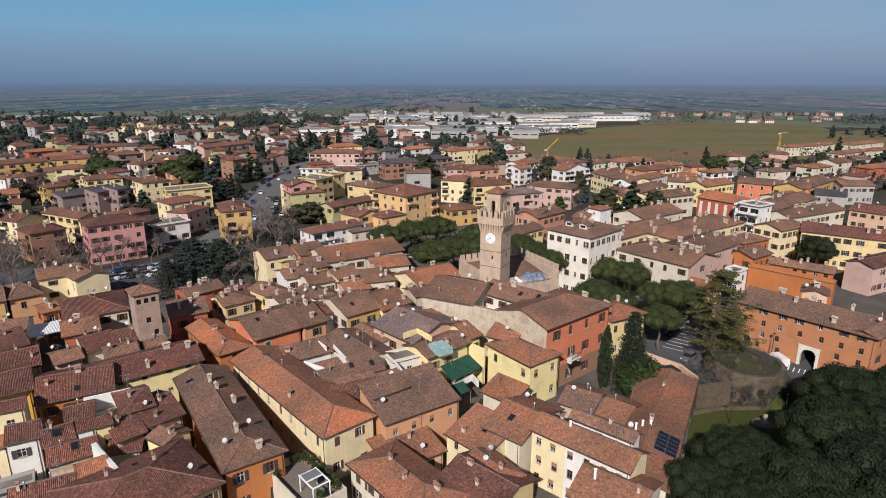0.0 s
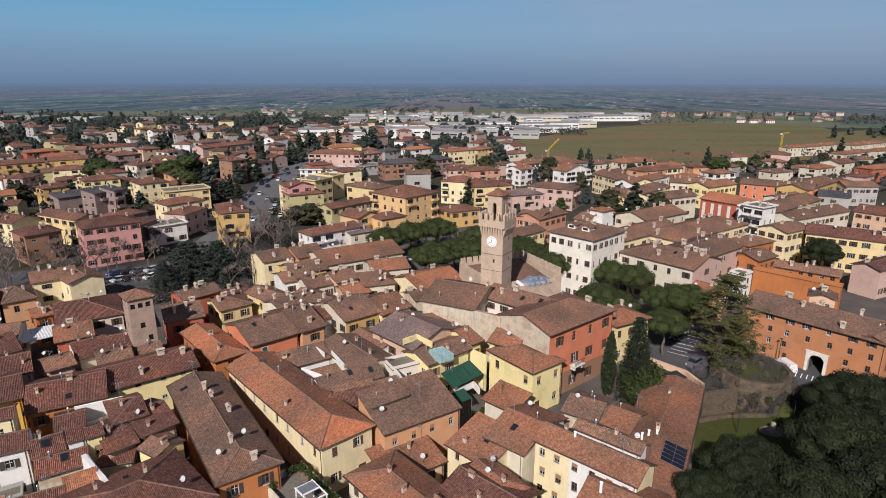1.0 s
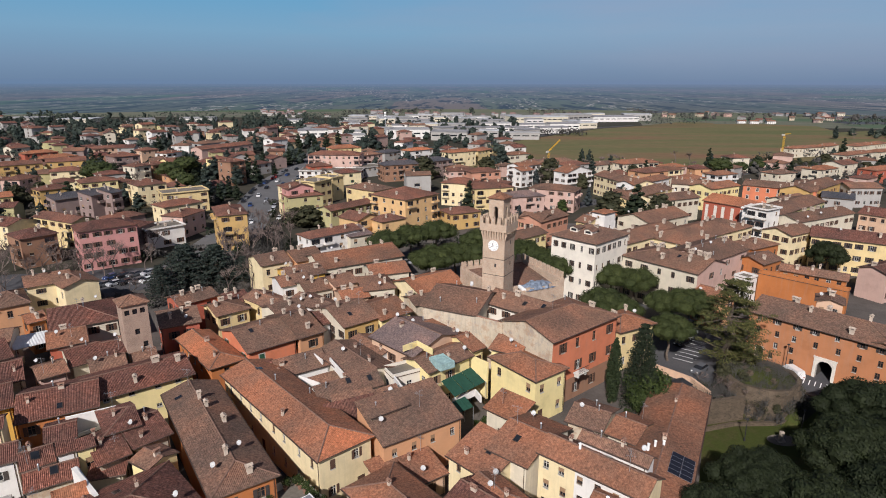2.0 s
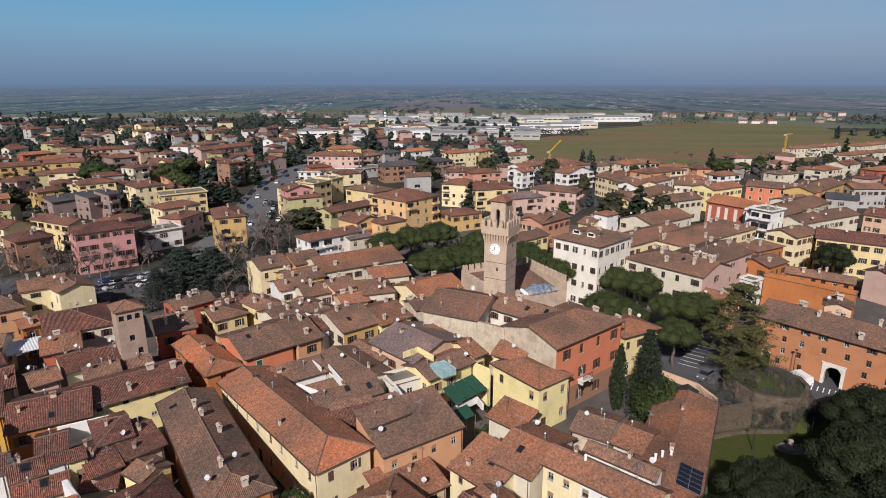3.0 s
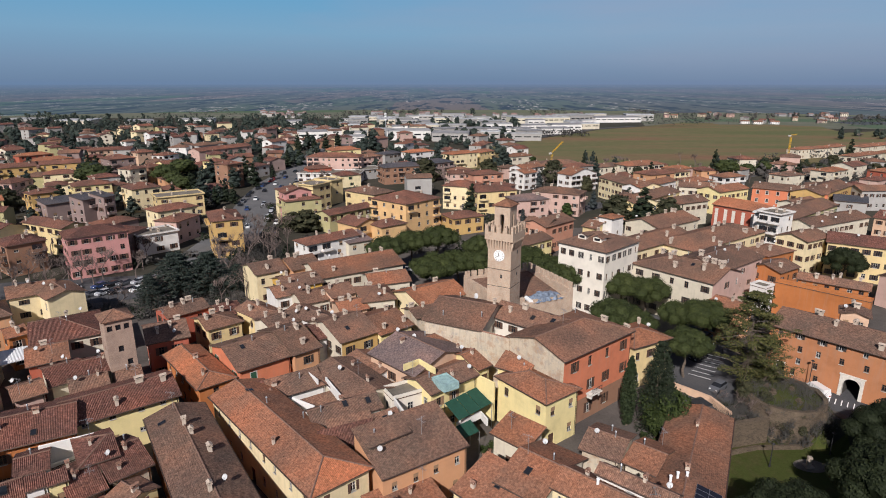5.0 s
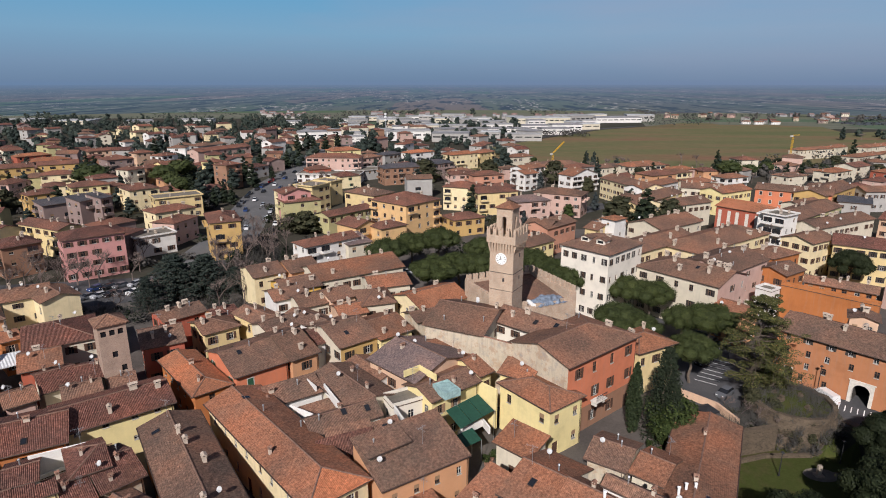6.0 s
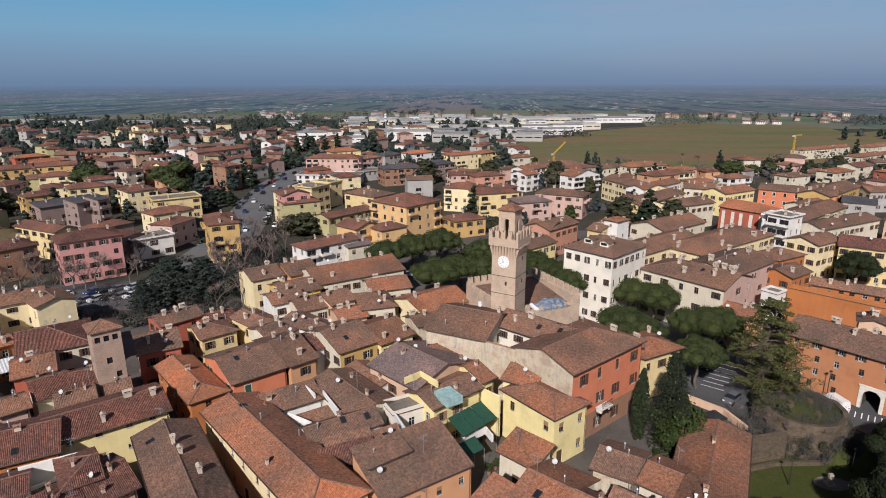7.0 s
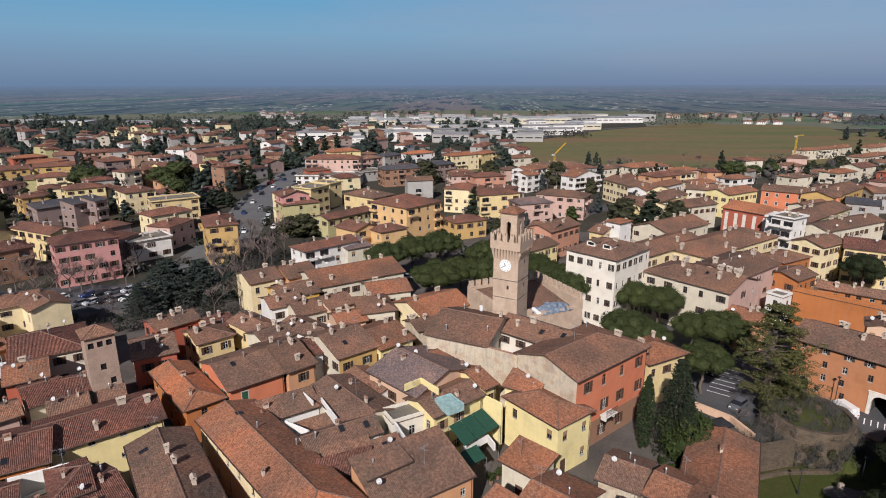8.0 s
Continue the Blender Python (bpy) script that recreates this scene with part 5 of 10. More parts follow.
roof_wall((5.0, 100.6, 8.4), (7.7, 97.9, 8.4), 7.0, 0.3, "lemon")
roof_wall((1.5, 92.6, 4.4), (5.4, 95.9, 4.4), 1.2, 0.3, "white")
roof_wall((5.4, 95.9, 4.4), (6.3, 93.6, 4.4), 1.2, 0.3, "white")
house(-24.8, 98.7, 34, 8.4, 4.0, 7.2, wall='white', tile='old', kind='shed', pitch=0.301, rows=1, sides='f', ch=2, dishes=0, door=False, over=0.3, label="low single-storey white plastered house with weathered brown clay-tile roof")
house(-28.6, 96.2, 25, 2.5, 4.4, 7.0, wall='white', tile='brown', kind='shed', pitch=0.302, rows=1, sides='f', ch=1, dishes=0, door=False, over=0.3, label="low single-storey white plastered house with dark brown clay-tile roof")
house(-21.4, 94.8, 34, 7.6, 3.0, 5.5, wall='white', tile='old', kind='shed', pitch=0.3, rows=0, ch=1, dishes=0, door=False, over=0.2, label="windowless white plastered lean-to with weathered brown clay-tile roof")
house(-15.8, 100.6, -50, 14.2, 8.0, 7.6, wall='pale', tile='old', rows=1, sides='fl', ch=2, aer=1, over=0.25, pitch=0.27, label="low single-storey pale cream plastered house with weathered brown clay-tile roof")
house(-13.5, 107.6, -52, 10.0, 4.5, 6.9, wall='white', tile='old', rows=1, sides='f', ch=1, over=0.25, label="low single-storey white plastered house with weathered brown clay-tile roof")
house(-15.7, 90.7, 32, 10.5, 4.9, 7.8, wall='white', tile='old', pitch=0.51, rows=1, sides='f', ch=2, sky=2, dishes=0, door=False, over=0.3, label="low single-storey white plastered house with weathered brown clay-tile roof")
house(-14.1, 87.4, 26, 6.5, 2.0, 7.2, wall='white', tile='old', kind='shed', pitch=0.399, rows=2, step=1.7, win=(0.9, 1.5), shut='none', sides='f', ch=1, sky=1, dishes=0, door=False, skip=0, over=0.15, label="two-storey white plastered house with weathered brown clay-tile roof")
house(-13.8, 83.8, 26, 7.7, 2.0, 6.0, wall='white', tile='brown', kind='shed', pitch=1.301, rows=0, ch=1, dishes=0, door=False, over=0.15, label="windowless white plastered house with dark brown clay-tile roof")
house(-8.1, 85.1, 31, 3.9, 2.0, 6.2, wall='white', tile='brown', kind='shed', pitch=0.677, rows=0, ch=0, dishes=0, door=False, over=0.15, label="windowless white plastered house with dark brown clay-tile roof")
house(-8.9, 87.7, 33, 4.5, 2.3, 7.2, wall='white', tile='old', kind='shed', pitch=0.549, rows=1, sides='f', ch=0, sky=1, dishes=1, door=False, over=0.15, label="low single-storey white plastered house with weathered brown clay-tile roof")
roof_wall((-26.6, 94.1, 7.7), (-21.2, 89.2, 7.7), 1.8, 0.3, "white")
roof_wall((-24.2, 94.2, 7.7), (-20.2, 91.7, 7.7), 1.6, 0.3, "white")
roof_wall((-24.2, 102.6, 8.3), (-21.2, 98.9, 8.3), 1.2, 0.25, "white")
roof_wall((-20.0, 99.6, 8.4), (-16.7, 94.1, 8.4), 1.4, 0.25, "white")
roof_wall((-18.8, 84.2, 7.6), (-14.8, 81.8, 7.6), 2.2, 0.3, "white")
roof_wall((-18.6, 84.2, 7.4), (-17.4, 81.1, 7.4), 2.0, 0.25, "white")
roof_wall((-16.5, 83.1, 7.4), (-15.5, 80.4, 7.4), 2.0, 0.25, "white")
roof_wall((-8.1, 93.1, 8.3), (-5.6, 87.5, 8.3), 1.0, 0.3, "white")
roof_wall((-5.6, 87.6, 8.2), (-4.4, 90.8, 8.2), 1.2, 0.3, "white")
house(-7.0, 96.4, 30, 5.5, 3.8, 7.7, wall='ivory', tile='old', kind='flat', rows=2, sides='flr', ch=0, dishes=0, door=False, shut='none', over=0.1, label="white-walled rooms round a roof terrace")
house(-4.8, 107.4, -45, 11.6, 13.0, 9.2, wall='peach', tile='grey', rows=2, sides='fr', ch=1, dishes=1, label="two-storey peach plastered house with grey-brown tiled roof")
roof_wall((-7.1, 99.2, 10.9), (-4.7, 101.3, 10.9), 1.1, 0.2, "lemon")
roof_wall((-4.7, 101.3, 10.9), (-1.9, 98.0, 10.9), 1.1, 0.2, "lemon")
house(-1.0, 99.7, 41, 9.6, 6.5, 8.6, wall='lemon', tile='old', rows=2, shut='tan', ch=2, dishes=1, aer=1, label="two-storey light yellow plastered house with weathered brown clay-tile roof")
house(3.5, 105.3, 41, 2.5, 8.0, 9.0, wall='lemon', tile='red', rows=2, ch=2, dishes=1, label="two-storey light yellow plastered house with reddish clay-tile roof")
house(-3.0, 112.7, 39, 10.9, 8.0, 8.8, wall='lemon', tile='red', rows=2, ch=2, sides='f', aer=1, label="two-storey light yellow plastered house with reddish clay-tile roof")
house(14.6, 98.2, 38, 7.2, 10.7, 8.4, wall='lemon', tile='red', ends='hh', rows=2, step=3.2, shut='none', ch=1, dishes=1, ridge='y', label="two-storey light yellow plastered house with reddish clay-tile roof")
house(12.9, 104.6, -31, 5.2, 8.0, 9.0, wall='lemon', tile='red', rows=2, ch=1, dishes=1, aer=1, label="two-storey light yellow plastered house with reddish clay-tile roof")

# coral palace with its blank flank and inner court
house(21.7, 107.2, 40, 18.5, 12.0, 13.0, wall='coral', tile='taupe', ends='gh', rows=3, step=4.0, win=(1.0, 1.8), shut='brown', stack=1.3, ch=2, dishes=0, sides='f', ridge='x', flank=('l', 'stonewash'), lower=(4.33, 'brownbrick'), aer=1, label="three-storey coral red plastered house with weathered grey-brown clay-tile roof")
house(3.9, 118.1, -26, 11.3, 14.0, 12.6, wall='stonewash', tile='taupe', rows=3, step=4, ch=3, dishes=2, door=False, sides='r', flank=('r', 'pale'), label="three-storey bare stained plastered house with weathered grey-brown clay-tile roof")
roof_wall((5.9, 109.2, 12.5), (10.9, 105.9, 12.5), 12.6, 0.6, "stonewash")
house(17.2, 114.0, -41, 16.6, 7.8, 12.6, wall='ivory', tile='old', pitch=0.42, rows=4, ch=1, sky=3, sides='f', dishes=1, door=False, label="four-storey pale cream plastered house with reddish clay-tile roof")
house(36.2, 116.6, 29, 9.2, 8.0, 8.6, wall='yellow', tile='orange', ends='hh', rows=2, ch=1, label="two-storey yellow plastered house with orange clay-tile roof")

# houses between the street and the market place
house(-44.5, 107.5, 42, 5.9, 16.8, 6.4, wall='orange', tile='orange', ends='hg', ridge='y', rows=2, ch=2, sides='fl', shut='none', label="two-storey orange plastered house with orange clay-tile roof")
house(-36.3, 111.1, 41, 9.3, 13.0, 7.7, wall='coral', tile='old', rows=2, step=3.6, shut='green', style='surround', ch=1, sky=2, aer=1, label="two-storey coral red plastered house with weathered brown clay-tile roof")
house(-30.4, 116.0, 42, 5.1, 14.0, 7.9, wall='apricot', tile='taupe', rows=2, shut='dark', ch=3, dishes=1, label="two-storey apricot plastered house with weathered grey-brown clay-tile roof")
house(-39.6, 129.5, 49, 5.8, 10.8, 8.0, wall='yellow', tile='old', ends='hg', ridge='y', rows=2, sides='fl', ch=2, label="two-storey yellow plastered house with weathered brown clay-tile roof")
house(-48.1, 126.4, 42, 6.9, 8.0, 7.4, wall='yellow', tile='taupe', ends='gh', rows=2, ch=2, label="two-storey yellow plastered house with weathered grey-brown clay-tile roof")
house(-58.6, 133.4, 47, 8.6, 7.0, 7.2, wall='red', tile='old', rows=2, ch=3, label="two-storey dark red plastered house with weathered brown clay-tile roof")
house(-49.0, 133.3, 44, 4.6, 8.0, 7.0, wall='apricot', tile='brown', rows=2, ch=2, label="two-storey apricot plastered house with dark brown clay-tile roof")
house(-37.1, 149.8, 36, 9.0, 9.6, 8.2, wall='gold', tile='old', rows=2, ch=2, dishes=1, shut='dark', label="two-storey golden yellow plastered house with weathered brown clay-tile roof")
house(-25.4, 162.0, 33, 23.3, 14.0, 8.6, wall='pale', tile='red', rows=2, ch=4, dishes=1, label="two-storey pale cream plastered house with reddish clay-tile roof")
house(-48.0, 159.0, 38, 7.8, 10.0, 8.6, wall='cream', tile='old', rows=2, sides='f', ch=2, dishes=1, label="two-storey cream plastered house with weathered brown clay-tile roof")
house(-40.0, 163.2, 37, 7.5, 11.0, 8.6, wall='apricot', tile='taupe', rows=2, ch=3, dishes=1, label="two-storey apricot plastered house with weathered grey-brown clay-tile roof")
house(-25.7, 140.3, 40, 5.8, 8.0, 9.0, wall='peach', tile='old', rows=2, ch=1, dishes=1, label="two-storey peach plastered house with weathered brown clay-tile roof")
house(-16.5, 138.1, 19, 6.9, 10.0, 9.2, wall='pale', tile='taupe', ends='hh', rows=2, ch=3, label="two-storey pale cream plastered house with weathered grey-brown clay-tile roof")
house(-15.0, 148.5, 22, 9.3, 9.0, 9.4, wall='pale', tile='red', rows=2, ch=1, label="two-storey pale cream plastered house with reddish clay-tile roof")
house(-3.9, 138.9, 38, 12.7, 11.0, 9.0, wall='cream', tile='orange', rows=2, sides='fl', ch=1, shut='none', label="two-storey cream plastered house with orange clay-tile roof")
house(-20.8, 120.3, 40, 7.9, 13.0, 8.6, wall='ochre', tile='old', flank=('l', 'pale'), rows=2, shut='dark', ch=1, sky=1, dishes=1, aer=1, label="two-storey ochre plastered house with weathered brown clay-tile roof")
house(-13.7, 123.8, 42, 7.5, 11.0, 8.2, wall='lemon', tile='red', rows=2, shut='dark', ch=2, dishes=1, label="two-storey light yellow plastered house with reddish clay-tile roof")
house(-28.5, 127.2, 51, 5.5, 10.2, 8.4, wall='white', tile='old', rows=2, sides='fl', ch=1, dishes=1, ridge='y', label="two-storey white plastered house with weathered brown clay-tile roof")
house(-25.3, 120.9, 37, 4.4, 8.0, 7.6, wall='white', tile='brown', rows=2, ch=1, dishes=1, label="two-storey white plastered house with dark brown clay-tile roof")
house(-37.9, 142.8, 34, 7.0, 8.0, 8.2, wall='white', tile='old', rows=2, ch=2, sides='f', label="two-storey white plastered house with weathered brown clay-tile roof")
house(-31.2, 138.6, 34, 6.6, 8.0, 8.2, wall='pale', tile='taupe', rows=2, ch=3, sides='f', label="two-storey pale cream plastered house with weathered grey-brown clay-tile roof")
house(-21.4, 132.9, 28, 5.6, 7.0, 8.2, wall='peach', tile='red', rows=2, ch=2, dishes=1, sides='f', label="two-storey peach plastered house with reddish clay-tile roof")
house(-5.6, 129.5, 31, 4.9, 6.0, 8.2, wall='stonewash', tile='taupe', rows=1, ch=1, label="low single-storey bare stained plastered house with weathered grey-brown clay-tile roof")
house(-34.7, 125.5, 47, 7.7, 7.0, 7.9, wall='pale', tile='old', rows=1, ch=2, dishes=1, label="low single-storey pale cream plastered house with weathered brown clay-tile roof")

# quarter round the old brick tower
house(-52.4, 95.7, 38, 15.4, 10.0, 6.9, wall='lemon', tile='brown', rows=2, step=3.4, win=(0.9, 0.7), shut='none', lift=0.9, ch=3, stack=1.4, dishes=0, aer=1, label="two-storey light yellow plastered house with dark brown clay-tile roof")
house(-60.2, 87.6, 29, 10.0, 11.0, 7.3, wall='orange', tile='brown', rows=2, ch=3, dishes=0, sky=1, label="two-storey orange plastered house with dark brown clay-tile roof")
house(-96.5, 140.4, 38, 8.9, 9.0, 9.0, wall='cream', tile='taupe', rows=3, win=(1.0, 1.3), shut='dark', ch=1, dishes=1, label="three-storey cream plastered house with weathered grey-brown clay-tile roof")
house(-89.8, 139.9, 50, 7.5, 10.0, 9.0, wall='cream', tile='taupe', ridge='y', rows=2, sides='l', ch=1, label="two-storey cream plastered house with weathered grey-brown clay-tile roof")
house(-98.2, 129.3, 42, 6.1, 11.0, 8.0, wall='apricot', tile='old', ends='hh', rows=2, ch=1, dishes=1, label="two-storey apricot plastered house with weathered brown clay-tile roof")
house(-102.6, 124.8, 38, 5.1, 11.0, 8.2, wall='ochre', tile='old', rows=2, ch=1, label="two-storey ochre plastered house with weathered brown clay-tile roof")
house(-77.8, 123.2, 33, 11.8, 14.0, 7.0, wall='pale', tile='brown', ends='gh', rows=2, ch=1, dishes=2, aer=1, label="two-storey pale cream plastered house with dark brown clay-tile roof")
house(-86.8, 120.5, 47, 3.0, 6.0, 7.2, wall='orange', tile='red', rows=2, ch=1, sides='fl', label="two-storey orange plastered house with reddish clay-tile roof")
house(-73.9, 111.2, 34, 5.9, 9.0, 7.0, wall='red', tile='red', rows=2, ch=1, dishes=2, sides='fl', aer=1, label="two-storey dark red plastered house with reddish clay-tile roof")
house(-67.2, 105.0, 43, 5.1, 9.0, 6.4, wall='pale', tile='brown', rows=1, sides='f', ch=2, dishes=1, label="low single-storey pale cream plastered house with dark brown clay-tile roof")
house(-61.5, 106.6, 34, 4.5, 7.0, 7.2, wall='pale', tile='brown', rows=1, sides='f', ch=1, dishes=2, aer=1, label="low single-storey pale cream plastered house with dark brown clay-tile roof")
house(-60.1, 100.6, 36, 4.9, 6.0, 6.8, wall='pale', tile='old', rows=1, ch=2, dishes=1, sides='f', label="low single-storey pale cream plastered house with weathered brown clay-tile roof")
house(-56.0, 105.2, 34, 3.4, 5.0, 6.2, wall='white', tile='old', rows=1, ch=1, sides='f', dishes=0, aer=1, label="low single-storey white plastered house with weathered brown clay-tile roof")
house(-55.4, 118.8, 31, 6.9, 10.0, 8.2, wall='red', tile='old', ends='gg', ridge='x', rows=2, sides='fl', ch=2, dishes=1, aer=1, label="two-storey dark red plastered house with weathered brown clay-tile roof")
house(-81.8, 101.3, 47, 5.6, 5.0, 7.4, wall='grey', tile='brown', kind='shed', rows=1, ch=1, label="low single-storey grey plastered house with dark brown clay-tile roof")
house(-86.8, 108.8, 24, 6.7, 9.0, 7.6, wall='pale', tile='old', rows=1, ch=1, dishes=1, aer=1, label="low single-storey pale cream plastered house with weathered brown clay-tile roof")
house(-76.4, 97.2, 36, 5.1, 10.0, 6.6, wall='stonewash', tile='brown', rows=1, ch=2, dishes=1, sides='f', label="low single-storey bare stained plastered house with dark brown clay-tile roof")
house(-69.1, 98.4, 44, 3.9, 6.0, 6.6, wall='rose', tile='old', rows=1, ch=2, dishes=1, aer=1, label="low single-storey pale pink plastered house with weathered brown clay-tile roof")

# near roofs below the tower quarter
house(-71.8, 85.8, 36, 8.3, 10.0, 7.8, wall='gold', tile='brown', rows=2, shut='none', ch=1, dishes=0, aer=1, label="two-storey golden yellow plastered house with dark brown clay-tile roof")
house(-58.2, 72.2, 29, 3.6, 4.9, 7.8, wall='white', tile='brown', pitch=0.506, rows=2, sides='flr', shut='dark', win=(1.1, 1.3), ch=0, dishes=0, door=False, over=0.3, label="two-storey white plastered house with dark brown clay-tile roof")
house(-63.4, 77.2, 29, 3.4, 4.0, 9.0, wall='cream', tile='brown', rows=2, sides='f', ch=0, dishes=0, door=False, over=0.25, shut='none', label="two-storey cream plastered house with dark brown clay-tile roof")
roof_wall((-46.5, 69.3, 7.9), (-38.0, 61.6, 7.2), 1.6, 0.45, "white")
house(-49.4, 72.1, 36, 2.0, 2.0, 8.6, wall='white', tile='brown', kind='shed', pitch=0.313, rows=2, sides='fr', ch=0, dishes=0, door=False, shut='none', over=0.15, label="two-storey white plastered house with dark brown clay-tile roof")
house(-47.5, 73.1, 39, 2.0, 2.0, 8.6, wall='lemon', tile='brown', kind='shed', pitch=0.227, rows=2, sides='fr', ch=0, dishes=0, door=False, shut='none', over=0.15, label="two-storey light yellow plastered house with dark brown clay-tile roof")
house(-64.5, 74.0, 24, 4.2, 4.0, 5.0, wall='cream', tile='orange', kind='shed', pitch=0.2, rows=1, ch=0, dishes=0, label="low single-storey cream plastered house with orange clay-tile roof")
house(-54.0, 72.7, 38, 3.5, 4.7, 7.0, wall='stonewash', tile='brown', pitch=0.495, rows=1, ch=1, sky=3, dishes=0, sides='f', aer=1, over=0.3, label="low single-storey bare stained plastered house with dark brown clay-tile roof")
house(-50.2, 69.9, 33, 5.6, 4.4, 6.4, wall='stonewash', tile='brown', pitch=0.522, rows=1, ch=2, sky=2, dishes=0, sides='f', over=0.3, label="low single-storey bare stained plastered house with dark brown clay-tile roof")
house(-45.0, 74.1, 19, 3.7, 7.0, 5.6, wall='pale', tile='brown', kind='shed', pitch=0.15, rows=1, ch=1, dishes=0, sides='f', aer=1, label="low single-storey pale cream plastered house with dark brown clay-tile roof")
house(-53.6, 77.5, 31, 3.1, 5.0, 8.0, wall='white', tile='brown', rows=1, ch=1, sides='fr', shut='none', door=False, dishes=0, label="low single-storey white plastered house with dark brown clay-tile roof")
house(-52.5, 82.4, 47, 5.8, 4.3, 5.6, wall='white', tile='old', kind='flat', rows=0, ch=0, dishes=0, door=False, over=0.1, label="white-walled roof terrace between tiled roofs")
roof_wall((-54.2, 79.6, 8.7), (-48.6, 82.8, 8.7), 3.4, 0.3, "white")
house(-46.4, 75.3, 45, 3.3, 8.0, 7.0, wall='stonewash', tile='brown', rows=1, ch=2, dishes=1, sides='f', label="low single-storey bare stained plastered house with dark brown clay-tile roof")
house(-46.7, 79.7, 38, 3.8, 7.0, 8.6, wall='pale', tile='brown', ends='hg', rows=1, ch=1, sides='f', aer=1, label="low single-storey pale cream plastered house with dark brown clay-tile roof")
house(-38.1, 72.3, -30, 3.6, 4.1, 7.4, wall='lemon', tile='old', rows=1, ch=1, dishes=1, sides='fr', shut='none', win=(1.0, 1.4), over=0.25, label="small yellow hut with a pinkish clay-tile roof")
house(-48.7, 61.6, 29, 6.5, 3.0, 6.6, wall='pale', tile='brown', pitch=0.724, rows=2, ch=3, sides='f', sky=1, dishes=0, aer=1, over=0.3, label="two-storey pale cream plastered house with dark brown clay-tile roof")
house(-44.0, 64.0, 37, 3.1, 2.0, 6.4, wall='cream', tile='orange', kind='shed', pitch=0.847, rows=2, ch=0, sides='f', dishes=0, over=0.3, label="two-storey cream plastered house with orange clay-tile roof")
house(-57.9, 65.6, 34, 7.1, 2.0, 3.4, wall='grey', tile='old', kind='flat', rows=1, ch=1, sides='f', door=False, label="flat-roofed grey terrace house with a steel air unit")
house(-36.8, 61.2, 45, 15.1, 12.2, 7.4, wall='yellow', tile='brown', ends='hh', rows=2, ch=4, sky=2, dishes=1, label="two-storey yellow plastered house with dark brown clay-tile roof")
house(-32.5, 78.4, 35, 7.6, 29.1, 7.5, wall='orange', tile='old', ends='hg', ridge='y', rows=2, shut='dark', ch=5, stack=1.3, dishes=3, sky=1, sides='fr', seed=12, aer=1, label="two-storey orange plastered house with weathered brown clay-tile roof")
house(-43.7, 79.6, 47, 4.5, 9.0, 7.2, wall='stonewash', tile='brown', rows=1, ch=3, dishes=2, sides='f', label="low single-storey bare stained plastered house with dark brown clay-tile roof")

# south block near the camera
house(-4.4, 65.4, -48, 14.8, 7.4, 5.6, wall='pale', tile='red', ends='hh', rows=2, ch=3, dishes=1, sides='f', pitch=0.3, label="two-storey pale cream plastered house with reddish clay-tile roof")
house(-5.0, 74.8, 35, 8.6, 6.0, 3.4, wall='peach', tile='red', kind='shed', rows=1, ch=2, dishes=2, pitch=0.22, sides='f', aer=1, label="low single-storey peach plastered house with reddish clay-tile roof")
house(5.7, 74.4, -45, 7.4, 6.4, 6.1, wall='cream', tile='red', kind='shed', pitch=0.3, rows=2, step=2.3, win=(0.8, 1.1), ch=1, sky=1, sides='f', shut='none', dishes=0, lift=0.75, over=0.35, label="two-storey cream plastered house under a reddish clay-tile lean-to roof")
house(6.9, 67.1, 35, 4.0, 6.6, 6.2, wall='yellow', tile='red', ends='hg', ridge='y', rows=1, ch=1, sides='fl', aer=1, label="low single-storey yellow plastered house with reddish clay-tile roof")
house(6.0, 65.4, -42, 9.0, 8.0, 5.6, wall='yellow', tile='brown', rows=1, ch=2, dishes=1, sides='f', label="low single-storey yellow plastered house with dark brown clay-tile roof")
house(19.7, 69.4, -41, 14.2, 5.2, 8.6, wall='cream', tile='red', pitch=0.516, half=(0.37, 'white'), rows=3, step=2.1, shut='none', win=(0.85, 1.3), ch=1, dishes=1, sides='f', sky=1, skip=0.0, door=False, balconies=0, aer=1, over=0.3, label="three-storey house, half cream half white, with a clay-tile roof")
house(22.1, 70.6, -40, 9.0, 2.2, 10.2, wall='white', tile='old', pitch=0.575, rows=1, ch=2, sides='', dishes=1, door=False, over=0.3, label="low single-storey white plastered house with weathered brown clay-tile roof")
house(12.1, 77.0, -40, 5.9, 11.0, 7.4, wall='pale', tile='red', rows=2, ch=1, sky=1, sides='f', aer=1, label="two-storey pale cream plastered house with reddish clay-tile roof")
house(32.85, 81.05, 62, 32.5, 8.4, 4.6, wall='pale', tile='red', rows=2, step=5, ch=3, sides='f', base=-3.0, dishes=0, door=False, pitch=0.25, label="two-storey pale cream plastered house with weathered brown clay-tile roof")
solar_array(32.2, 73.8, 5.15, 62, 14.0, 5, 2)
house(21.8, 62.8, -36, 8.4, 9.0, 6.2, wall='pale', tile='red', pitch=0.353, ends='gg', rows=2, ch=1, dishes=1, sides='f', over=0.3, label="two-storey pale cream plastered house with reddish clay-tile roof")
flue(28.8, 77.2, 5.9)
flue(30.0, 77.9, 5.9)
flue(31.2, 77.9, 5.9)
flue(29.3, 71.8, 4.7)
flue(19.2, 63.1, 8.3)
flue(17.6, 70.9, 10.1)
flue(-17.7, 84.4, 7.0)
flue(-16.2, 83.7, 7.0)
flue(-15.0, 82.8, 7.0)
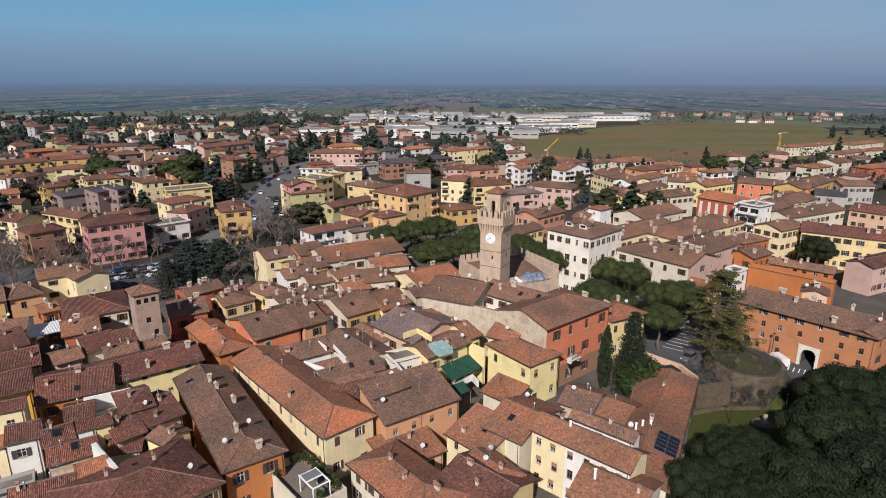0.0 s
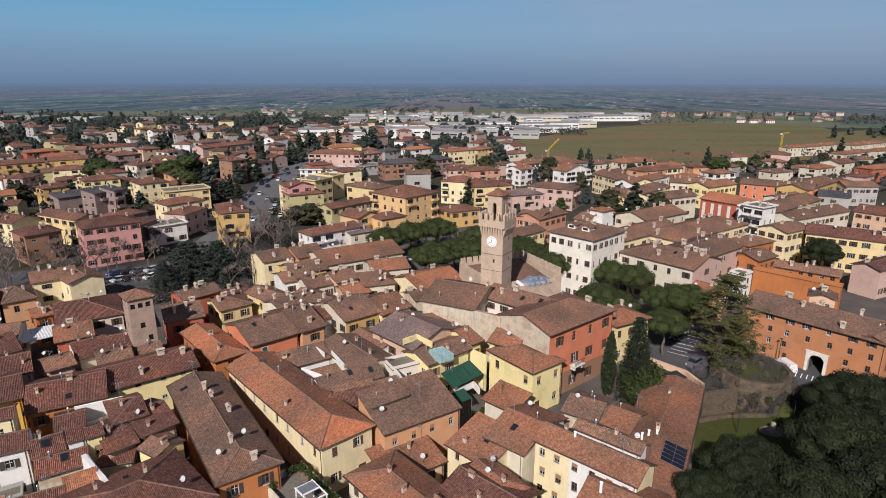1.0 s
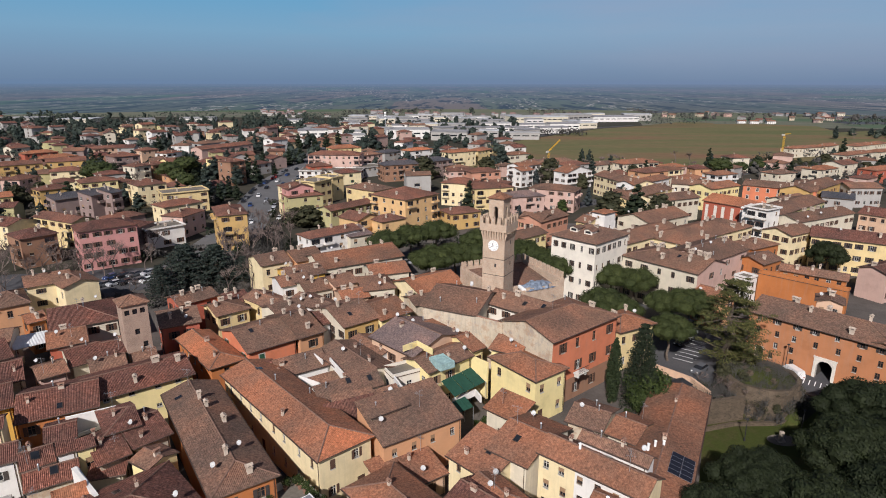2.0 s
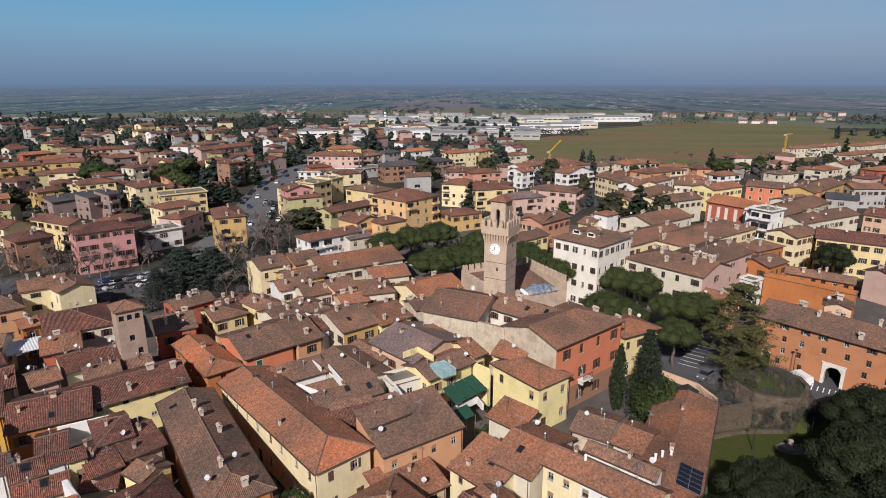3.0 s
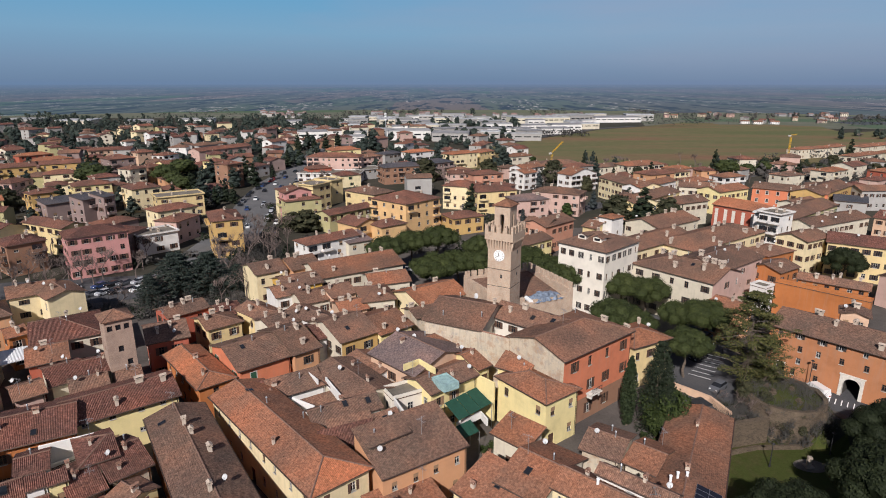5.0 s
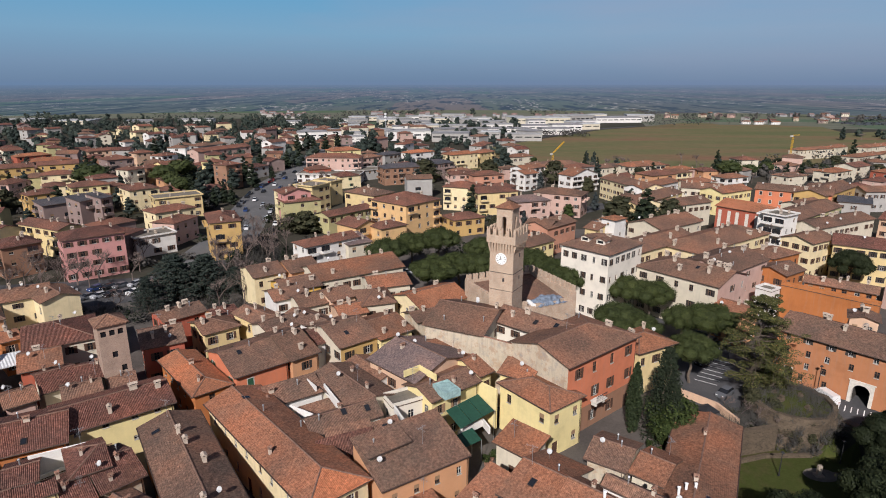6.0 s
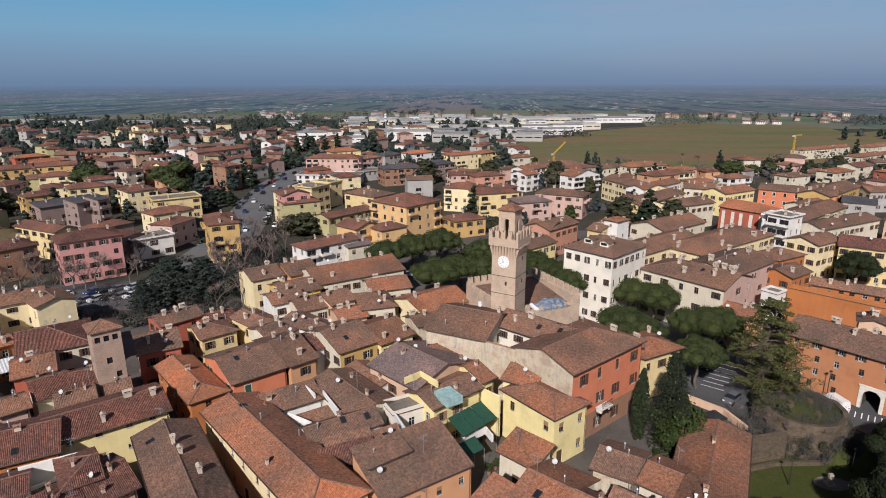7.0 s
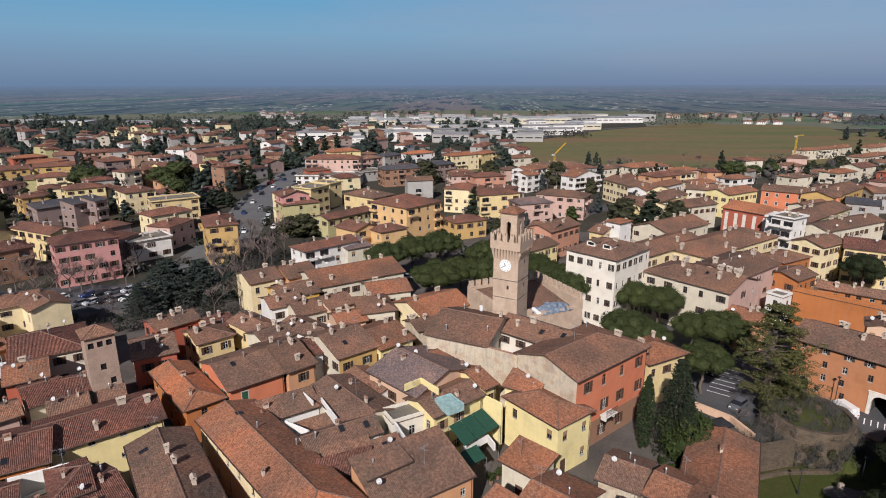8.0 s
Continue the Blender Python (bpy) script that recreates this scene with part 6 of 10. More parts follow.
house(28.3, 83.5, -40, 3.9, 7.0, 5.0, wall='pale', tile='red', rows=1, ch=1, sides='f', dishes=1, aer=1, label="low single-storey pale cream plastered house with reddish clay-tile roof")
house(22.9, 85.4, -33, 5.0, 7.0, 6.0, wall='stonewash', tile='old', rows=1, ch=2, sides='f', dishes=1, label="low single-storey bare stained plastered house with weathered brown clay-tile roof")
house(10.4, 88.2, -43, 5.7, 4.0, 5.2, wall='pale', tile='orange', kind='shed', rows=1, ch=0, dishes=0, sides='f', aer=1, label="low single-storey pale cream plastered house with orange clay-tile roof")

# gate building and the buildings beyond the square
house(75.9, 113.6, -49, 25.0, 12.0, 9.8, wall='gateorange', tile='old', ends='gh', rows=4, step=3.1, win=(0.8, 1.25), shut='dark', shut_above=0.7, lift=0.8, stack=1.4, ch=5, dishes=2, sides='flr', door=False, seed=5, arches=[(14.7, 2.7, 3.7, 0.55), (2.8, 1.7, 3.0, 0.0)], skip=0.03, label="three-storey orange plastered gate building with a weathered tile roof")
house(87.0, 107.8, 34, 20.6, 4.5, 9.8, wall='gateorange', tile='old', rows=3, step=4.2, shut='dark', ch=3, sides='f', aer=1, label="three-storey brick plastered house with weathered brown clay-tile roof")
house(80.9, 121.6, -33, 4.6, 4.5, 11.4, wall='peach', tile='old', rows=3, ridge='y', ch=1, sides='f', shut='none', win=(0.9, 1.2), step=1.9, door=False, label="narrow peach plastered house behind the gate building with a tiled gable")
house(88.1, 143.1, -45.4, 19.5, 2.0, 8.0, wall='orange', tile='red', kind='flat', rows=0, ch=0, dishes=0, door=False, over=0.1, label="windowless orange plastered terrace block with flat roof")
house(91.9, 145.3, -38, 14.0, 4.6, 9.6, wall='orange', tile='old', pitch=0.4, rows=1, step=1.9, base=6.2, lift=0.8, ch=3, dishes=0, skip=0, shut='none', win=(1.0, 0.9), door=False, label="low orange upper storey with dark windows and a tiled roof")
house(77.6, 149.8, 34, 4.0, 3.8, 7.0, wall='white', tile='old', kind='flat', rows=2, sides='fl', shut='none', ch=0, dishes=1, door=False, over=0.1, label="small white plastered house with a flat roof terrace")
house(63.4, 136.2, -54, 6.4, 7.0, 7.4, wall='apricot', tile='red', rows=2, ch=1, label="two-storey apricot plastered house with reddish clay-tile roof")
house(58.6, 150.3, -50, 20.6, 14.0, 11.6, wall='pale', tile='taupe', ends='hg', rows=3, step=3.6, ch=10, stack=1.8, sky=3, dishes=1, sides='fr', shut='dark', flank=('r', 'rose'), label="three-storey pale cream plastered house with weathered grey-brown clay-tile roof")
house(70.3, 158.9, 38, 20.2, 13.0, 11.4, wall='rose', tile='taupe', ends='gg', rows=3, step=3.6, ch=8, stack=1.8, dishes=2, sides='f', shut='brown', win=(0.9, 1.3), label="three-storey pale pink plastered house with weathered grey-brown clay-tile roof")
house(37.9, 154.3, 44, 15.3, 13.1, 17.1, wall='ivory', tile='old', ends='hh', rows=4, step=2.15, win=(0.7, 1.5), shut='dark', ch=1, sky=2, dishes=0, sides='flr', ridge='y', skip=0, dormers=[(-0.35, 0.5), (0.3, 0.5)], label="four-storey brick plastered house with reddish clay-tile roof")
house(53.6, 200.5, 40, 6.0, 5.0, 13.2, wall='white', tile='orange', ends='hh', rows=4, shut='none', win=(0.8, 1.1), ch=0, dishes=0, door=False, label="small white roof turret with orange clay-tile hip roof")
house(32.0, 208.1, -34, 8.5, 9.0, 9.5, wall='cream', tile='taupe', rows=2, ch=1, label="two-storey cream plastered house with weathered grey-brown clay-tile roof")
house(34.6, 209.6, 45, 16.3, 10.0, 9.5, wall='salmon', tile='taupe', rows=2, ch=1, label="two-storey salmon plastered house with weathered grey-brown clay-tile roof")
house(24.7, 191.4, 42, 16.1, 8.0, 7.5, wall='lemon', tile='taupe', rows=2, ch=1, label="two-storey light yellow plastered house with weathered grey-brown clay-tile roof")
house(49.4, 201.4, -48, 4.8, 9.0, 10.0, wall='yellow', tile='taupe', rows=2, ch=1, label="two-storey yellow plastered house with weathered grey-brown clay-tile roof")
house(53.5, 205.7, 27, 9.6, 6.0, 11.0, wall='white', tile='orange', rows=2, ch=1, label="two-storey white plastered house with orange clay-tile roof")
house(61.5, 185.7, 38, 29.1, 11.0, 9.5, wall='cream', tile='taupe', rows=2, stack=1.7, ch=5, dishes=1, label="two-storey cream plastered house with weathered grey-brown clay-tile roof")
house(81.9, 190.6, 36, 40.3, 14.0, 9.2, wall='cream', tile='taupe', ends='hh', rows=2, stack=1.7, ch=7, dishes=2, label="two-storey cream plastered house with weathered grey-brown clay-tile roof")
house(74.2, 211.0, 36, 22.9, 13.0, 9.5, wall='pale', tile='taupe', rows=2, stack=1.6, ch=3, dishes=2, label="two-storey pale cream plastered house with weathered grey-brown clay-tile roof")
house(108.4, 223.9, -54, 16.4, 13.0, 12.0, wall='red', tile='orange', ends='gh', rows=1, step=2.7, win=(1.25, 7.2), shut='none', style='panel', ch=0, dishes=0, skip=0, lift=0.75, label="tall dark red hall with long white blinds and reddish tiles")
house(109.9, 205.4, -57, 7.0, 8.0, 13.5, wall='white', tile='taupe', kind='flat', rows=4, balconies=4, ch=2, dishes=0, shut='none', label="four-storey white plastered house with flat roof")
house(110.1, 208.8, 43, 7.8, 8.0, 12.5, wall='white', tile='taupe', kind='flat', rows=4, ch=1, shut='none', label="four-storey white plastered house with flat roof")
house(130.6, 228.6, 39, 43.9, 12.0, 9.6, wall='olive', tile='taupe', rows=2, stack=1.5, ch=3, shut='green', label="two-storey olive plastered house with weathered grey-brown clay-tile roof")
house(106.7, 183.9, 31, 12.2, 9.2, 11.0, wall='cream', tile='taupe', rows=3, ends='gg', sides='flr', ch=1, label="three-storey cream plastered house with weathered grey-brown clay-tile roof")
house(91.0, 173.6, 30, 12.1, 8.0, 9.5, wall='orange', tile='taupe', ends='hh', rows=2, stack=1.5, ch=2, label="two-storey orange plastered house with weathered grey-brown clay-tile roof")
house(85.5, 159.8, 34, 9.0, 8.0, 9.0, wall='orange', tile='taupe', rows=2, ch=1, label="two-storey orange plastered house with weathered grey-brown clay-tile roof")
house(85.1, 169.9, 27, 7.2, 7.0, 8.0, wall='peach', tile='taupe', rows=2, ch=1, label="two-storey peach plastered house with weathered grey-brown clay-tile roof")
house(123.3, 177.5, -33, 22.0, 12.0, 10.6, wall='yellow', tile='brown', rows=3, step=2.4, stack=1.5, ch=4, dishes=2, shut='dark', label="three-storey yellow plastered house with weathered grey-brown clay-tile roof")
house(158.1, 211.8, -51, 14.5, 12.0, 10.0, wall='peach', tile='brown', rows=3, ch=3, dishes=2, label="three-storey peach plastered house with dark brown clay-tile roof")
house(131.0, 211.0, 28, 32.0, 10.0, 10.0, wall='pale', tile='taupe', rows=2, stack=1.6, ch=3, dishes=3, label="two-storey pale cream plastered house with weathered grey-brown clay-tile roof")
house(122.6, 157.6, 27, 24.8, 7.0, 8.0, wall='rose', tile='brown', rows=2, ch=3, sides='f', label="two-storey pale pink plastered house with dark brown clay-tile roof")
house(135.7, 166.9, -63, 12.8, 11.0, 11.0, wall='orange', tile='brown', rows=3, ch=1, label="three-storey orange plastered house with dark brown clay-tile roof")
house(150.3, 268.1, -36, 28.4, 12.0, 10.5, wall='coral', tile='taupe', rows=3, ch=6, dishes=2, shut='none', style='surround', step=3.7, win=(1.0, 1.5), skip=0.05, label="three-storey coral red plastered house with weathered grey-brown clay-tile roof")
house(165.2, 270.3, 41, 38.5, 12.0, 10.5, wall='ochre', tile='taupe', rows=2, ch=3, label="two-storey ochre plastered house with weathered grey-brown clay-tile roof")
house(191.6, 277.6, 1, 14.8, 11.0, 9.0, wall='grey', tile='taupe', rows=2, ch=1, label="two-storey grey plastered house with weathered grey-brown clay-tile roof")
house(167.4, 254.5, -31, 11.2, 11.0, 8.5, wall='grey', tile='slate', rows=2, ch=1, label="two-storey grey plastered house with dark slate-grey roof")
house(143.7, 250.4, 32, 16.2, 8.0, 8.5, wall='pale', tile='taupe', rows=2, ch=2, label="two-storey pale cream plastered house with weathered grey-brown clay-tile roof")
house(122.6, 272.3, 31, 20.3, 11.0, 10.0, wall='lemon', tile='red', rows=2, ch=3, label="two-storey light yellow plastered house with reddish clay-tile roof")
house(114.6, 279.5, -21, 16.1, 11.0, 10.0, wall='pale', tile='taupe', rows=2, ch=4, label="two-storey pale cream plastered house with weathered grey-brown clay-tile roof")
house(86.7, 290.5, -72, 34.1, 12.0, 10.0, wall='cream', tile='taupe', rows=3, ch=4, label="three-storey cream plastered house with weathered grey-brown clay-tile roof")
house(76.8, 249.1, -73, 15.3, 11.0, 9.5, wall='cream', tile='taupe', rows=2, ch=2, label="two-storey cream plastered house with weathered grey-brown clay-tile roof")
house(83.7, 257.7, 44, 39.0, 11.0, 9.5, wall='yellow', tile='taupe', rows=2, ch=3, label="two-storey yellow plastered house with weathered grey-brown clay-tile roof")
house(94.9, 286.8, 42, 32.5, 9.0, 10.0, wall='white', tile='red', rows=2, ch=2, label="two-storey white plastered house with reddish clay-tile roof")
house(94.2, 247.2, 27, 19.0, 11.0, 9.5, wall='pale', tile='taupe', rows=2, ch=3, dishes=2, label="two-storey pale cream plastered house with weathered grey-brown clay-tile roof")

# suburb in front of the ring road and beyond
house(-105.7, 182.4, 40, 15.8, 11.0, 12.5, wall='pink', tile='brown', rows=4, shut='brown', ch=2, dishes=0, ends='hh', near=False, step=2.9, win=(1.2, 1.5), balconies=0, skip=0.05, label="four-storey pink plastered house with dark brown clay-tile roof")
house(-129.1, 182.9, 53, 10.1, 11.0, 9.5, wall='brownbrick', tile='brown', rows=3, shut='none', ch=2, dishes=0, ends='hh', near=False, step=3.6, win=(1.25, 1.65), balconies=9, skip=0.12, label="three-storey brick-brown plastered house with dark brown clay-tile roof")
house(-150.9, 203.2, 70, 10.3, 13.0, 8.5, wall='cream', tile='brown', ends='gg', ridge='y', rows=3, shut='none', ch=2, dishes=0, near=False, step=3.6, win=(1.25, 1.65), balconies=9, skip=0.12, label="three-storey cream plastered house with dark brown clay-tile roof")
house(-133.3, 205.6, 64, 8.0, 21.7, 9.5, wall='yellow', tile='russet', ends='gg', ridge='y', rows=3, shut='brown', ch=2, dishes=0, near=False, step=3.6, win=(1.25, 1.65), balconies=9, skip=0.12, label="three-storey yellow plastered house with dark russet clay-tile roof")
house(-197.1, 257.2, 44, 12.6, 10.0, 7.0, wall='lemon', tile='orange', ends='gg', rows=2, shut='brown', ch=2, dishes=0, near=False, step=3.6, win=(1.25, 1.65), balconies=0, skip=0.2, label="two-storey light yellow plastered house with orange clay-tile roof")
house(-176.7, 264.6, 51, 10.6, 9.0, 9.5, wall='ochre', tile='russet', rows=3, shut='none', ch=2, dishes=0, ends='hh', near=False, step=3.6, win=(1.25, 1.65), balconies=9, skip=0.12, label="three-storey ochre plastered house with dark russet clay-tile roof")
house(-139.3, 234.7, 65, 7.4, 8.0, 12.5, wall='mauve', tile='slate', kind='shed', pitch=0.15, rows=4, shut='none', ch=2, dishes=0, ends='hh', near=False, step=3.6, win=(1.25, 1.65), balconies=9, skip=0.12, label="four-storey mauve-brown plastered house with dark slate-grey roof")
house(-133.4, 235.8, 67, 4.7, 8.0, 13.2, wall='mauve', tile='slate', kind='shed', pitch=0.15, rows=4, shut='brown', ch=2, dishes=0, ends='hh', near=False, step=3.6, win=(1.25, 1.65), balconies=9, skip=0.12, label="four-storey mauve-brown plastered house with dark slate-grey roof")
house(-157.3, 245.2, 55, 11.6, 8.0, 9.0, wall='mauve', tile='slate', kind='shed', pitch=0.15, rows=3, shut='none', ch=2, dishes=0, ends='hh', near=False, step=3.6, win=(1.25, 1.65), balconies=9, skip=0.12, label="three-storey mauve-brown plastered house with dark slate-grey roof")
house(-166.3, 283.9, 39, 15.5, 11.0, 10.0, wall='lemon', tile='russet', rows=3, shut='brown', ch=2, dishes=0, ends='hh', near=False, step=3.6, win=(1.25, 1.65), balconies=9, skip=0.12, label="three-storey light yellow plastered house with dark russet clay-tile roof")
house(-137.4, 273.4, 46, 12.5, 13.0, 10.5, wall='cream', tile='russet', rows=3, shut='none', ch=2, dishes=0, ends='hh', near=False, step=3.6, win=(1.25, 1.65), balconies=9, skip=0.12, label="three-storey cream plastered house with dark russet clay-tile roof")
house(-160.8, 294.7, 58, 7.5, 10.0, 8.0, wall='yellow', tile='russet', rows=2, shut='brown', ch=2, dishes=0, ends='hh', near=False, step=3.6, win=(1.25, 1.65), balconies=0, skip=0.2, label="two-storey yellow plastered house with dark russet clay-tile roof")
house(-115.7, 261.5, 36, 18.4, 11.0, 9.0, wall='yellow', tile='slate', kind='flat', rows=3, shut='brown', ch=2, dishes=0, ends='hh', near=False, step=3.6, win=(1.25, 1.65), balconies=0, skip=0.2, label="three-storey yellow plastered house with flat roof")
house(-108.5, 239.2, 51, 15.8, 10.0, 8.0, wall='cream', tile='russet', rows=2, shut='none', ch=2, dishes=0, ends='hh', near=False, step=3.6, win=(1.25, 1.65), balconies=0, skip=0.2, label="two-storey cream plastered house with dark russet clay-tile roof")
house(-98.1, 220.7, 76, 12.8, 9.0, 8.0, wall='rose', tile='russet', rows=2, shut='none', ch=2, dishes=0, ends='hh', near=False, step=3.6, win=(1.25, 1.65), balconies=0, skip=0.2, label="two-storey pale pink plastered house with dark russet clay-tile roof")
house(-99.5, 205.2, 45, 12.6, 9.0, 6.5, wall='white', tile='russet', kind='flat', ends='gg', rows=2, shut='brown', ch=2, dishes=0, near=False, step=3.6, win=(1.25, 1.65), balconies=0, skip=0.2, label="two-storey white plastered house with flat roof")
house(-107.5, 200.1, 80, 12.9, 9.0, 8.0, wall='mauve', tile='brown', rows=2, shut='brown', ch=2, dishes=0, ends='hh', near=False, step=3.6, win=(1.25, 1.65), balconies=0, skip=0.2, label="two-storey mauve-brown plastered house with dark brown clay-tile roof")
house(-74.7, 204.5, 27, 9.2, 16.6, 12.5, wall='ochre', tile='russet', rows=4, ridge='y', shut='brown', ch=2, dishes=0, ends='hh', near=False, step=3.6, win=(1.25, 1.65), balconies=9, skip=0.12, label="four-storey ochre plastered house with dark russet clay-tile roof")
house(-242.7, 336.5, 42, 24.4, 11.0, 10.5, wall='ochre', tile='russet', ends='gg', step=4.5, rows=3, shut='brown', ch=2, dishes=0, near=False, balconies=9, skip=0.12, label="three-storey ochre plastered house with dark russet clay-tile roof")
house(-224.5, 353.7, 31, 19.8, 11.0, 10.5, wall='ochre', tile='russet', ends='gg', step=4.5, rows=3, shut='none', ch=2, dishes=0, near=False, balconies=9, skip=0.12, label="three-storey ochre plastered house with dark russet clay-tile roof")
house(-206.0, 324.7, 31, 16.1, 11.0, 9.0, wall='cream', tile='russet', rows=3, shut='brown', ch=2, dishes=0, ends='hh', near=False, step=3.6, win=(1.25, 1.65), balconies=9, skip=0.12, label="three-storey cream plastered house with dark russet clay-tile roof")
house(-211.8, 296.1, 86, 13.9, 10.0, 9.0, wall='rose', tile='russet', rows=3, shut='none', ch=2, dishes=0, ends='hh', near=False, step=3.6, win=(1.25, 1.65), balconies=9, skip=0.12, label="three-storey pale pink plastered house with dark russet clay-tile roof")
house(-225.4, 302.8, 67, 11.1, 10.0, 7.0, wall='white', tile='russet', rows=2, shut='none', ch=2, dishes=0, ends='hh', near=False, step=3.6, win=(1.25, 1.65), balconies=0, skip=0.2, label="two-storey white plastered house with dark russet clay-tile roof")
house(-188.4, 349.6, 49, 14.1, 13.0, 14.0, wall='mauve', tile='russet', step=4, rows=4, shut='none', ch=2, dishes=0, ends='hh', near=False, balconies=9, skip=0.12, label="four-storey mauve-brown plastered house with dark russet clay-tile roof")
house(-233.5, 408.8, 45, 14.8, 10.0, 12.0, wall='peach', tile='russet', rows=4, shut='brown', ch=2, dishes=0, ends='hh', near=False, step=3.6, win=(1.25, 1.65), balconies=9, skip=0.12, label="four-storey peach plastered house with dark russet clay-tile roof")
house(-169.9, 328.5, 63, 9.6, 10.0, 11.0, wall='pale', tile='russet', rows=3, shut='none', ch=2, dishes=0, ends='hh', near=False, step=3.6, win=(1.25, 1.65), balconies=9, skip=0.12, label="three-storey pale cream plastered house with dark russet clay-tile roof")
house(-167.2, 343.3, 63, 10.3, 10.0, 10.0, wall='brownbrick', tile='russet', rows=3, shut='none', ch=2, dishes=0, ends='hh', near=False, step=3.6, win=(1.25, 1.65), balconies=9, skip=0.12, label="three-storey brick-brown plastered house with dark russet clay-tile roof")
house(-157.4, 350.7, 52, 15.8, 10.0, 11.0, wall='lemon', tile='russet', ends='gh', rows=3, shut='none', ch=2, dishes=0, near=False, step=3.6, win=(1.25, 1.65), balconies=9, skip=0.12, label="three-storey light yellow plastered house with dark russet clay-tile roof")
house(-132.7, 348.5, 66, 8.0, 10.0, 12.5, wall='lemon', tile='russet', rows=4, shut='brown', ch=2, dishes=0, ends='hh', near=False, step=3.6, win=(1.25, 1.65), balconies=9, skip=0.12, label="four-storey light yellow plastered house with dark russet clay-tile roof")
house(-119.3, 333.5, 61, 10.5, 10.0, 13.0, wall='brownbrick', tile='russet', rows=4, shut='none', ch=2, dishes=0, ends='hh', near=False, step=3.6, win=(1.25, 1.65), balconies=9, skip=0.12, label="four-storey brick-brown plastered house with dark russet clay-tile roof")
house(-276.7, 406.8, 54, 20.4, 10.0, 9.0, wall='red', tile='orange', rows=3, shut='none', ch=2, dishes=0, ends='hh', near=False, step=3.6, win=(1.25, 1.65), balconies=9, skip=0.12, label="three-storey dark red plastered house with orange clay-tile roof")
house(-250.0, 383.4, 54, 21.7, 10.0, 9.0, wall='rose', tile='orange', rows=3, shut='brown', ch=2, dishes=0, ends='hh', near=False, step=3.6, win=(1.25, 1.65), balconies=9, skip=0.12, label="three-storey pale pink plastered house with orange clay-tile roof")
house(-170.3, 458.7, 60, 48.0, 12.0, 8.0, wall='rose', tile='russet', ends='gg', step=6, rows=2, shut='brown', ch=2, dishes=0, near=False, balconies=0, skip=0.2, label="two-storey pale pink plastered house with dark russet clay-tile roof")
house(-208.0, 416.5, 55, 12.5, 10.0, 10.0, wall='peach', tile='russet', rows=3, shut='none', ch=2, dishes=0, ends='hh', near=False, step=3.6, win=(1.25, 1.65), balconies=9, skip=0.12, label="three-storey peach plastered house with dark russet clay-tile roof")
house(-189.2, 408.9, 71, 13.6, 10.0, 9.0, wall='white', tile='russet', rows=3, shut='brown', ch=2, dishes=0, ends='hh', near=False, step=3.6, win=(1.25, 1.65), balconies=9, skip=0.12, label="three-storey white plastered house with dark russet clay-tile roof")
house(-67.9, 371.4, -4, 31.8, 13.0, 12.5, wall='rose', tile='russet', rows=4, shut='none', ch=2, dishes=0, ends='hh', near=False, step=3.6, win=(1.25, 1.65), balconies=9, skip=0.12, label="four-storey pale pink plastered house with dark russet clay-tile roof")
house(-69.5, 409.3, 32, 20.3, 12.0, 12.5, wall='lemon', tile='orange', rows=4, shut='none', ch=2, dishes=0, ends='hh', near=False, step=3.6, win=(1.25, 1.65), balconies=9, skip=0.12, label="four-storey light yellow plastered house with orange clay-tile roof")
house(-51.7, 396.0, 47, 16.9, 10.0, 9.5, wall='rose', tile='old', rows=3, shut='brown', ch=2, dishes=0, ends='hh', near=False, step=3.6, win=(1.25, 1.65), balconies=9, skip=0.12, label="three-storey pale pink plastered house with weathered brown clay-tile roof")
house(-41.2, 426.0, 53, 17.1, 10.0, 8.0, wall='grey', tile='slate', rows=2, shut='brown', ch=2, dishes=0, ends='hh', near=False, step=3.6, win=(1.25, 1.65), balconies=0, skip=0.2, label="two-storey grey plastered house with dark slate-grey roof")
house(-20.4, 424.4, 42, 21.3, 10.0, 9.5, wall='white', tile='orange', rows=3, shut='none', ch=2, dishes=0, ends='hh', near=False, step=3.6, win=(1.25, 1.65), balconies=9, skip=0.12, label="three-storey white plastered house with orange clay-tile roof")
house(-26.3, 350.7, 24, 24.3, 12.0, 9.5, wall='brownbrick', tile='slate', rows=3, shut='brown', ch=2, dishes=0, ends='hh', near=False, step=3.6, win=(1.25, 1.65), balconies=9, skip=0.12, label="three-storey brick-brown plastered house with dark slate-grey roof")
house(-7.5, 367.1, 41, 20.3, 12.0, 9.5, wall='mauve', tile='slate', rows=3, shut='brown', ch=2, dishes=0, ends='hh', near=False, step=3.6, win=(1.25, 1.65), balconies=9, skip=0.12, label="three-storey mauve-brown plastered house with dark slate-grey roof")
house(-76.6, 360.8, 34, 13.1, 10.0, 7.0, wall='red', tile='russet', rows=2, shut='none', ch=2, dishes=0, ends='hh', near=False, step=3.6, win=(1.25, 1.65), balconies=0, skip=0.2, label="two-storey dark red plastered house with dark russet clay-tile roof")
house(-67.3, 354.5, -3, 36.0, 15.0, 5.0, wall='white', tile='russet', kind='flat', ends='gg', ch=0, rows=2, shut='brown', dishes=0, near=False, step=3.6, win=(1.25, 1.65), balconies=0, skip=0.2, label="two-storey white plastered house with flat roof")
house(-48.3, 367.1, 38, 15.9, 13.0, 5.5, wall='grey', tile='old', kind='flat', ends='gg', ch=0, rows=2, shut='none', dishes=0, near=False, step=3.6, win=(1.25, 1.65), balconies=0, skip=0.2, label="two-storey grey plastered house with flat roof")
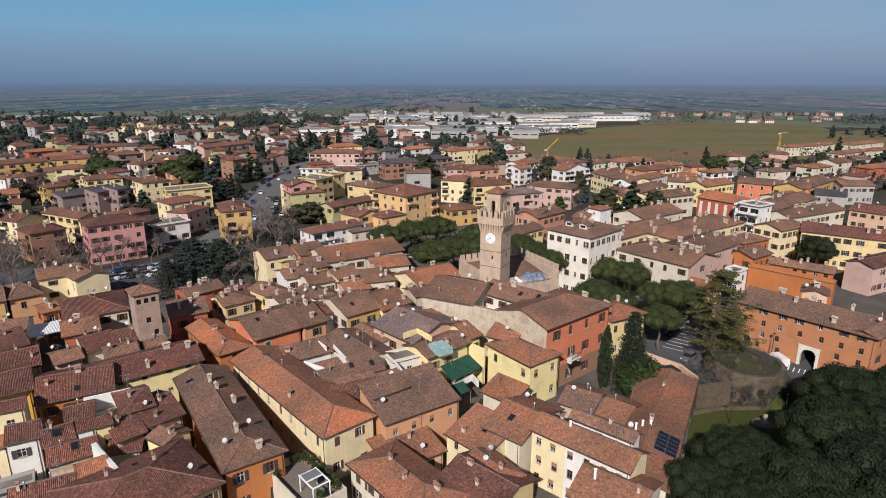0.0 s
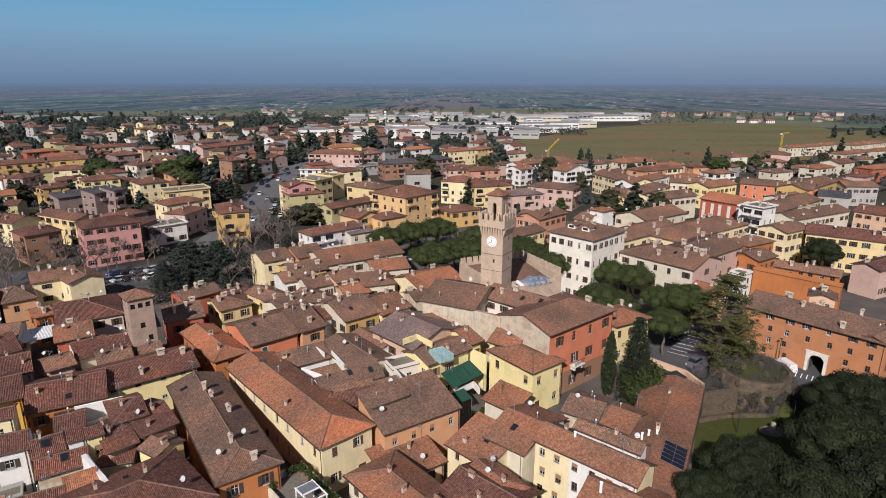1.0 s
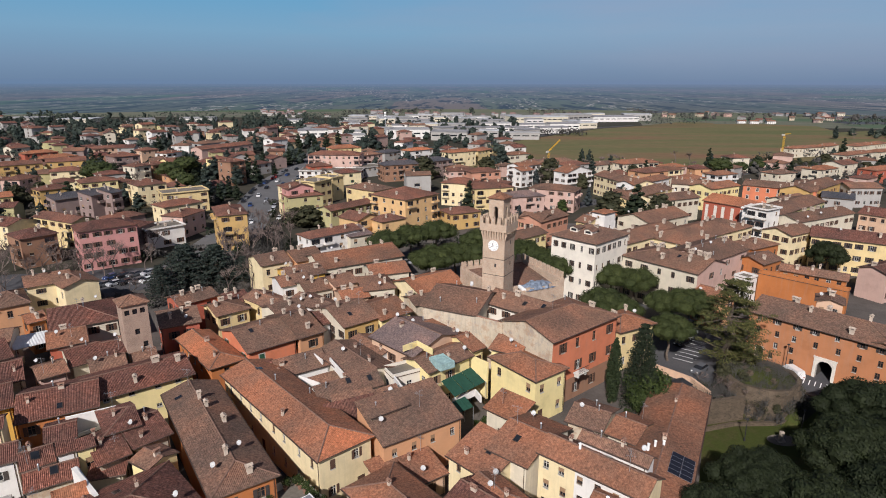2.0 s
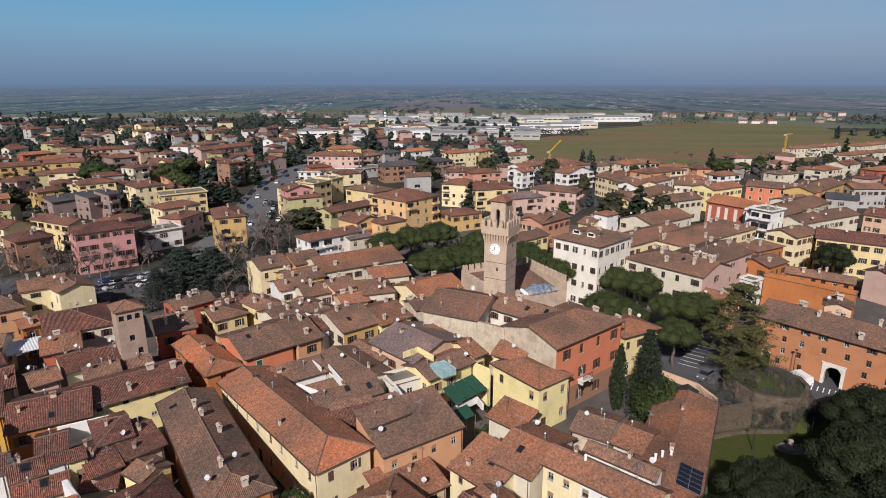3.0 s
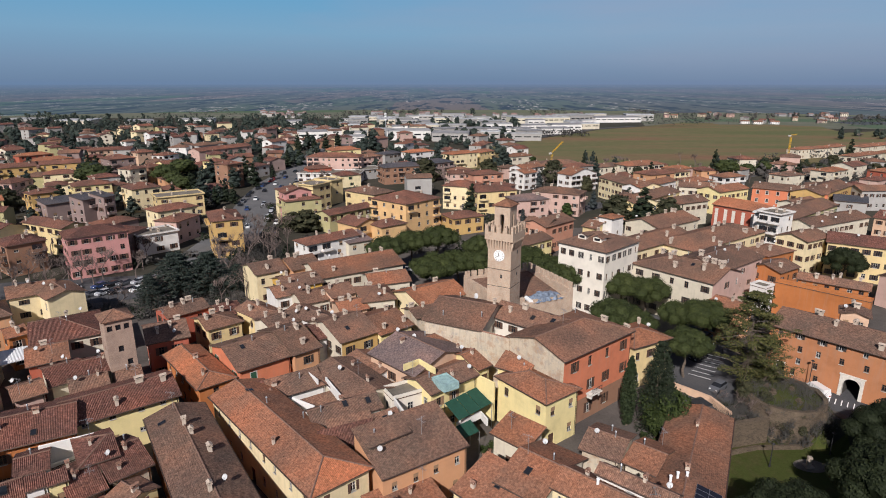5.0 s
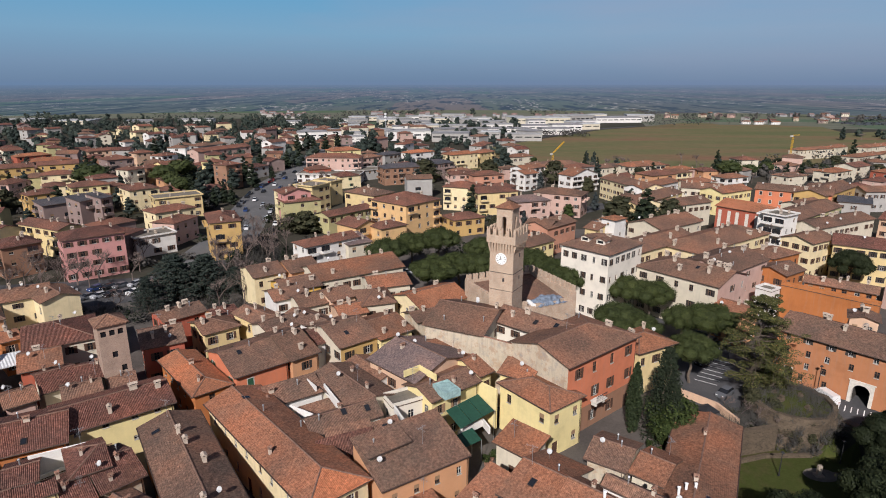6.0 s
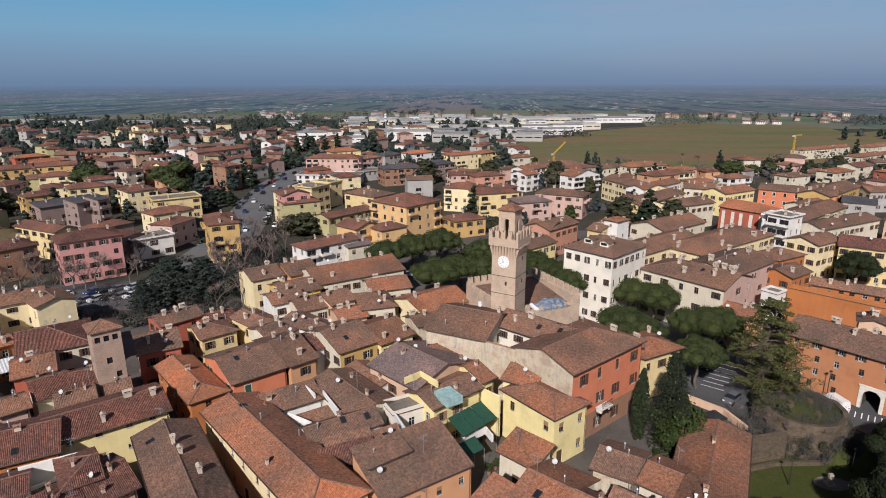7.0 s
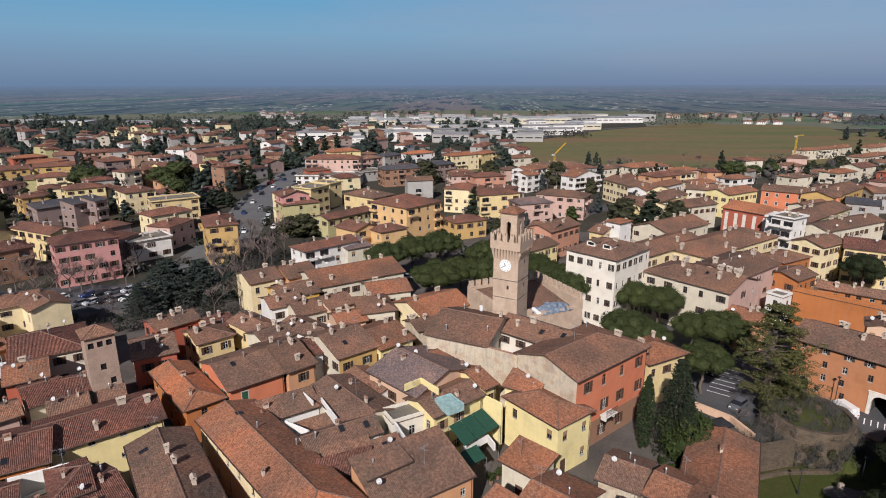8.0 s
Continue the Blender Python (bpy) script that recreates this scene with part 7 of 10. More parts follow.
house(-61.7, 248.3, -56, 7.3, 11.0, 13.0, wall='pink', tile='russet', rows=4, ends='gg', shut='brown', ch=2, dishes=0, near=False, step=3.6, win=(1.25, 1.65), balconies=9, skip=0.12, label="four-storey pink plastered house with dark russet clay-tile roof")
house(-65.6, 254.3, 39, 8.4, 10.0, 12.5, wall='cream', tile='russet', rows=4, shut='none', ch=2, dishes=0, ends='hh', near=False, step=3.6, win=(1.25, 1.65), balconies=9, skip=0.12, label="four-storey cream plastered house with dark russet clay-tile roof")
house(-60.2, 248.9, 31, 14.4, 11.0, 10.0, wall='olive', tile='russet', rows=3, shut='none', ch=2, dishes=0, ends='hh', near=False, step=3.6, win=(1.25, 1.65), balconies=9, skip=0.12, label="three-storey olive plastered house with dark russet clay-tile roof")
house(-60.4, 275.1, 62, 12.2, 10.0, 11.5, wall='yellow', tile='russet', kind='flat', rows=3, shut='brown', ch=2, dishes=0, ends='hh', near=False, step=3.6, win=(1.25, 1.65), balconies=0, skip=0.2, label="three-storey yellow plastered house with flat roof")
house(-56.1, 290.0, 57, 7.7, 10.0, 11.0, wall='yellow', tile='russet', kind='flat', rows=3, shut='none', ch=2, dishes=0, ends='hh', near=False, step=3.6, win=(1.25, 1.65), balconies=0, skip=0.2, label="three-storey yellow plastered house with flat roof")
house(-32.6, 257.2, -38, 17.1, 12.0, 11.5, wall='yellow', tile='old', rows=3, shut='brown', ch=2, dishes=0, ends='hh', near=False, step=3.6, win=(1.25, 1.65), balconies=9, skip=0.12, label="three-storey yellow plastered house with weathered brown clay-tile roof")
house(-30.1, 256.3, 47, 10.7, 11.0, 11.0, wall='apricot', tile='russet', rows=3, shut='brown', ch=2, dishes=0, ends='hh', near=False, step=3.6, win=(1.25, 1.65), balconies=9, skip=0.12, label="three-storey apricot plastered house with dark russet clay-tile roof")
house(-15.7, 230.9, 49, 18.1, 18.4, 13.5, wall='sand', tile='russet', rows=4, ends='hh', ridge='x', shut='none', ch=2, dishes=0, near=False, step=3.6, win=(1.25, 1.65), balconies=9, skip=0.12, label="four-storey sandy orange plastered house with dark russet clay-tile roof")
house(-40.4, 240.1, 50, 22.1, 8.0, 7.0, wall='olive', tile='russet', ends='gg', rows=2, shut='brown', ch=2, dishes=0, near=False, step=3.6, win=(1.25, 1.65), balconies=0, skip=0.2, label="two-storey olive plastered house with dark russet clay-tile roof")
house(-31.0, 212.8, 49, 10.4, 10.0, 8.5, wall='sand', tile='russet', ridge='y', ends='gg', rows=3, shut='none', ch=2, dishes=0, near=False, step=3.6, win=(1.25, 1.65), balconies=9, skip=0.12, label="three-storey sandy orange plastered house with dark russet clay-tile roof")
house(-21.2, 212.9, 41, 10.6, 9.0, 8.0, wall='sand', tile='russet', rows=2, shut='none', ch=2, dishes=0, ends='hh', near=False, step=3.6, win=(1.25, 1.65), balconies=0, skip=0.2, label="two-storey sandy orange plastered house with dark russet clay-tile roof")
house(-37.7, 190.4, 43, 18.4, 8.0, 8.5, wall='white', tile='russet', ends='hg', shut='none', rows=3, ch=2, dishes=0, near=False, step=3.6, win=(1.25, 1.65), balconies=9, skip=0.12, label="three-storey white plastered house with dark russet clay-tile roof")
house(-30.0, 194.7, 37, 8.0, 9.0, 7.0, wall='pale', tile='grey', kind='shed', pitch=0.15, rows=2, shut='none', ch=2, dishes=0, ends='hh', near=False, step=3.6, win=(1.25, 1.65), balconies=0, skip=0.2, label="two-storey pale cream plastered house with grey-brown tiled roof")
house(8.5, 410.1, 37, 22.6, 10.0, 10.0, wall='cream', tile='orange', rows=3, shut='none', ch=2, dishes=0, ends='hh', near=False, step=3.6, win=(1.25, 1.65), balconies=9, skip=0.12, label="three-storey cream plastered house with orange clay-tile roof")
house(24.0, 429.3, 52, 18.2, 10.0, 9.0, wall='yellow', tile='red', rows=3, shut='none', ch=2, dishes=0, ends='hh', near=False, step=3.6, win=(1.25, 1.65), balconies=9, skip=0.12, label="three-storey yellow plastered house with reddish clay-tile roof")
house(6.8, 324.2, 10, 12.4, 10.0, 9.5, wall='rose', tile='russet', rows=3, shut='brown', ch=2, dishes=0, ends='hh', near=False, step=3.6, win=(1.25, 1.65), balconies=9, skip=0.12, label="three-storey pale pink plastered house with dark russet clay-tile roof")
house(19.4, 318.5, 22, 16.9, 10.0, 10.0, wall='salmon', tile='russet', rows=3, shut='brown', ch=2, dishes=0, ends='hh', near=False, step=3.6, win=(1.25, 1.65), balconies=9, skip=0.12, label="three-storey salmon plastered house with dark russet clay-tile roof")
house(7.1, 279.3, -16, 15.4, 12.0, 10.5, wall='cream', tile='russet', rows=3, shut='none', ch=2, dishes=0, ends='hh', near=False, step=3.6, win=(1.25, 1.65), balconies=9, skip=0.12, label="three-storey cream plastered house with dark russet clay-tile roof")
house(19.1, 262.0, 19, 17.8, 12.0, 11.5, wall='yellow', tile='russet', rows=3, shut='brown', ch=2, dishes=0, ends='hh', near=False, step=3.6, win=(1.25, 1.65), balconies=9, skip=0.12, label="three-storey yellow plastered house with dark russet clay-tile roof")
house(5.8, 233.2, 28, 13.1, 10.0, 6.5, wall='ochre', tile='russet', rows=2, shut='brown', ch=2, dishes=0, ends='hh', near=False, step=3.6, win=(1.25, 1.65), balconies=0, skip=0.2, label="two-storey ochre plastered house with dark russet clay-tile roof")
house(33.3, 254.9, 20, 14.7, 11.0, 9.0, wall='rose', tile='grey', rows=3, shut='brown', ch=2, dishes=0, ends='hh', near=False, step=3.6, win=(1.25, 1.65), balconies=9, skip=0.12, label="three-storey pale pink plastered house with grey-brown tiled roof")
house(49.2, 268.1, -27, 20.8, 11.0, 9.5, wall='rose', tile='taupe', rows=3, shut='brown', ch=2, dishes=0, ends='hh', near=False, step=3.6, win=(1.25, 1.65), balconies=9, skip=0.12, label="three-storey pale pink plastered house with weathered grey-brown clay-tile roof")
house(41.0, 329.7, -49, 10.5, 10.0, 9.0, wall='white', tile='red', ends='gg', ridge='y', rows=3, shut='brown', ch=2, dishes=0, near=False, step=3.6, win=(1.25, 1.65), balconies=9, skip=0.12, label="three-storey white plastered house with reddish clay-tile roof")
house(45.8, 350.4, 41, 18.3, 10.0, 9.0, wall='white', tile='red', ends='gg', rows=3, shut='brown', ch=2, dishes=0, near=False, step=3.6, win=(1.25, 1.65), balconies=9, skip=0.12, label="three-storey white plastered house with reddish clay-tile roof")
house(66.6, 366.9, 13, 25.4, 12.0, 9.0, wall='lemon', tile='old', rows=3, shut='none', ch=2, dishes=0, ends='hh', near=False, step=3.6, win=(1.25, 1.65), balconies=9, skip=0.12, label="three-storey light yellow plastered house with weathered brown clay-tile roof")
house(47.7, 413.5, 33, 18.0, 10.0, 8.0, wall='pale', tile='red', rows=2, shut='brown', ch=2, dishes=0, ends='hh', near=False, step=3.6, win=(1.25, 1.65), balconies=0, skip=0.2, label="two-storey pale cream plastered house with reddish clay-tile roof")
house(69.3, 325.9, 34, 18.8, 10.0, 9.0, wall='white', tile='red', ends='gg', ridge='y', rows=3, shut='brown', ch=2, dishes=0, near=False, step=3.6, win=(1.25, 1.65), balconies=9, skip=0.12, label="three-storey white plastered house with reddish clay-tile roof")
house(113.4, 362.7, 23, 26.3, 13.0, 9.0, wall='pale', tile='red', rows=3, shut='none', ch=2, dishes=0, ends='hh', near=False, step=3.6, win=(1.25, 1.65), balconies=9, skip=0.12, label="three-storey pale cream plastered house with reddish clay-tile roof")
house(122.5, 336.1, 27, 19.1, 10.0, 8.5, wall='cream', tile='red', rows=3, shut='none', ch=2, dishes=0, ends='hh', near=False, step=3.6, win=(1.25, 1.65), balconies=9, skip=0.12, label="three-storey cream plastered house with reddish clay-tile roof")
house(123.0, 303.4, 23, 13.9, 10.0, 9.0, wall='pale', tile='red', rows=3, shut='brown', ch=2, dishes=0, ends='hh', near=False, step=3.6, win=(1.25, 1.65), balconies=9, skip=0.12, label="three-storey pale cream plastered house with reddish clay-tile roof")
house(146.7, 320.6, 24, 14.7, 10.0, 8.5, wall='white', tile='red', rows=3, shut='none', ch=2, dishes=0, ends='hh', near=False, step=3.6, win=(1.25, 1.65), balconies=9, skip=0.12, label="three-storey white plastered house with reddish clay-tile roof")
house(132.4, 352.6, 28, 15.0, 10.0, 8.0, wall='rose', tile='orange', rows=2, shut='brown', ch=2, dishes=0, ends='hh', near=False, step=3.6, win=(1.25, 1.65), balconies=0, skip=0.2, label="two-storey pale pink plastered house with orange clay-tile roof")
house(92.4, 361.8, 31, 24.7, 10.0, 8.0, wall='pale', tile='old', rows=2, shut='none', ch=2, dishes=0, ends='hh', near=False, step=3.6, win=(1.25, 1.65), balconies=0, skip=0.2, label="two-storey pale cream plastered house with weathered brown clay-tile roof")
house(276.4, 468.9, 22, 33.7, 10.0, 7.0, wall='pale', tile='red', rows=2, shut='none', ch=2, dishes=0, ends='hh', near=False, step=3.6, win=(1.25, 1.65), balconies=0, skip=0.2, label="two-storey pale cream plastered house with reddish clay-tile roof")
house(305.9, 486.0, 37, 22.1, 10.0, 7.0, wall='pale', tile='red', rows=2, shut='none', ch=2, dishes=0, ends='hh', near=False, step=3.6, win=(1.25, 1.65), balconies=0, skip=0.2, label="two-storey pale cream plastered house with reddish clay-tile roof")
house(286.2, 424.7, 32, 39.1, 10.0, 7.5, wall='pale', tile='red', rows=2, shut='brown', ch=2, dishes=0, ends='hh', near=False, step=3.6, win=(1.25, 1.65), balconies=0, skip=0.2, label="two-storey pale cream plastered house with reddish clay-tile roof")
house(343.1, 494.1, 32, 52.5, 10.0, 7.0, wall='pale', tile='red', rows=2, shut='none', ch=2, dishes=0, ends='hh', near=False, step=3.6, win=(1.25, 1.65), balconies=0, skip=0.2, label="two-storey pale cream plastered house with reddish clay-tile roof")
house(208.6, 334.9, 30, 17.6, 10.0, 9.5, wall='pale', tile='orange', rows=3, shut='none', ch=2, dishes=0, ends='hh', near=False, step=3.6, win=(1.25, 1.65), balconies=9, skip=0.12, label="three-storey pale cream plastered house with reddish clay-tile roof")
house(186.3, 335.6, 25, 14.9, 10.0, 7.0, wall='pale', tile='old', rows=2, shut='none', ch=2, dishes=0, ends='hh', near=False, step=3.6, win=(1.25, 1.65), balconies=0, skip=0.2, label="two-storey pale cream plastered house with weathered brown clay-tile roof")
house(251.7, 345.6, 23, 29.5, 10.0, 8.0, wall='red', tile='red', rows=2, shut='none', ch=2, dishes=0, ends='hh', near=False, step=3.6, win=(1.25, 1.65), balconies=0, skip=0.2, label="two-storey dark red plastered house with reddish clay-tile roof")
house(325.8, 443.7, 23, 39.2, 10.0, 7.5, wall='pale', tile='red', rows=2, shut='none', ch=2, dishes=0, ends='hh', near=False, step=3.6, win=(1.25, 1.65), balconies=0, skip=0.2, label="two-storey pale cream plastered house with reddish clay-tile roof")
house(211.1, 356.5, 27, 15.1, 10.0, 6.0, wall='pale', tile='old', rows=2, shut='none', ch=2, dishes=0, ends='hh', near=False, step=3.6, win=(1.25, 1.65), balconies=0, skip=0.2, label="two-storey pale cream plastered house with weathered brown clay-tile roof")

# ---- clock tower and castle ----


def ring(s, half, z0, z1, half1=None, mat=0):
    h1 = half if half1 is None else half1
    c = [(-1, -1), (1, -1), (1, 1), (-1, 1)]
    for i in range(4):
        a, b = c[i], c[(i + 1) % 4]
        s.face([(a[0] * half, a[1] * half, z0), (b[0] * half, b[1] * half, z0), (b[0] * h1, b[1] * h1, z1), (a[0] * h1, a[1] * h1, z1)], mat)


def arch_wall(s, half, z0, z1, w, zs, deep=0.5, n=8, mat=0):
    """Four faces of a square storey, each with one round-headed opening through it."""
    for k in range(4):
        m = pose(0, 0, 0, 0, 0, 90 * k)

        def P(u, v, d=0.0):
            return m @ Vector((u, -half + d, v))
        top = zs + w
        pts = [(-w, z0 + 0.9), (-w, zs)] + [(-w * math.cos(i * math.pi / n), zs + w * math.sin(i * math.pi / n)) for i in range(1, n)] + [(w, zs), (w, z0 + 0.9)]
        s.face([P(-half, z0), P(half, z0), P(half, z0 + 0.9), P(-half, z0 + 0.9)], mat)
        s.face([P(-half, z0 + 0.9), P(-w, z0 + 0.9), P(-w, zs), P(-half, zs)], mat)
        s.face([P(w, z0 + 0.9), P(half, z0 + 0.9), P(half, zs), P(w, zs)], mat)
        s.face([P(-half, top), P(half, top), P(half, z1), P(-half, z1)], mat)
        for i in range(1, len(pts) - 2):
            a, b = pts[i], pts[i + 1]
            s.face([P(a[0], a[1]), P(b[0], b[1]), P(b[0], top), P(a[0], top)] if abs(b[0] - a[0]) > 1e-6 else [P(*a), P(*b), P(b[0], top)], mat)
        s.face([P(-half, zs), P(-w, zs), P(-w, top), P(-half, top)], mat)
        s.face([P(w, zs), P(half, zs), P(half, top), P(w, top)], mat)
        for a, b in zip(pts, pts[1:]):
            s.face([P(*a), P(a[0], a[1], deep), P(b[0], b[1], deep), P(*b)], mat)


def clock_tower(x, y, ang):
    root = thing("clock_tower", pose(x, y, 0, 0, 0, ang), "tall brick clock tower with battlements and an arched belfry", "tower")
    h = 2.45
    s = Shape()
    ring(s, h + 0.12, -1, 9.5, h + 0.05)
    ring(s, h + 0.02, 9.5, 26.0)
    part("shaft", s.data("shaft", [M_BRICK]), root)
    for z in (16.4, 19.9):
        s = Shape()
        s.box(-h - 0.06, h + 0.06, -h - 0.06, h + 0.06, z, z + 0.09)
        part("tie_band", s.data("tie_band", [M_DARK]), root, None, "thin dark iron tie band")
    # corbels under the gallery
    g = 2.98
    cs = Shape()
    cs.face([(-0.13, 0.02, 0), (0.13, 0.02, 0), (0.13, -0.55, 2.0), (-0.13, -0.55, 2.0)])
    cs.face([(-0.13, -0.55, 2.0), (0.13, -0.55, 2.0), (0.13, -0.55, 2.3), (-0.13, -0.55, 2.3)])
    cs.face([(-0.13, 0.02, 0), (-0.13, -0.55, 2.0), (-0.13, -0.55, 2.3), (-0.13, 0.02, 2.3)])
    cs.face([(0.13, 0.02, 0), (0.13, 0.02, 2.3), (0.13, -0.55, 2.3), (0.13, -0.55, 2.0)])
    corbel = cs.data("corbel", [M_BRICK])
    for k in range(4):
        for i in range(9):
            u = -h + 0.13 + i * (2 * h - 0.26) / 8
            part("corbel", corbel, root, pose(0, 0, 0, 0, 0, 90 * k) @ pose(u, -h, 23.6))
    s = Shape()
    ring(s, g, 25.85, 27.35)
    s.face([(-g, -g, 25.85), (-g, g, 25.85), (g, g, 25.85), (g, -g, 25.85)])
    ring(s, g - 0.45, 27.35, 26.6)
    for k in range(4):
        m = pose(0, 0, 0, 0, 0, 90 * k)
        s.face([m @ Vector(p) for p in ((-g, -g, 27.35), (g, -g, 27.35), (g - 0.45, -g + 0.45, 27.35), (-g + 0.45, -g + 0.45, 27.35))])
    s.face([(-g, -g, 26.6), (g, -g, 26.6), (g, g, 26.6), (-g, g, 26.6)])
    part("gallery", s.data("gallery", [M_BRICK]), root)
    ms = Shape()
    ms.box(-0.36, 0.36, 0, 0.45, 0, 1.15)
    ms.box(-0.36, -0.10, 0, 0.45, 1.15, 1.5).box(0.10, 0.36, 0, 0.45, 1.15, 1.5)
    merlon = ms.data("merlon", [M_BRICK])
    for k in range(4):
        for i in range(5):
            u = -g + 0.36 + i * (2 * g - 0.72) / 4.0
            if i == 4:
                continue
            part("merlon", merlon, root, pose(0, 0, 0, 0, 0, 90 * k) @ pose(u, -g + 0.003, 27.35))
    s = Shape()
    b = 1.62
    arch_wall(s, b, 26.6, 32.2, 0.42, 30.4)
    s.box(-b - 0.12, b + 0.12, -b - 0.12, b + 0.12, 32.2, 32.4)
    part("belfry", s.data("belfry", [M_BRICK]), root)
    s = Shape()
    s.tube((0, 0, 30.0), (0, 0, 30.7), 0.5, 0.28, 10)
    s.tube((0, 0, 30.7), (0, 0, 30.85), 0.28, 0.12, 10)
    s.tube((-1.5, 0, 31.0), (1.5, 0, 31.0), 0.06, 0.06, 5)
    part("bell", s.data("bell", [M_GUTTER], True), root, None, "dark bronze bell on a beam")
    s = Shape()
    r, z = 1.98, 32.4
    ring(s, r, z, z + 0.1)
    s.face([(-r, -r, z), (-r, r, z), (r, r, z), (r, -r, z)])
    for k in range(4):
        m = pose(0, 0, 0, 0, 0, 90 * k)
        s.face([m @ Vector(p) for p in ((-r, -r, z + 0.1), (r, -r, z + 0.1), (0, 0, z + 1.25))])
    part("roof", s.data("roof", [TILES["red"]]), root)
    s = Shape()
    s.tube((0, 0, 33.5), (0, 0, 35.1), 0.04, 0.03, 5)
    s.tube((-0.3, 0, 34.7), (0.3, 0, 34.7), 0.03, 0.03, 4)
    part("finial", s.data("finial", [M_DARK]), root)
    # clock: pale dial, ring of hour marks, two pointers
    s = Shape()
    s.tube((0, 0.05, 0), (0, -0.08, 0), 1.14, 1.14, 40)
    dial = part("clock_face", s.data("clock_face", [M_WHITE]), root, pose(-0.05, -h - 0.04, 22.75), "round white clock face with dark numerals")
    for i in range(12):
        a = i * math.pi / 6
        s = Shape().box(-0.045, 0.045, -0.02, 0.0, 0.76, 1.0)
        part("hour_mark", s.data("hour_mark", [M_DARK]), dial, pose(0, -0.085, 0, 0, math.degrees(a), 0))
    for ln, wd, a in ((0.55, 0.07, -15.0), (0.85, 0.05, 238.0)):
        s = Shape().box(-wd, wd, -0.02, 0.0, -0.12, ln)
        part("pointer", s.data("pointer", [M_DARK]), dial, pose(0, -0.115, 0, 0, a, 0))
    for k, zz in ((1, 22.8), (1, 18.3), (0, 18.2)):
        s = Shape().box(-0.2, 0.2, -0.02, 0.25, 0, 0.75)
        part("slit_window", s.data("slit_window", [M_DARK]), root, pose(0, 0, 0, 0, 0, 90 * k) @ pose(0.5, -h - 0.025, zz))
    return root


clock_tower(11.35, 124.1, -30)


def castle(x, y, ang, a, d, top):
    """Low walled block round the tower: thick walls with a battlement and tiled lean-to roofs inside. x, y: its corner by the left wall."""
    root = thing("castle", pose(x, y, 0, 0, 0, ang), "low brick castle block with battlements round the tower", "castle")
    w = 0.9
    for bx, low_ in (((w, a - w, 0, w), 1.5), ((0, a, d - w, d), 0), ((0, w, 0, d - w), 0), ((a - w, a, 0, d - w), 0)):
        s = Shape().box(*bx, -1, top - low_)
        part("wall", s.data("wall", [M_BRICK]), root)
    ms = Shape().box(-0.55, 0.55, 0, 0.55, 0, 1.0)
    ms.box(-0.55, -0.15, 0, 0.55, 1.0, 1.35).box(0.15, 0.55, 0, 0.55, 1.0, 1.35)
    me = ms.data("merlon", [M_BRICK])
    low = Shape().box(-0.5, 0.5, 0, 0.5, 0, 0.55).data("merlon", [M_BRICK])
    rng = random.Random(6)
    for i in range(int(a / 1.7)):
        part("merlon", me, root, pose(0.8 + i * 1.7, d - 0.6, top))
    for i in range(int(d / 1.7)):
        part("merlon", me, root, pose(a - 0.003, 0.9 + i * 1.7, top, 0, 0, 90))
        if rng.random() < 0.7:          # worn stumps on the side wall
            part("merlon", low, root, pose(0.553, 1.2 + i * 1.7, top - rng.uniform(0.0, 0.3), 0, 0, 90))
    for i in range(int(a / 0.9)):       # broken courses along the front
        h_ = rng.uniform(0.05, 0.45) + (0.9 if i in (4, 5, 17, 18) else 0)
        part("broken_course", Shape().box(0.1 + i * 0.9, 0.9 + i * 0.9, 0.06, w - 0.06, 0, h_).data("broken_course", [M_BRICK]), root, pose(0, 0, top - 1.5))
    s = Shape()
    s.face([(w, w, top - 2.4), (a - w, w, top - 2.4), (a - w, d - w, top - 0.5), (w, d - w, top - 0.5)])
    part("roof", s.data("roof", [TILES["old"]]), root)
    return root


castle(11.2, 123.6, 26, 17.6, 17.0, 12.7)


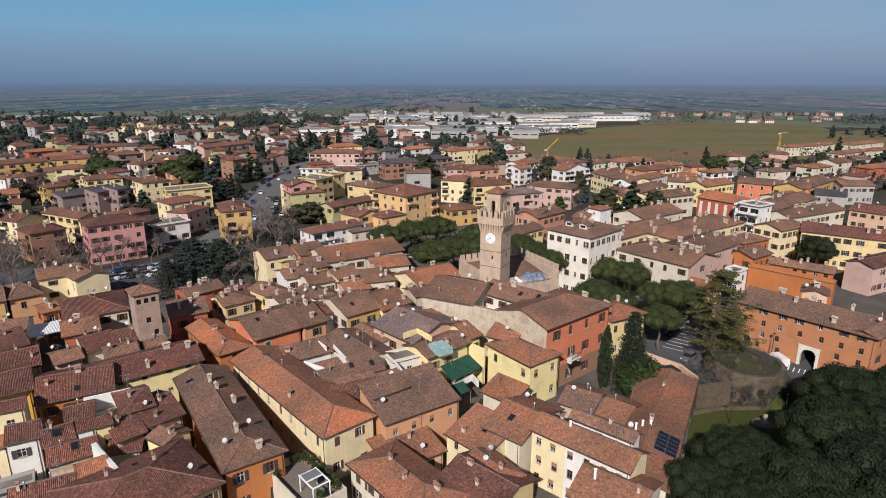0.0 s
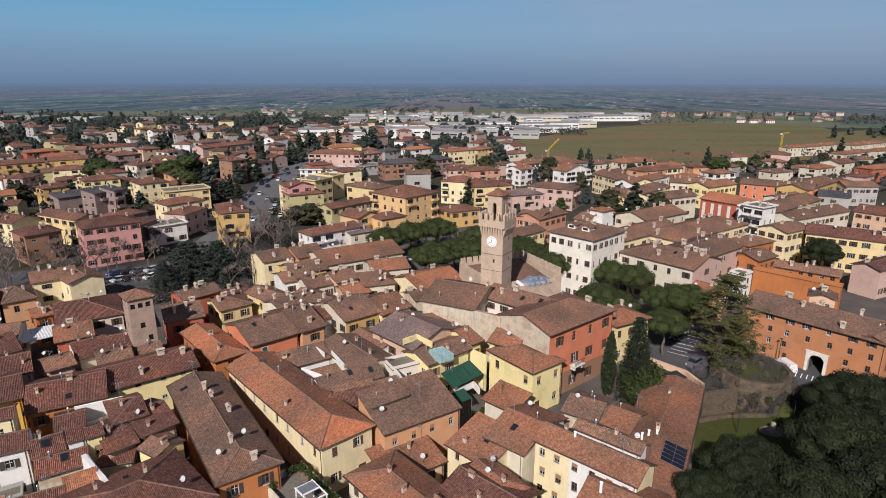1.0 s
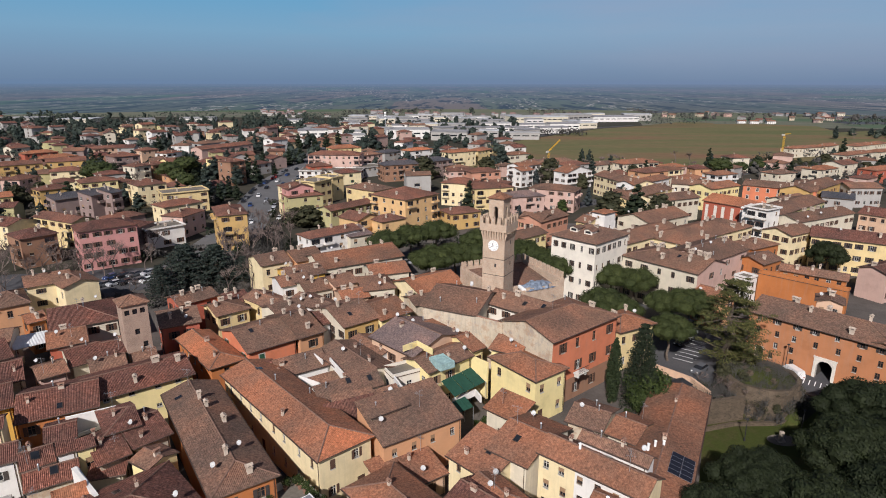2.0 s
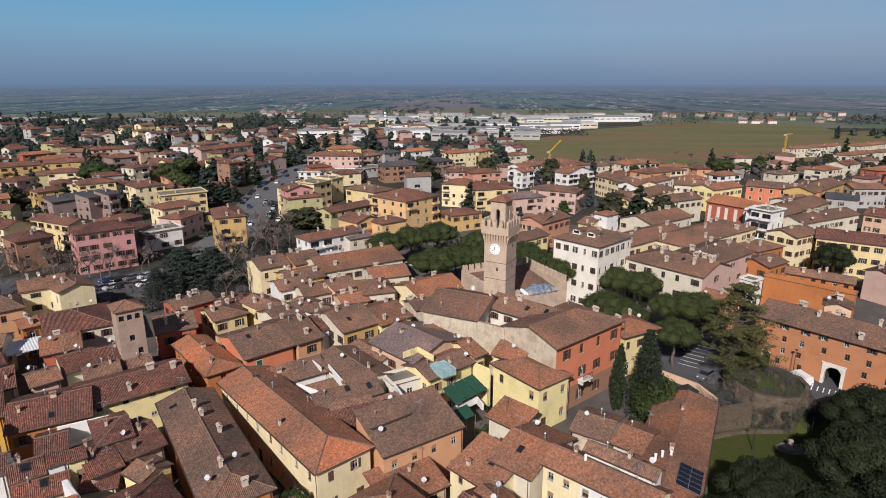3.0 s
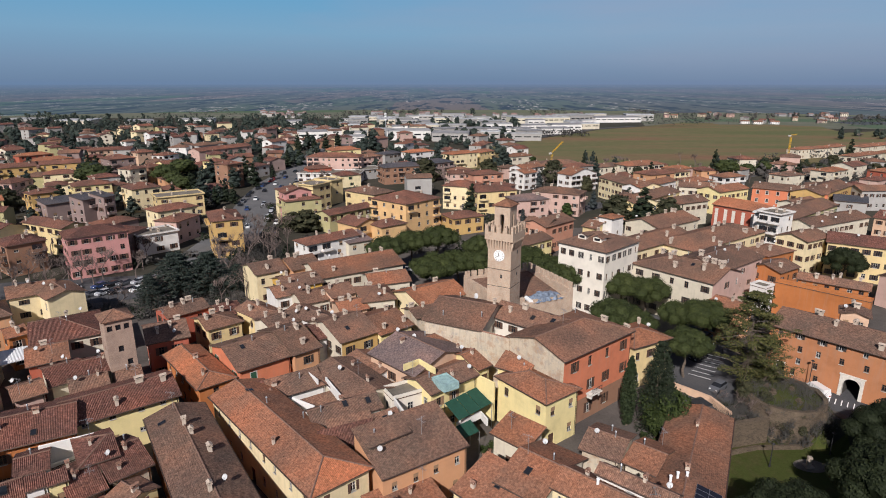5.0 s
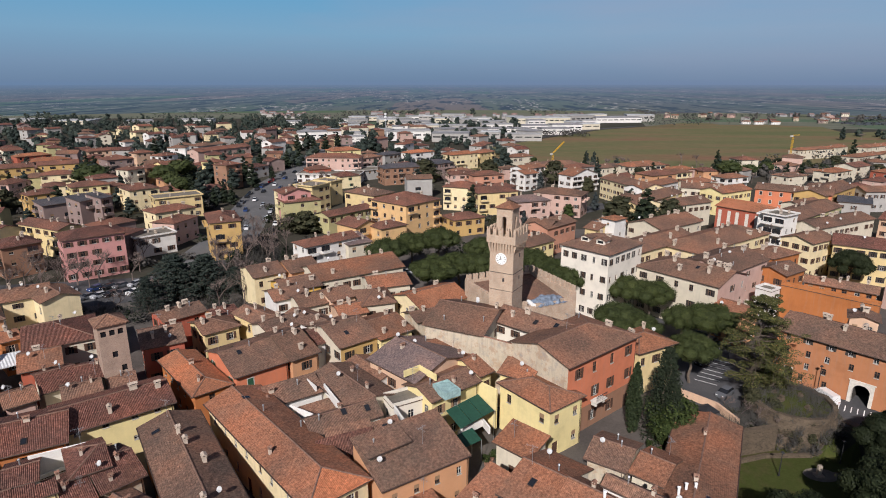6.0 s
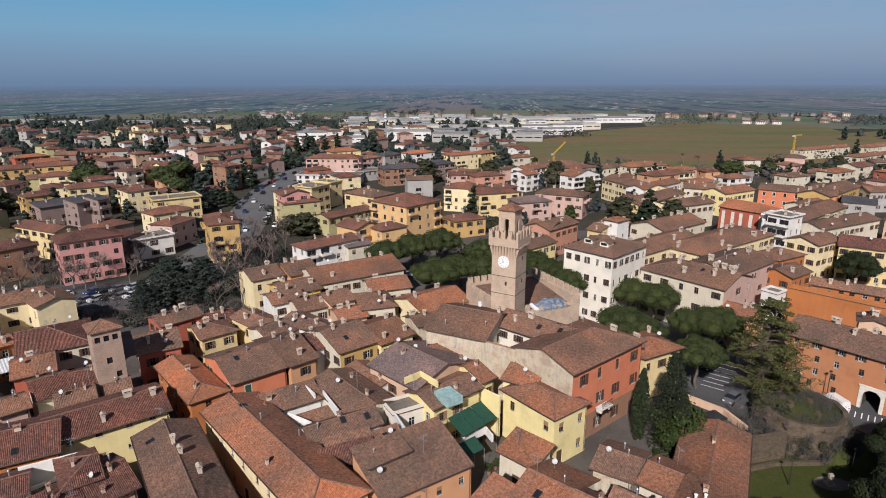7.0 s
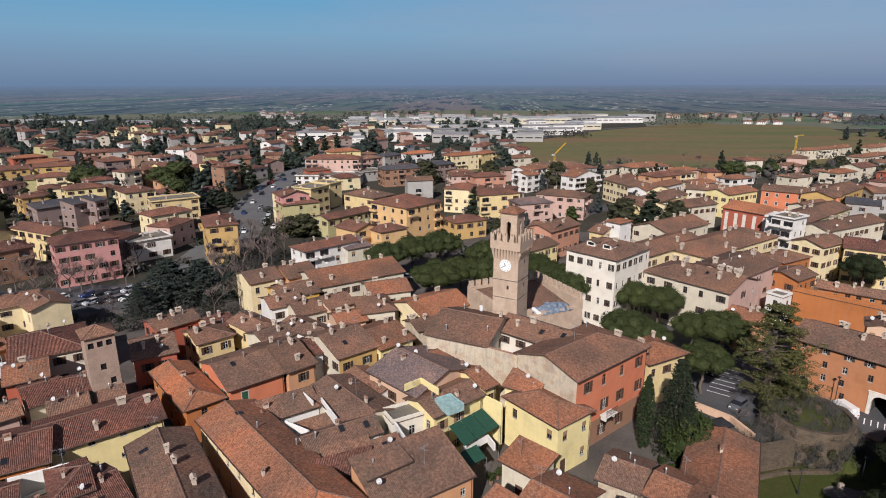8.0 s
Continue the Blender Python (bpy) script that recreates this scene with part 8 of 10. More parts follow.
def brick_tower(x, y, ang):
    root = thing("old_tower", pose(x, y, 0, 0, 0, ang), "slim medieval grey-brown brick house tower with tiled hip roof", "tower")
    h, top = 2.15, 16.2
    s = Shape()
    c = [(-h, -h), (h, -h), (h, h), (-h, h)]
    spots = {0: [(0.8, 13.4), (2.1, 13.4), (3.4, 13.4), (2.1, 10.3), (3.2, 7.6)], 1: [(0.8, 13.4), (2.1, 13.4), (3.4, 13.4), (2.3, 11.0), (2.6, 8.0)], 2: [(2.4, 10.3)], 3: [(2.4, 10.3)]}
    for i in range(4):
        p, q = c[i], c[(i + 1) % 4]
        holes = [(u - 0.42, u + 0.42, v + (0.9 if v > 13 else 0), v + (1.9 if v > 13 else 1.1)) for u, v in spots[i]]
        facade(s, (*p, 0), (*q, 0), -1, top, holes, 0.35)
        for u0, u1, v0, v1 in holes:
            d = (Vector(q) - Vector(p)).normalized() * (u0 + u1) / 2
            m = Matrix.Translation((p[0] + d.x, p[1] + d.y, v0)) @ pose(0, 0, 0, 0, 0, 90 * i)
            part("window", Shape().box(-0.42, 0.42, 0.22, 0.27, 0, v1 - v0, 0).data("window", [M_GLASS]), root, m)
    part("wall", s.data("wall", [M_OLDTOWER]), root)
    r = h + 0.42
    s = Shape()
    ring(s, r, top, top + 0.15)
    s.face([(-r, -r, top), (-r, r, top), (r, r, top), (r, -r, top)])
    for k in range(4):
        m = pose(0, 0, 0, 0, 0, 90 * k)
        s.face([m @ Vector(p) for p in ((-r, -r, top + 0.15), (r, -r, top + 0.15), (0, 0, top + 1.35))])
    part("roof", s.data("roof", [TILES["old"]]), root)
    s = Shape()
    for k in range(4):
        m = pose(0, 0, 0, 0, 0, 90 * k)
        s.tube(m @ Vector((-r, -r, top + 0.15)), (0, 0, top + 1.35), 0.1, 0.1, 5)
    part("ridge", s.data("ridge", [M_RIDGE]), root)
    return root


brick_tower(-57.6, 106.6, 40)


# ---- bastion, park and square ----


def bastion(x, y, r, foot, top):
    """Ruined round bastion: battered rubble drum with a broken rim and an earth-filled top."""
    root = thing("bastion", pose(x, y, 0), "ruined round stone bastion overgrown with bare shrubs", "ruin")
    rng = random.Random(4)
    n, k = 48, 7
    rings_ = []
    tops = [top + 0.5 * noise.noise((i * 0.5, 3, 0)) - (0.9 if i in (9, 10, 11, 20, 21) else 0) for i in range(n)]
    for j in range(k + 1):
        row = []
        for i in range(n):
            a = i * 2 * math.pi / n
            f = j / k
            rr = r + 0.9 * (1 - f) + 0.3 * noise.noise((math.cos(a) * 3, math.sin(a) * 3, j * 0.7))
            row.append(Vector((rr * math.cos(a), rr * math.sin(a), foot + (tops[i] - foot) * f)))
        rings_.append(row)
    s = Shape()
    for j in range(k):
        for i in range(n):
            m = (i + 1) % n
            s.face([rings_[j][i], rings_[j][m], rings_[j + 1][m], rings_[j + 1][i]])
    inn = [Vector((p.x * 0.88, p.y * 0.88, p.z - 0.1 * rng.random())) for p in rings_[k]]
    low = [Vector((p.x, p.y, top - 0.5)) for p in inn]
    for i in range(n):
        m = (i + 1) % n
        s.face([rings_[k][i], rings_[k][m], inn[m], inn[i]]).face([inn[i], inn[m], low[m], low[i]])
    part("wall", s.data("wall", [M_STONE], weld=True), root)
    s = Shape()
    for i in range(n):
        m = (i + 1) % n
        s.face([low[i], low[m], (0, 0, top + 0.3)])
    part("earth_fill", s.data("earth_fill", [M_GRASS]), root)
    for a, d, w, h in ((0.4, 2.0, 0.5, 0.8), (2.2, 3.0, 0.4, 0.6), (3.4, 2.4, 0.6, 1.0), (5.0, 3.2, 0.5, 0.7)):
        s = Shape()
        s.box(-w, w, -0.3, 0.3, 0, h).box(-w * 0.6, w * 0.3, -0.3, 0.3, h, h * 1.5)
        part("masonry_stump", s.data("masonry_stump", [M_STONE]), root, pose(d * math.cos(a), d * math.sin(a), top - 0.5, 0, 0, math.degrees(a)))
    return root


bastion(59.4, 105.6, 6.7, -3.4, 2.5)
# brushwood and brambles over the ruin, its foot and the slope beside it
br_ = random.Random(31)
bru_ = (Shape(), Shape())
for i in range(520):
    a, d = br_.uniform(0, 6.28), 6.6 * math.sqrt(br_.random())
    x, y, z = 59.4 + d * math.cos(a), 105.6 + d * math.sin(a), 1.8
    if i % 3 == 0:                  # foot of the drum and the bank to its west
        a = br_.uniform(-3.3, 0.1)
        d = br_.uniform(6.9, 8.6)
        x, y, z = 59.4 + d * math.cos(a), 105.6 + d * math.sin(a), br_.uniform(-3.0, 0.8) - (d - 6.9) * 0.6
    if i % 7 == 0:
        x, y, z = br_.uniform(46.5, 53), br_.uniform(99.5, 105.5), br_.uniform(-0.5, 0.6)
    size = br_.uniform(0.35, 0.9)
    k = 0 if br_.random() < 0.6 else 1
    clump(bru_[k], br_, (x, y, z), size, 46, 0.13, 0.8)
    if k == 0:
        for _ in range(16):
            q = Vector((x, y, z)) + Vector((br_.gauss(0, 0.5), br_.gauss(0, 0.5), br_.uniform(0.4, 1.7)))
            bru_[0].tube((x, y, z - 0.3), q, 0.03, 0.01, 3)
tagged(new("brambles", bru_[0].data("brambles", [M_SCRUB])), "bare brown brambles growing over the ruined bastion", "brambles", "", "stuff")
tagged(new("undergrowth", bru_[1].data("undergrowth", [LEAF["bush"]])), "olive-green undergrowth on the ruined bastion and its bank", "undergrowth", "", "stuff")


def stone_wall(name, pts, z0, z1, thick, mat, label, category="wall"):
    s = Shape()
    for a, b in zip(pts, pts[1:]):
        a, b = Vector((*a, 0)), Vector((*b, 0))
        d = (b - a).normalized()
        n = Vector((-d.y, d.x, 0)) * thick / 2
        c = [a - n, b - n, b + n, a + n]
        bot, up = [(p.x, p.y, z0) for p in c], [(p.x, p.y, z1) for p in c]
        for i in range(4):
            j = (i + 1) % 4
            s.face([bot[i], bot[j], up[j], up[i]])
        s.face(up)
    return setting(name, s.data(name, [mat]), label, category)


stone_wall("retaining_wall", [(43.6, 93.0), (46.4, 97.6), (53.6, 99.4)], -3.4, 1.3, 0.9, M_STONE, "old rubble retaining wall between park and square", "wall")
stone_wall("retaining_wall", [(41.2, 112.4), (46.9, 106.3), (48.2, 101.0)], -3.4, 1.3, 0.5, WALLS["peach"], "pale plastered wall beside the parking bays", "wall")
stone_wall("retaining_wall", [(66.4, 102.5), (70.5, 95.0), (84.0, 79.5), (112.0, 59.0)], -1.2, 0.25, 0.25, M_STONE, "grey stone kerb wall along the road above the park", "wall")
# park path and monument
s_ = Shape()
for i in range(20):
    a0, a1 = i * math.pi / 10, (i + 1) * math.pi / 10
    s_.face([(57.4 + 2.6 * math.cos(a), 92.6 + 1.7 * math.sin(a), dip(57, 92) + 0.07) for a in (a0, a1)] + [(57.4, 92.6, dip(57, 92) + 0.07)])
setting("park_path", s_.data("park_path", [M_COURT]), "small round gravel place in the park", "path")
strip("park_path", [(58.5, 92.6), (66, 92), (74, 88)], 1.5, M_COURT, "gravel path across the park lawn", "path", dip(60, 90) + 0.08)
mon_ = thing("monument", pose(56.9, 92.4, dip(57, 92)), "small grey stone stele on a plinth in the park", "monument")
part("plinth", Shape().box(-0.6, 0.6, -0.6, 0.6, 0, 0.35).data("plinth", [M_PARAPET]), mon_)
part("stele", Shape().box(-0.32, 0.32, -0.22, 0.22, 0.35, 1.9).data("stele", [M_PARAPET]), mon_)


def lamp_post(x, y, h, z=0.0):
    root = thing("street_lamp", pose(x, y, z), "dark iron park lamp post with a round head", "street lamp", "park lamps")
    part("post", Shape().tube((0, 0, 0), (0, 0, h), 0.09, 0.05, 8).tube((0, 0, 0), (0, 0, 0.5), 0.16, 0.14, 8).data("post", [M_DARK], True), root)
    part("lantern", Shape().tube((0, 0, h), (0, 0, h + 0.15), 0.12, 0.32, 10).tube((0, 0, h + 0.15), (0, 0, h + 0.35), 0.32, 0.1, 10).data("lantern", [M_DARK], True), root)
    return root


for a in ((50.8, 92.4), (62.1, 95.4)):
    lamp_post(a[0], a[1], 4.0, dip(*a))
for a in ((67.6, 111.6), (57.5, 125.0), (60.0, 138.0)):
    lamp_post(a[0], a[1], 5.5)
# painted bay lines on the square
for i in range(7):
    strip("road_marking", [(47.5 + i * 1.15, 117.2 + i * 1.5), (50.8 + i * 1.15, 114.8 + i * 1.5)], 0.16, M_WHITE, "white parking bay line", "road marking", 0.062)
for i in range(6):
    strip("road_marking", [(68.2 + i * 0.75, 106.4 - i * 0.55), (69.6 + i * 0.75, 108.2 - i * 0.55)], 0.16, M_WHITE, "worn white crossing stripe", "road marking", 0.062)
# vehicles
car(69.6, 111.2, -80, "white", van=True)
for x, y, a, c in ((73.4, 99.6, 128, "grey"), (50.6, 111.2, 40, "grey"), (53.4, 126.0, 35, "white"), (55.6, 129.0, 35, "silver"), (52.0, 123.6, 35, "black"), (57.3, 133.5, 35, "grey")):
    car(x, y, a, c)
for i, (x, y) in enumerate(((-95.4, 160.4), (-92.8, 161.4), (-90.2, 162.5), (-87.6, 163.4), (-85.0, 164.3), (-97.0, 167.0), (-94.2, 168.2), (-91.4, 169.4), (-88.0, 171.0), (-84.0, 172.5), (-100.5, 158.0), (-103, 164.5))):
    car(x, y, 62, ("grey", "silver", "black", "grey", "white", "blue", "black")[i % 7], z=0.07)
rng_ = random.Random(5)
for i in range(44):
    t_ = i / 44
    x, y = (-80 - 13 * min(1, t_ * 2) - 3 * max(0, t_ - 0.5), 226 + 170 * t_)
    side = (-1, 1)[i % 2]
    car(x + side * (8.2 if i % 3 else 3.0) + (6 if side > 0 and i % 4 == 1 else 0), y + rng_.uniform(-1.5, 1.5), 90 + rng_.uniform(-6, 6) + (8 if t_ < 0.5 else 0), rng_.choice(("white", "silver", "grey", "black", "blue", "red")), z=0.05, group="cars along the main road")
for i in range(14):
    car(-30 + i * 4.5 + rng_.uniform(-0.6, 0.6), 178 + i * 1.1 + (i % 2) * 6, 20 + rng_.uniform(-8, 8), rng_.choice(("white", "silver", "grey", "black", "red")), z=0.06, group="cars by the market place")


# ---- roof terraces, awnings and canopies ----


def sloped_sheet(s, pts, t=0.06, mat=0):
    up = [Vector(p) for p in pts]
    s.face(up, mat)
    s.face([p - Vector((0, 0, t)) for p in up][::-1], mat)
    for a, b in zip(up, up[1:] + up[:1]):
        s.face([a - Vector((0, 0, t)), b - Vector((0, 0, t)), b, a], mat)


M_AWNING = plain("green_canvas", (0.012, 0.060, 0.038), 0.8, vary=0.2, scale=2)
M_CANOPY = plain("white_sheeting", (0.62, 0.63, 0.63), 0.6, vary=0.12, scale=1)


def awning(corners, high, low, label):
    """Canvas on a steel frame: corners of the cloth in plan, the first two on the high side."""
    x, y = sum(c[0] for c in corners) / 4, sum(c[1] for c in corners) / 4
    root = thing("awning", pose(x, y, 0), label, "awning")
    pts = [(cx - x, cy - y, z) for (cx, cy), z in zip(corners, (high, high, low, low))]
    n = 3
    for i in range(n):
        a, b = i / n + 0.006, (i + 1) / n - 0.006
        q = [Vector(pts[0]).lerp(Vector(pts[1]), a), Vector(pts[0]).lerp(Vector(pts[1]), b), Vector(pts[3]).lerp(Vector(pts[2]), b), Vector(pts[3]).lerp(Vector(pts[2]), a)]
        s = Shape()
        sloped_sheet(s, q)
        part("canvas", s.data("canvas", [M_AWNING]), root)
    for p in pts:
        part("post", Shape().tube((p[0], p[1], 0), (p[0], p[1], p[2]), 0.05, 0.05, 6).data("post", [M_STEEL], True), root)
    return root



def parasol(x, y, z):
    """Square dark garden parasol on a pole."""
    root = thing("parasol", pose(x, y, z, 0, 0, 20), "square black garden parasol beside the pale wall", "parasol")
    c = [(-1.4, -1.4, 2.3), (1.4, -1.4, 2.3), (1.4, 1.4, 2.3), (-1.4, 1.4, 2.3)]
    for a, b in zip(c, c[1:] + c[:1]):
        s = Shape()
        s.face([a, b, (0, 0, 3.0)]).face([(0, 0, 2.97), Vector(b) - Vector((0, 0, 0.03)), Vector(a) - Vector((0, 0, 0.03))])
        s.face([Vector(a) - Vector((0, 0, 0.22)), Vector(b) - Vector((0, 0, 0.22)), b, a])
        part("canvas", s.data("canvas", [M_DARK]), root)
    part("pole", Shape().tube((0, 0, 0), (0, 0, 3.05), 0.035, 0.03, 8).data("pole", [M_STEEL], True), root)
    part("base", Shape().box(-0.35, 0.35, -0.35, 0.35, 0, 0.1).data("base", [M_SILL]), root)


parasol(43.5, 102.6, 0.0)
awning([(-0.4, 94.6), (4.8, 99.7), (7.2, 96.6), (1.8, 91.4)], 6.6, 5.5, "dark green canvas awning over a garden terrace")
awning([(1.0, 90.6), (3.6, 92.8), (4.9, 90.6), (2.4, 88.6)], 4.8, 4.2, "small dark green canvas awning in the courtyard")
s_ = Shape()
for i in range(13):
    a, b = i / 13, (i + 1) / 13
    p = [Vector((-86.1, 111.8, 6.3)).lerp(Vector((-80.9, 115.8, 6.3)), t) for t in (a, b)]
    q = [Vector((-81.7, 107.1, 6.0)).lerp(Vector((-76.9, 111.4, 6.0)), t) for t in (a, b)]
    m_ = [(p[0] + p[1]) / 2 + Vector((0, 0, 0.07)), (q[0] + q[1]) / 2 + Vector((0, 0, 0.07))]
    s_.face([q[0], m_[1], m_[0], p[0]]).face([m_[1], q[1], p[1], m_[0]])
    s_.face([v - Vector((0, 0, 0.08)) for v in (p[0], p[1], q[1], q[0])])
can_ = thing("canopy_roof", pose(0, 0, 0), "white corrugated sheet canopy over a shaded court", "canopy")
part("sheet", s_.data("sheet", [M_CANOPY]), can_)
for x, y in ((-85.8, 111.7), (-81.0, 115.4), (-81.6, 107.5), (-77.3, 111.3)):
    part("post", Shape().tube((x, y, 0), (x, y, 6.0), 0.08, 0.08, 6).data("post", [M_STEEL], True), can_)
stone_wall("parapet_wall", [(-46.8, 69.2), (-42.0, 65.0), (-37.8, 61.1)], 0, 8.0, 0.5, WALLS["white"], "white rendered party wall standing above the roofs", "wall")
# planted terrace with a white steel pergola
ter_ = thing("roof_terrace", pose(-17.8, 67.2, 0, 0, 0, -48), "planted roof terrace with pale parapet beside the lane", "terrace")
part("base", Shape().box(-5.2, 5.2, -3.0, 2.6, 0, 3.4).data("base", [WALLS["pale"]]), ter_)
part("floor", Shape().box(-5.0, 5.0, -2.8, 2.4, 3.4, 3.46).data("floor", [M_COURT]), ter_)
for bx in ((-5.2, 5.2, -3.2, -3.0), (-5.2, 5.2, 2.6, 2.8), (5.2, 5.4, -3.2, 2.8), (-5.4, -5.2, -3.2, 2.8)):
    part("parapet", Shape().box(*bx, 0, 4.4).data("parapet", [WALLS["pale"]]), ter_)
per_ = thing("pergola", pose(-16.2, 65.0, 3.46, 0, 0, -48), "white steel pergola frame with an open retractable top", "pergola")
for sx in (-1.7, 1.7):
    for sy in (-1.2, 1.2):
        part("post", Shape().box(sx - 0.06, sx + 0.06, sy - 0.06, sy + 0.06, 0, 2.3).data("post", [M_WHITE]), per_)
for bx in ((-1.9, 1.9, -1.27, -1.13), (-1.9, 1.9, 1.13, 1.27), (-1.77, -1.63, -1.13, 1.13), (1.63, 1.77, -1.13, 1.13), (-0.07, 0.07, -1.13, 1.13)):
    part("beam", Shape().box(*bx, 2.3, 2.45).data("beam", [M_WHITE]), per_)
part("canvas", Shape().box(-1.6, -0.1, -1.1, 1.1, 2.42, 2.47).data("canvas", [M_STEEL]), per_)


def planter(x, y, z, k):
    root = thing("planter", pose(x, y, z), "terracotta planter with a leafy evergreen shrub", "plant pot", "terrace plants")
    part("pot", Shape().tube((0, 0, 0), (0, 0, 0.5), 0.22, 0.32, 10).data("pot", [M_CAP], True), root)
    key = ("shrub", k % 3)
    if key not in CACHE:
        rng = random.Random(k)
        s = Shape()
        for _ in range(5):
            clump(s, rng, (rng.uniform(-0.3, 0.3), rng.uniform(-0.3, 0.3), rng.uniform(0.7, 1.5)), 0.4, 60, 0.12, 1.0)
        CACHE[key] = s.data("shrub", [LEAF["ivy"]])
    part("shrub", CACHE[key], root)
    return root


for i, (u, v) in enumerate(((-4.6, 2.0), (-3.6, 1.9), (-2.4, 2.0), (-1.2, 2.1), (0.2, 2.0), (1.6, 2.1), (3.0, 2.0), (4.4, 2.0), (-4.6, -2.4), (-3.4, -2.5), (4.6, -0.6), (-4.7, 0.4))):
    p_ = pose(-17.8, 67.2, 3.46, 0, 0, -48) @ Vector((u, v, 0))
    planter(p_.x, p_.y, 3.46, i)
for i, (x, y) in enumerate(((7.6, 90.6), (8.6, 90.0), (6.6, 91.4), (9.8, 89.0), (5.6, 90.2), (33.4, 94.6), (32.2, 92.8), (31.2, 94.0), (34.4, 92.4))):
    planter(*outdoors(x, y, 0.6), 0.03, i)
# turquoise-coated roof terrace among the tiled roofs
tq_ = thing("roof_terrace", pose(-0.3, 96.1, 8.8, 0, 0, 33), "small flat roof terrace with a worn turquoise coating", "roof terrace")
part("slab", Shape().box(-1.3, 1.3, -1.7, 1.7, 0, 1.0).data("slab", [M_TURQ]), tq_)
for b_ in ((-1.42, -1.3, -1.82, 1.82), (1.3, 1.42, -1.82, 1.82), (-1.3, 1.3, -1.82, -1.7), (-1.3, 1.3, 1.7, 1.82)):
    part("parapet", Shape().box(*b_, 0, 1.15).data("parapet", [M_TURQ]), tq_)
# balcony on the coral palace
bal_ = thing("balcony", pose(23.7, 98.2, 6.6, 0, 0, 40), "small stone balcony with iron railing on a coral facade", "balcony")
part("slab", Shape().box(-1.4, 1.4, -0.9, 0.3, 0, 0.2).data("slab", [M_LIME]), bal_)
for x in (-1.0, 1.0):
    part("bracket", Shape().box(x - 0.15, x + 0.15, -0.6, 0.3, -0.7, 0).data("bracket", [M_LIME]), bal_)
for i in range(15):
    part("baluster", Shape().tube((-1.33 + i * 0.19, -0.83, 0.2), (-1.33 + i * 0.19, -0.83, 1.15), 0.018, 0.018, 4).data("baluster", [M_DARK]), bal_)
part("rail", Shape().box(-1.38, 1.38, -0.87, -0.8, 1.15, 1.2).data("rail", [M_DARK]), bal_)
# crumpled blue-grey tarpaulin over the castle's damaged roof
M_TARP = plain("tarpaulin_plastic", (0.15, 0.185, 0.235), 0.6, vary=0.45, scale=1.5)
tp_ = thing("tarpaulin", pose(20.9, 130.2, 11.0, 0, 0, 26), "crumpled blue-grey plastic tarpaulin laid over the castle roof", "tarpaulin")
s_ = Shape()
nu_, nv_ = 20, 9
tz_ = [[1.3 * math.sin(math.pi * i / nu_) ** 0.6 * math.sin(math.pi * j / nv_) ** 0.6 + 0.5 * noise.noise((i * 0.31, j * 0.8, 2)) * (0 < i < nu_ and 0 < j < nv_) for j in range(nv_ + 1)] for i in range(nu_ + 1)]
for i in range(nu_):
    for j in range(nv_):
        s_.face([(-4.2 + 8.0 * a / nu_ + 0.12 * math.sin(b * 2.1), -1.9 + 3.9 * b / nv_ + 0.15 * math.sin(a * 1.7), tz_[a][b]) for a, b in ((i, j), (i + 1, j), (i + 1, j + 1), (i, j + 1))])
part("cover", s_.data("cover", [M_TARP], weld=True), tp_)
part("white_roll", Shape().tube((-4.6, -1.6, 0.35), (-4.3, 0.9, 0.4), 0.45, 0.45, 10).data("white_roll", [M_WHITE], True), tp_, None, "rolled white sheeting")


# ---- mast and cranes ----
mast_ = thing("mast", pose(-60, 599, 0), "slim grey lattice radio mast among the sheds", "mast")
part("pole", Shape().tube((0, 0, 0), (0, 0, 26), 0.7, 0.4, 8).data("pole", [M_STEEL]), mast_)
for z in (20, 23, 25.5):
    part("antenna", Shape().tube((0, 0, z), (0, 0, z + 1.6), 1.1, 1.1, 8).data("antenna", [M_WHITE]), mast_)
M_CRANE = plain("crane_yellow", (0.62, 0.36, 0.03), 0.5)


def crane(x, y, h, jib, ang, tilt):
    root = thing("crane", pose(x, y, 0, 0, 0, ang), "yellow construction crane at the edge of the field", "crane")
    for name, m, n, w in (("tower", pose(0, 0, 0), int(h / 2), 0.42), ("jib", pose(0, 0, h, 0, 90 - tilt, 0), int(jib / 2), 0.26)):
        s = Shape()
        for cx in (-w, w):
            for cy in (-w, w):
                s.box(cx - 0.06, cx + 0.06, cy - 0.06, cy + 0.06, 0, n * 2)
        for i in range(n):
            for cy in (-w, w):
                s.tube((-w, cy, i * 2), (w, cy, i * 2 + 2), 0.035, 0.035, 4)
                s.tube((cy, -w, i * 2), (cy, w, i * 2 + 2), 0.035, 0.035, 4)
        part(name, s.data(name, [M_CRANE]), root, m)
    part("counterweight", Shape().box(-2.4, -0.42, -0.5, 0.5, h - 1.0, h).data("counterweight", [M_SILL]), root)
    return root


crane(248, 445, 19, 7, 20, 2)
crane(66, 386, 13, 12, 40, 32)

stone_wall("retaining_wall", [(45.2, 95.2), (51.0, 97.0), (58.5, 97.2), (64.5, 99.0)], -3.4, -2.5, 0.5, M_STONE, "low worn stone wall at the foot of the bastion", "wall")

# ---- the suburbs and the plain beyond ----
ROADS = (((-80, 226), (-93, 305)), ((-93, 305), (-98, 375)), ((-98, 375), (-89, 442)), ((-89, 442), (-92, 515)), ((-92, 515), (-60, 640)), ((-60, 560), (40, 585)))


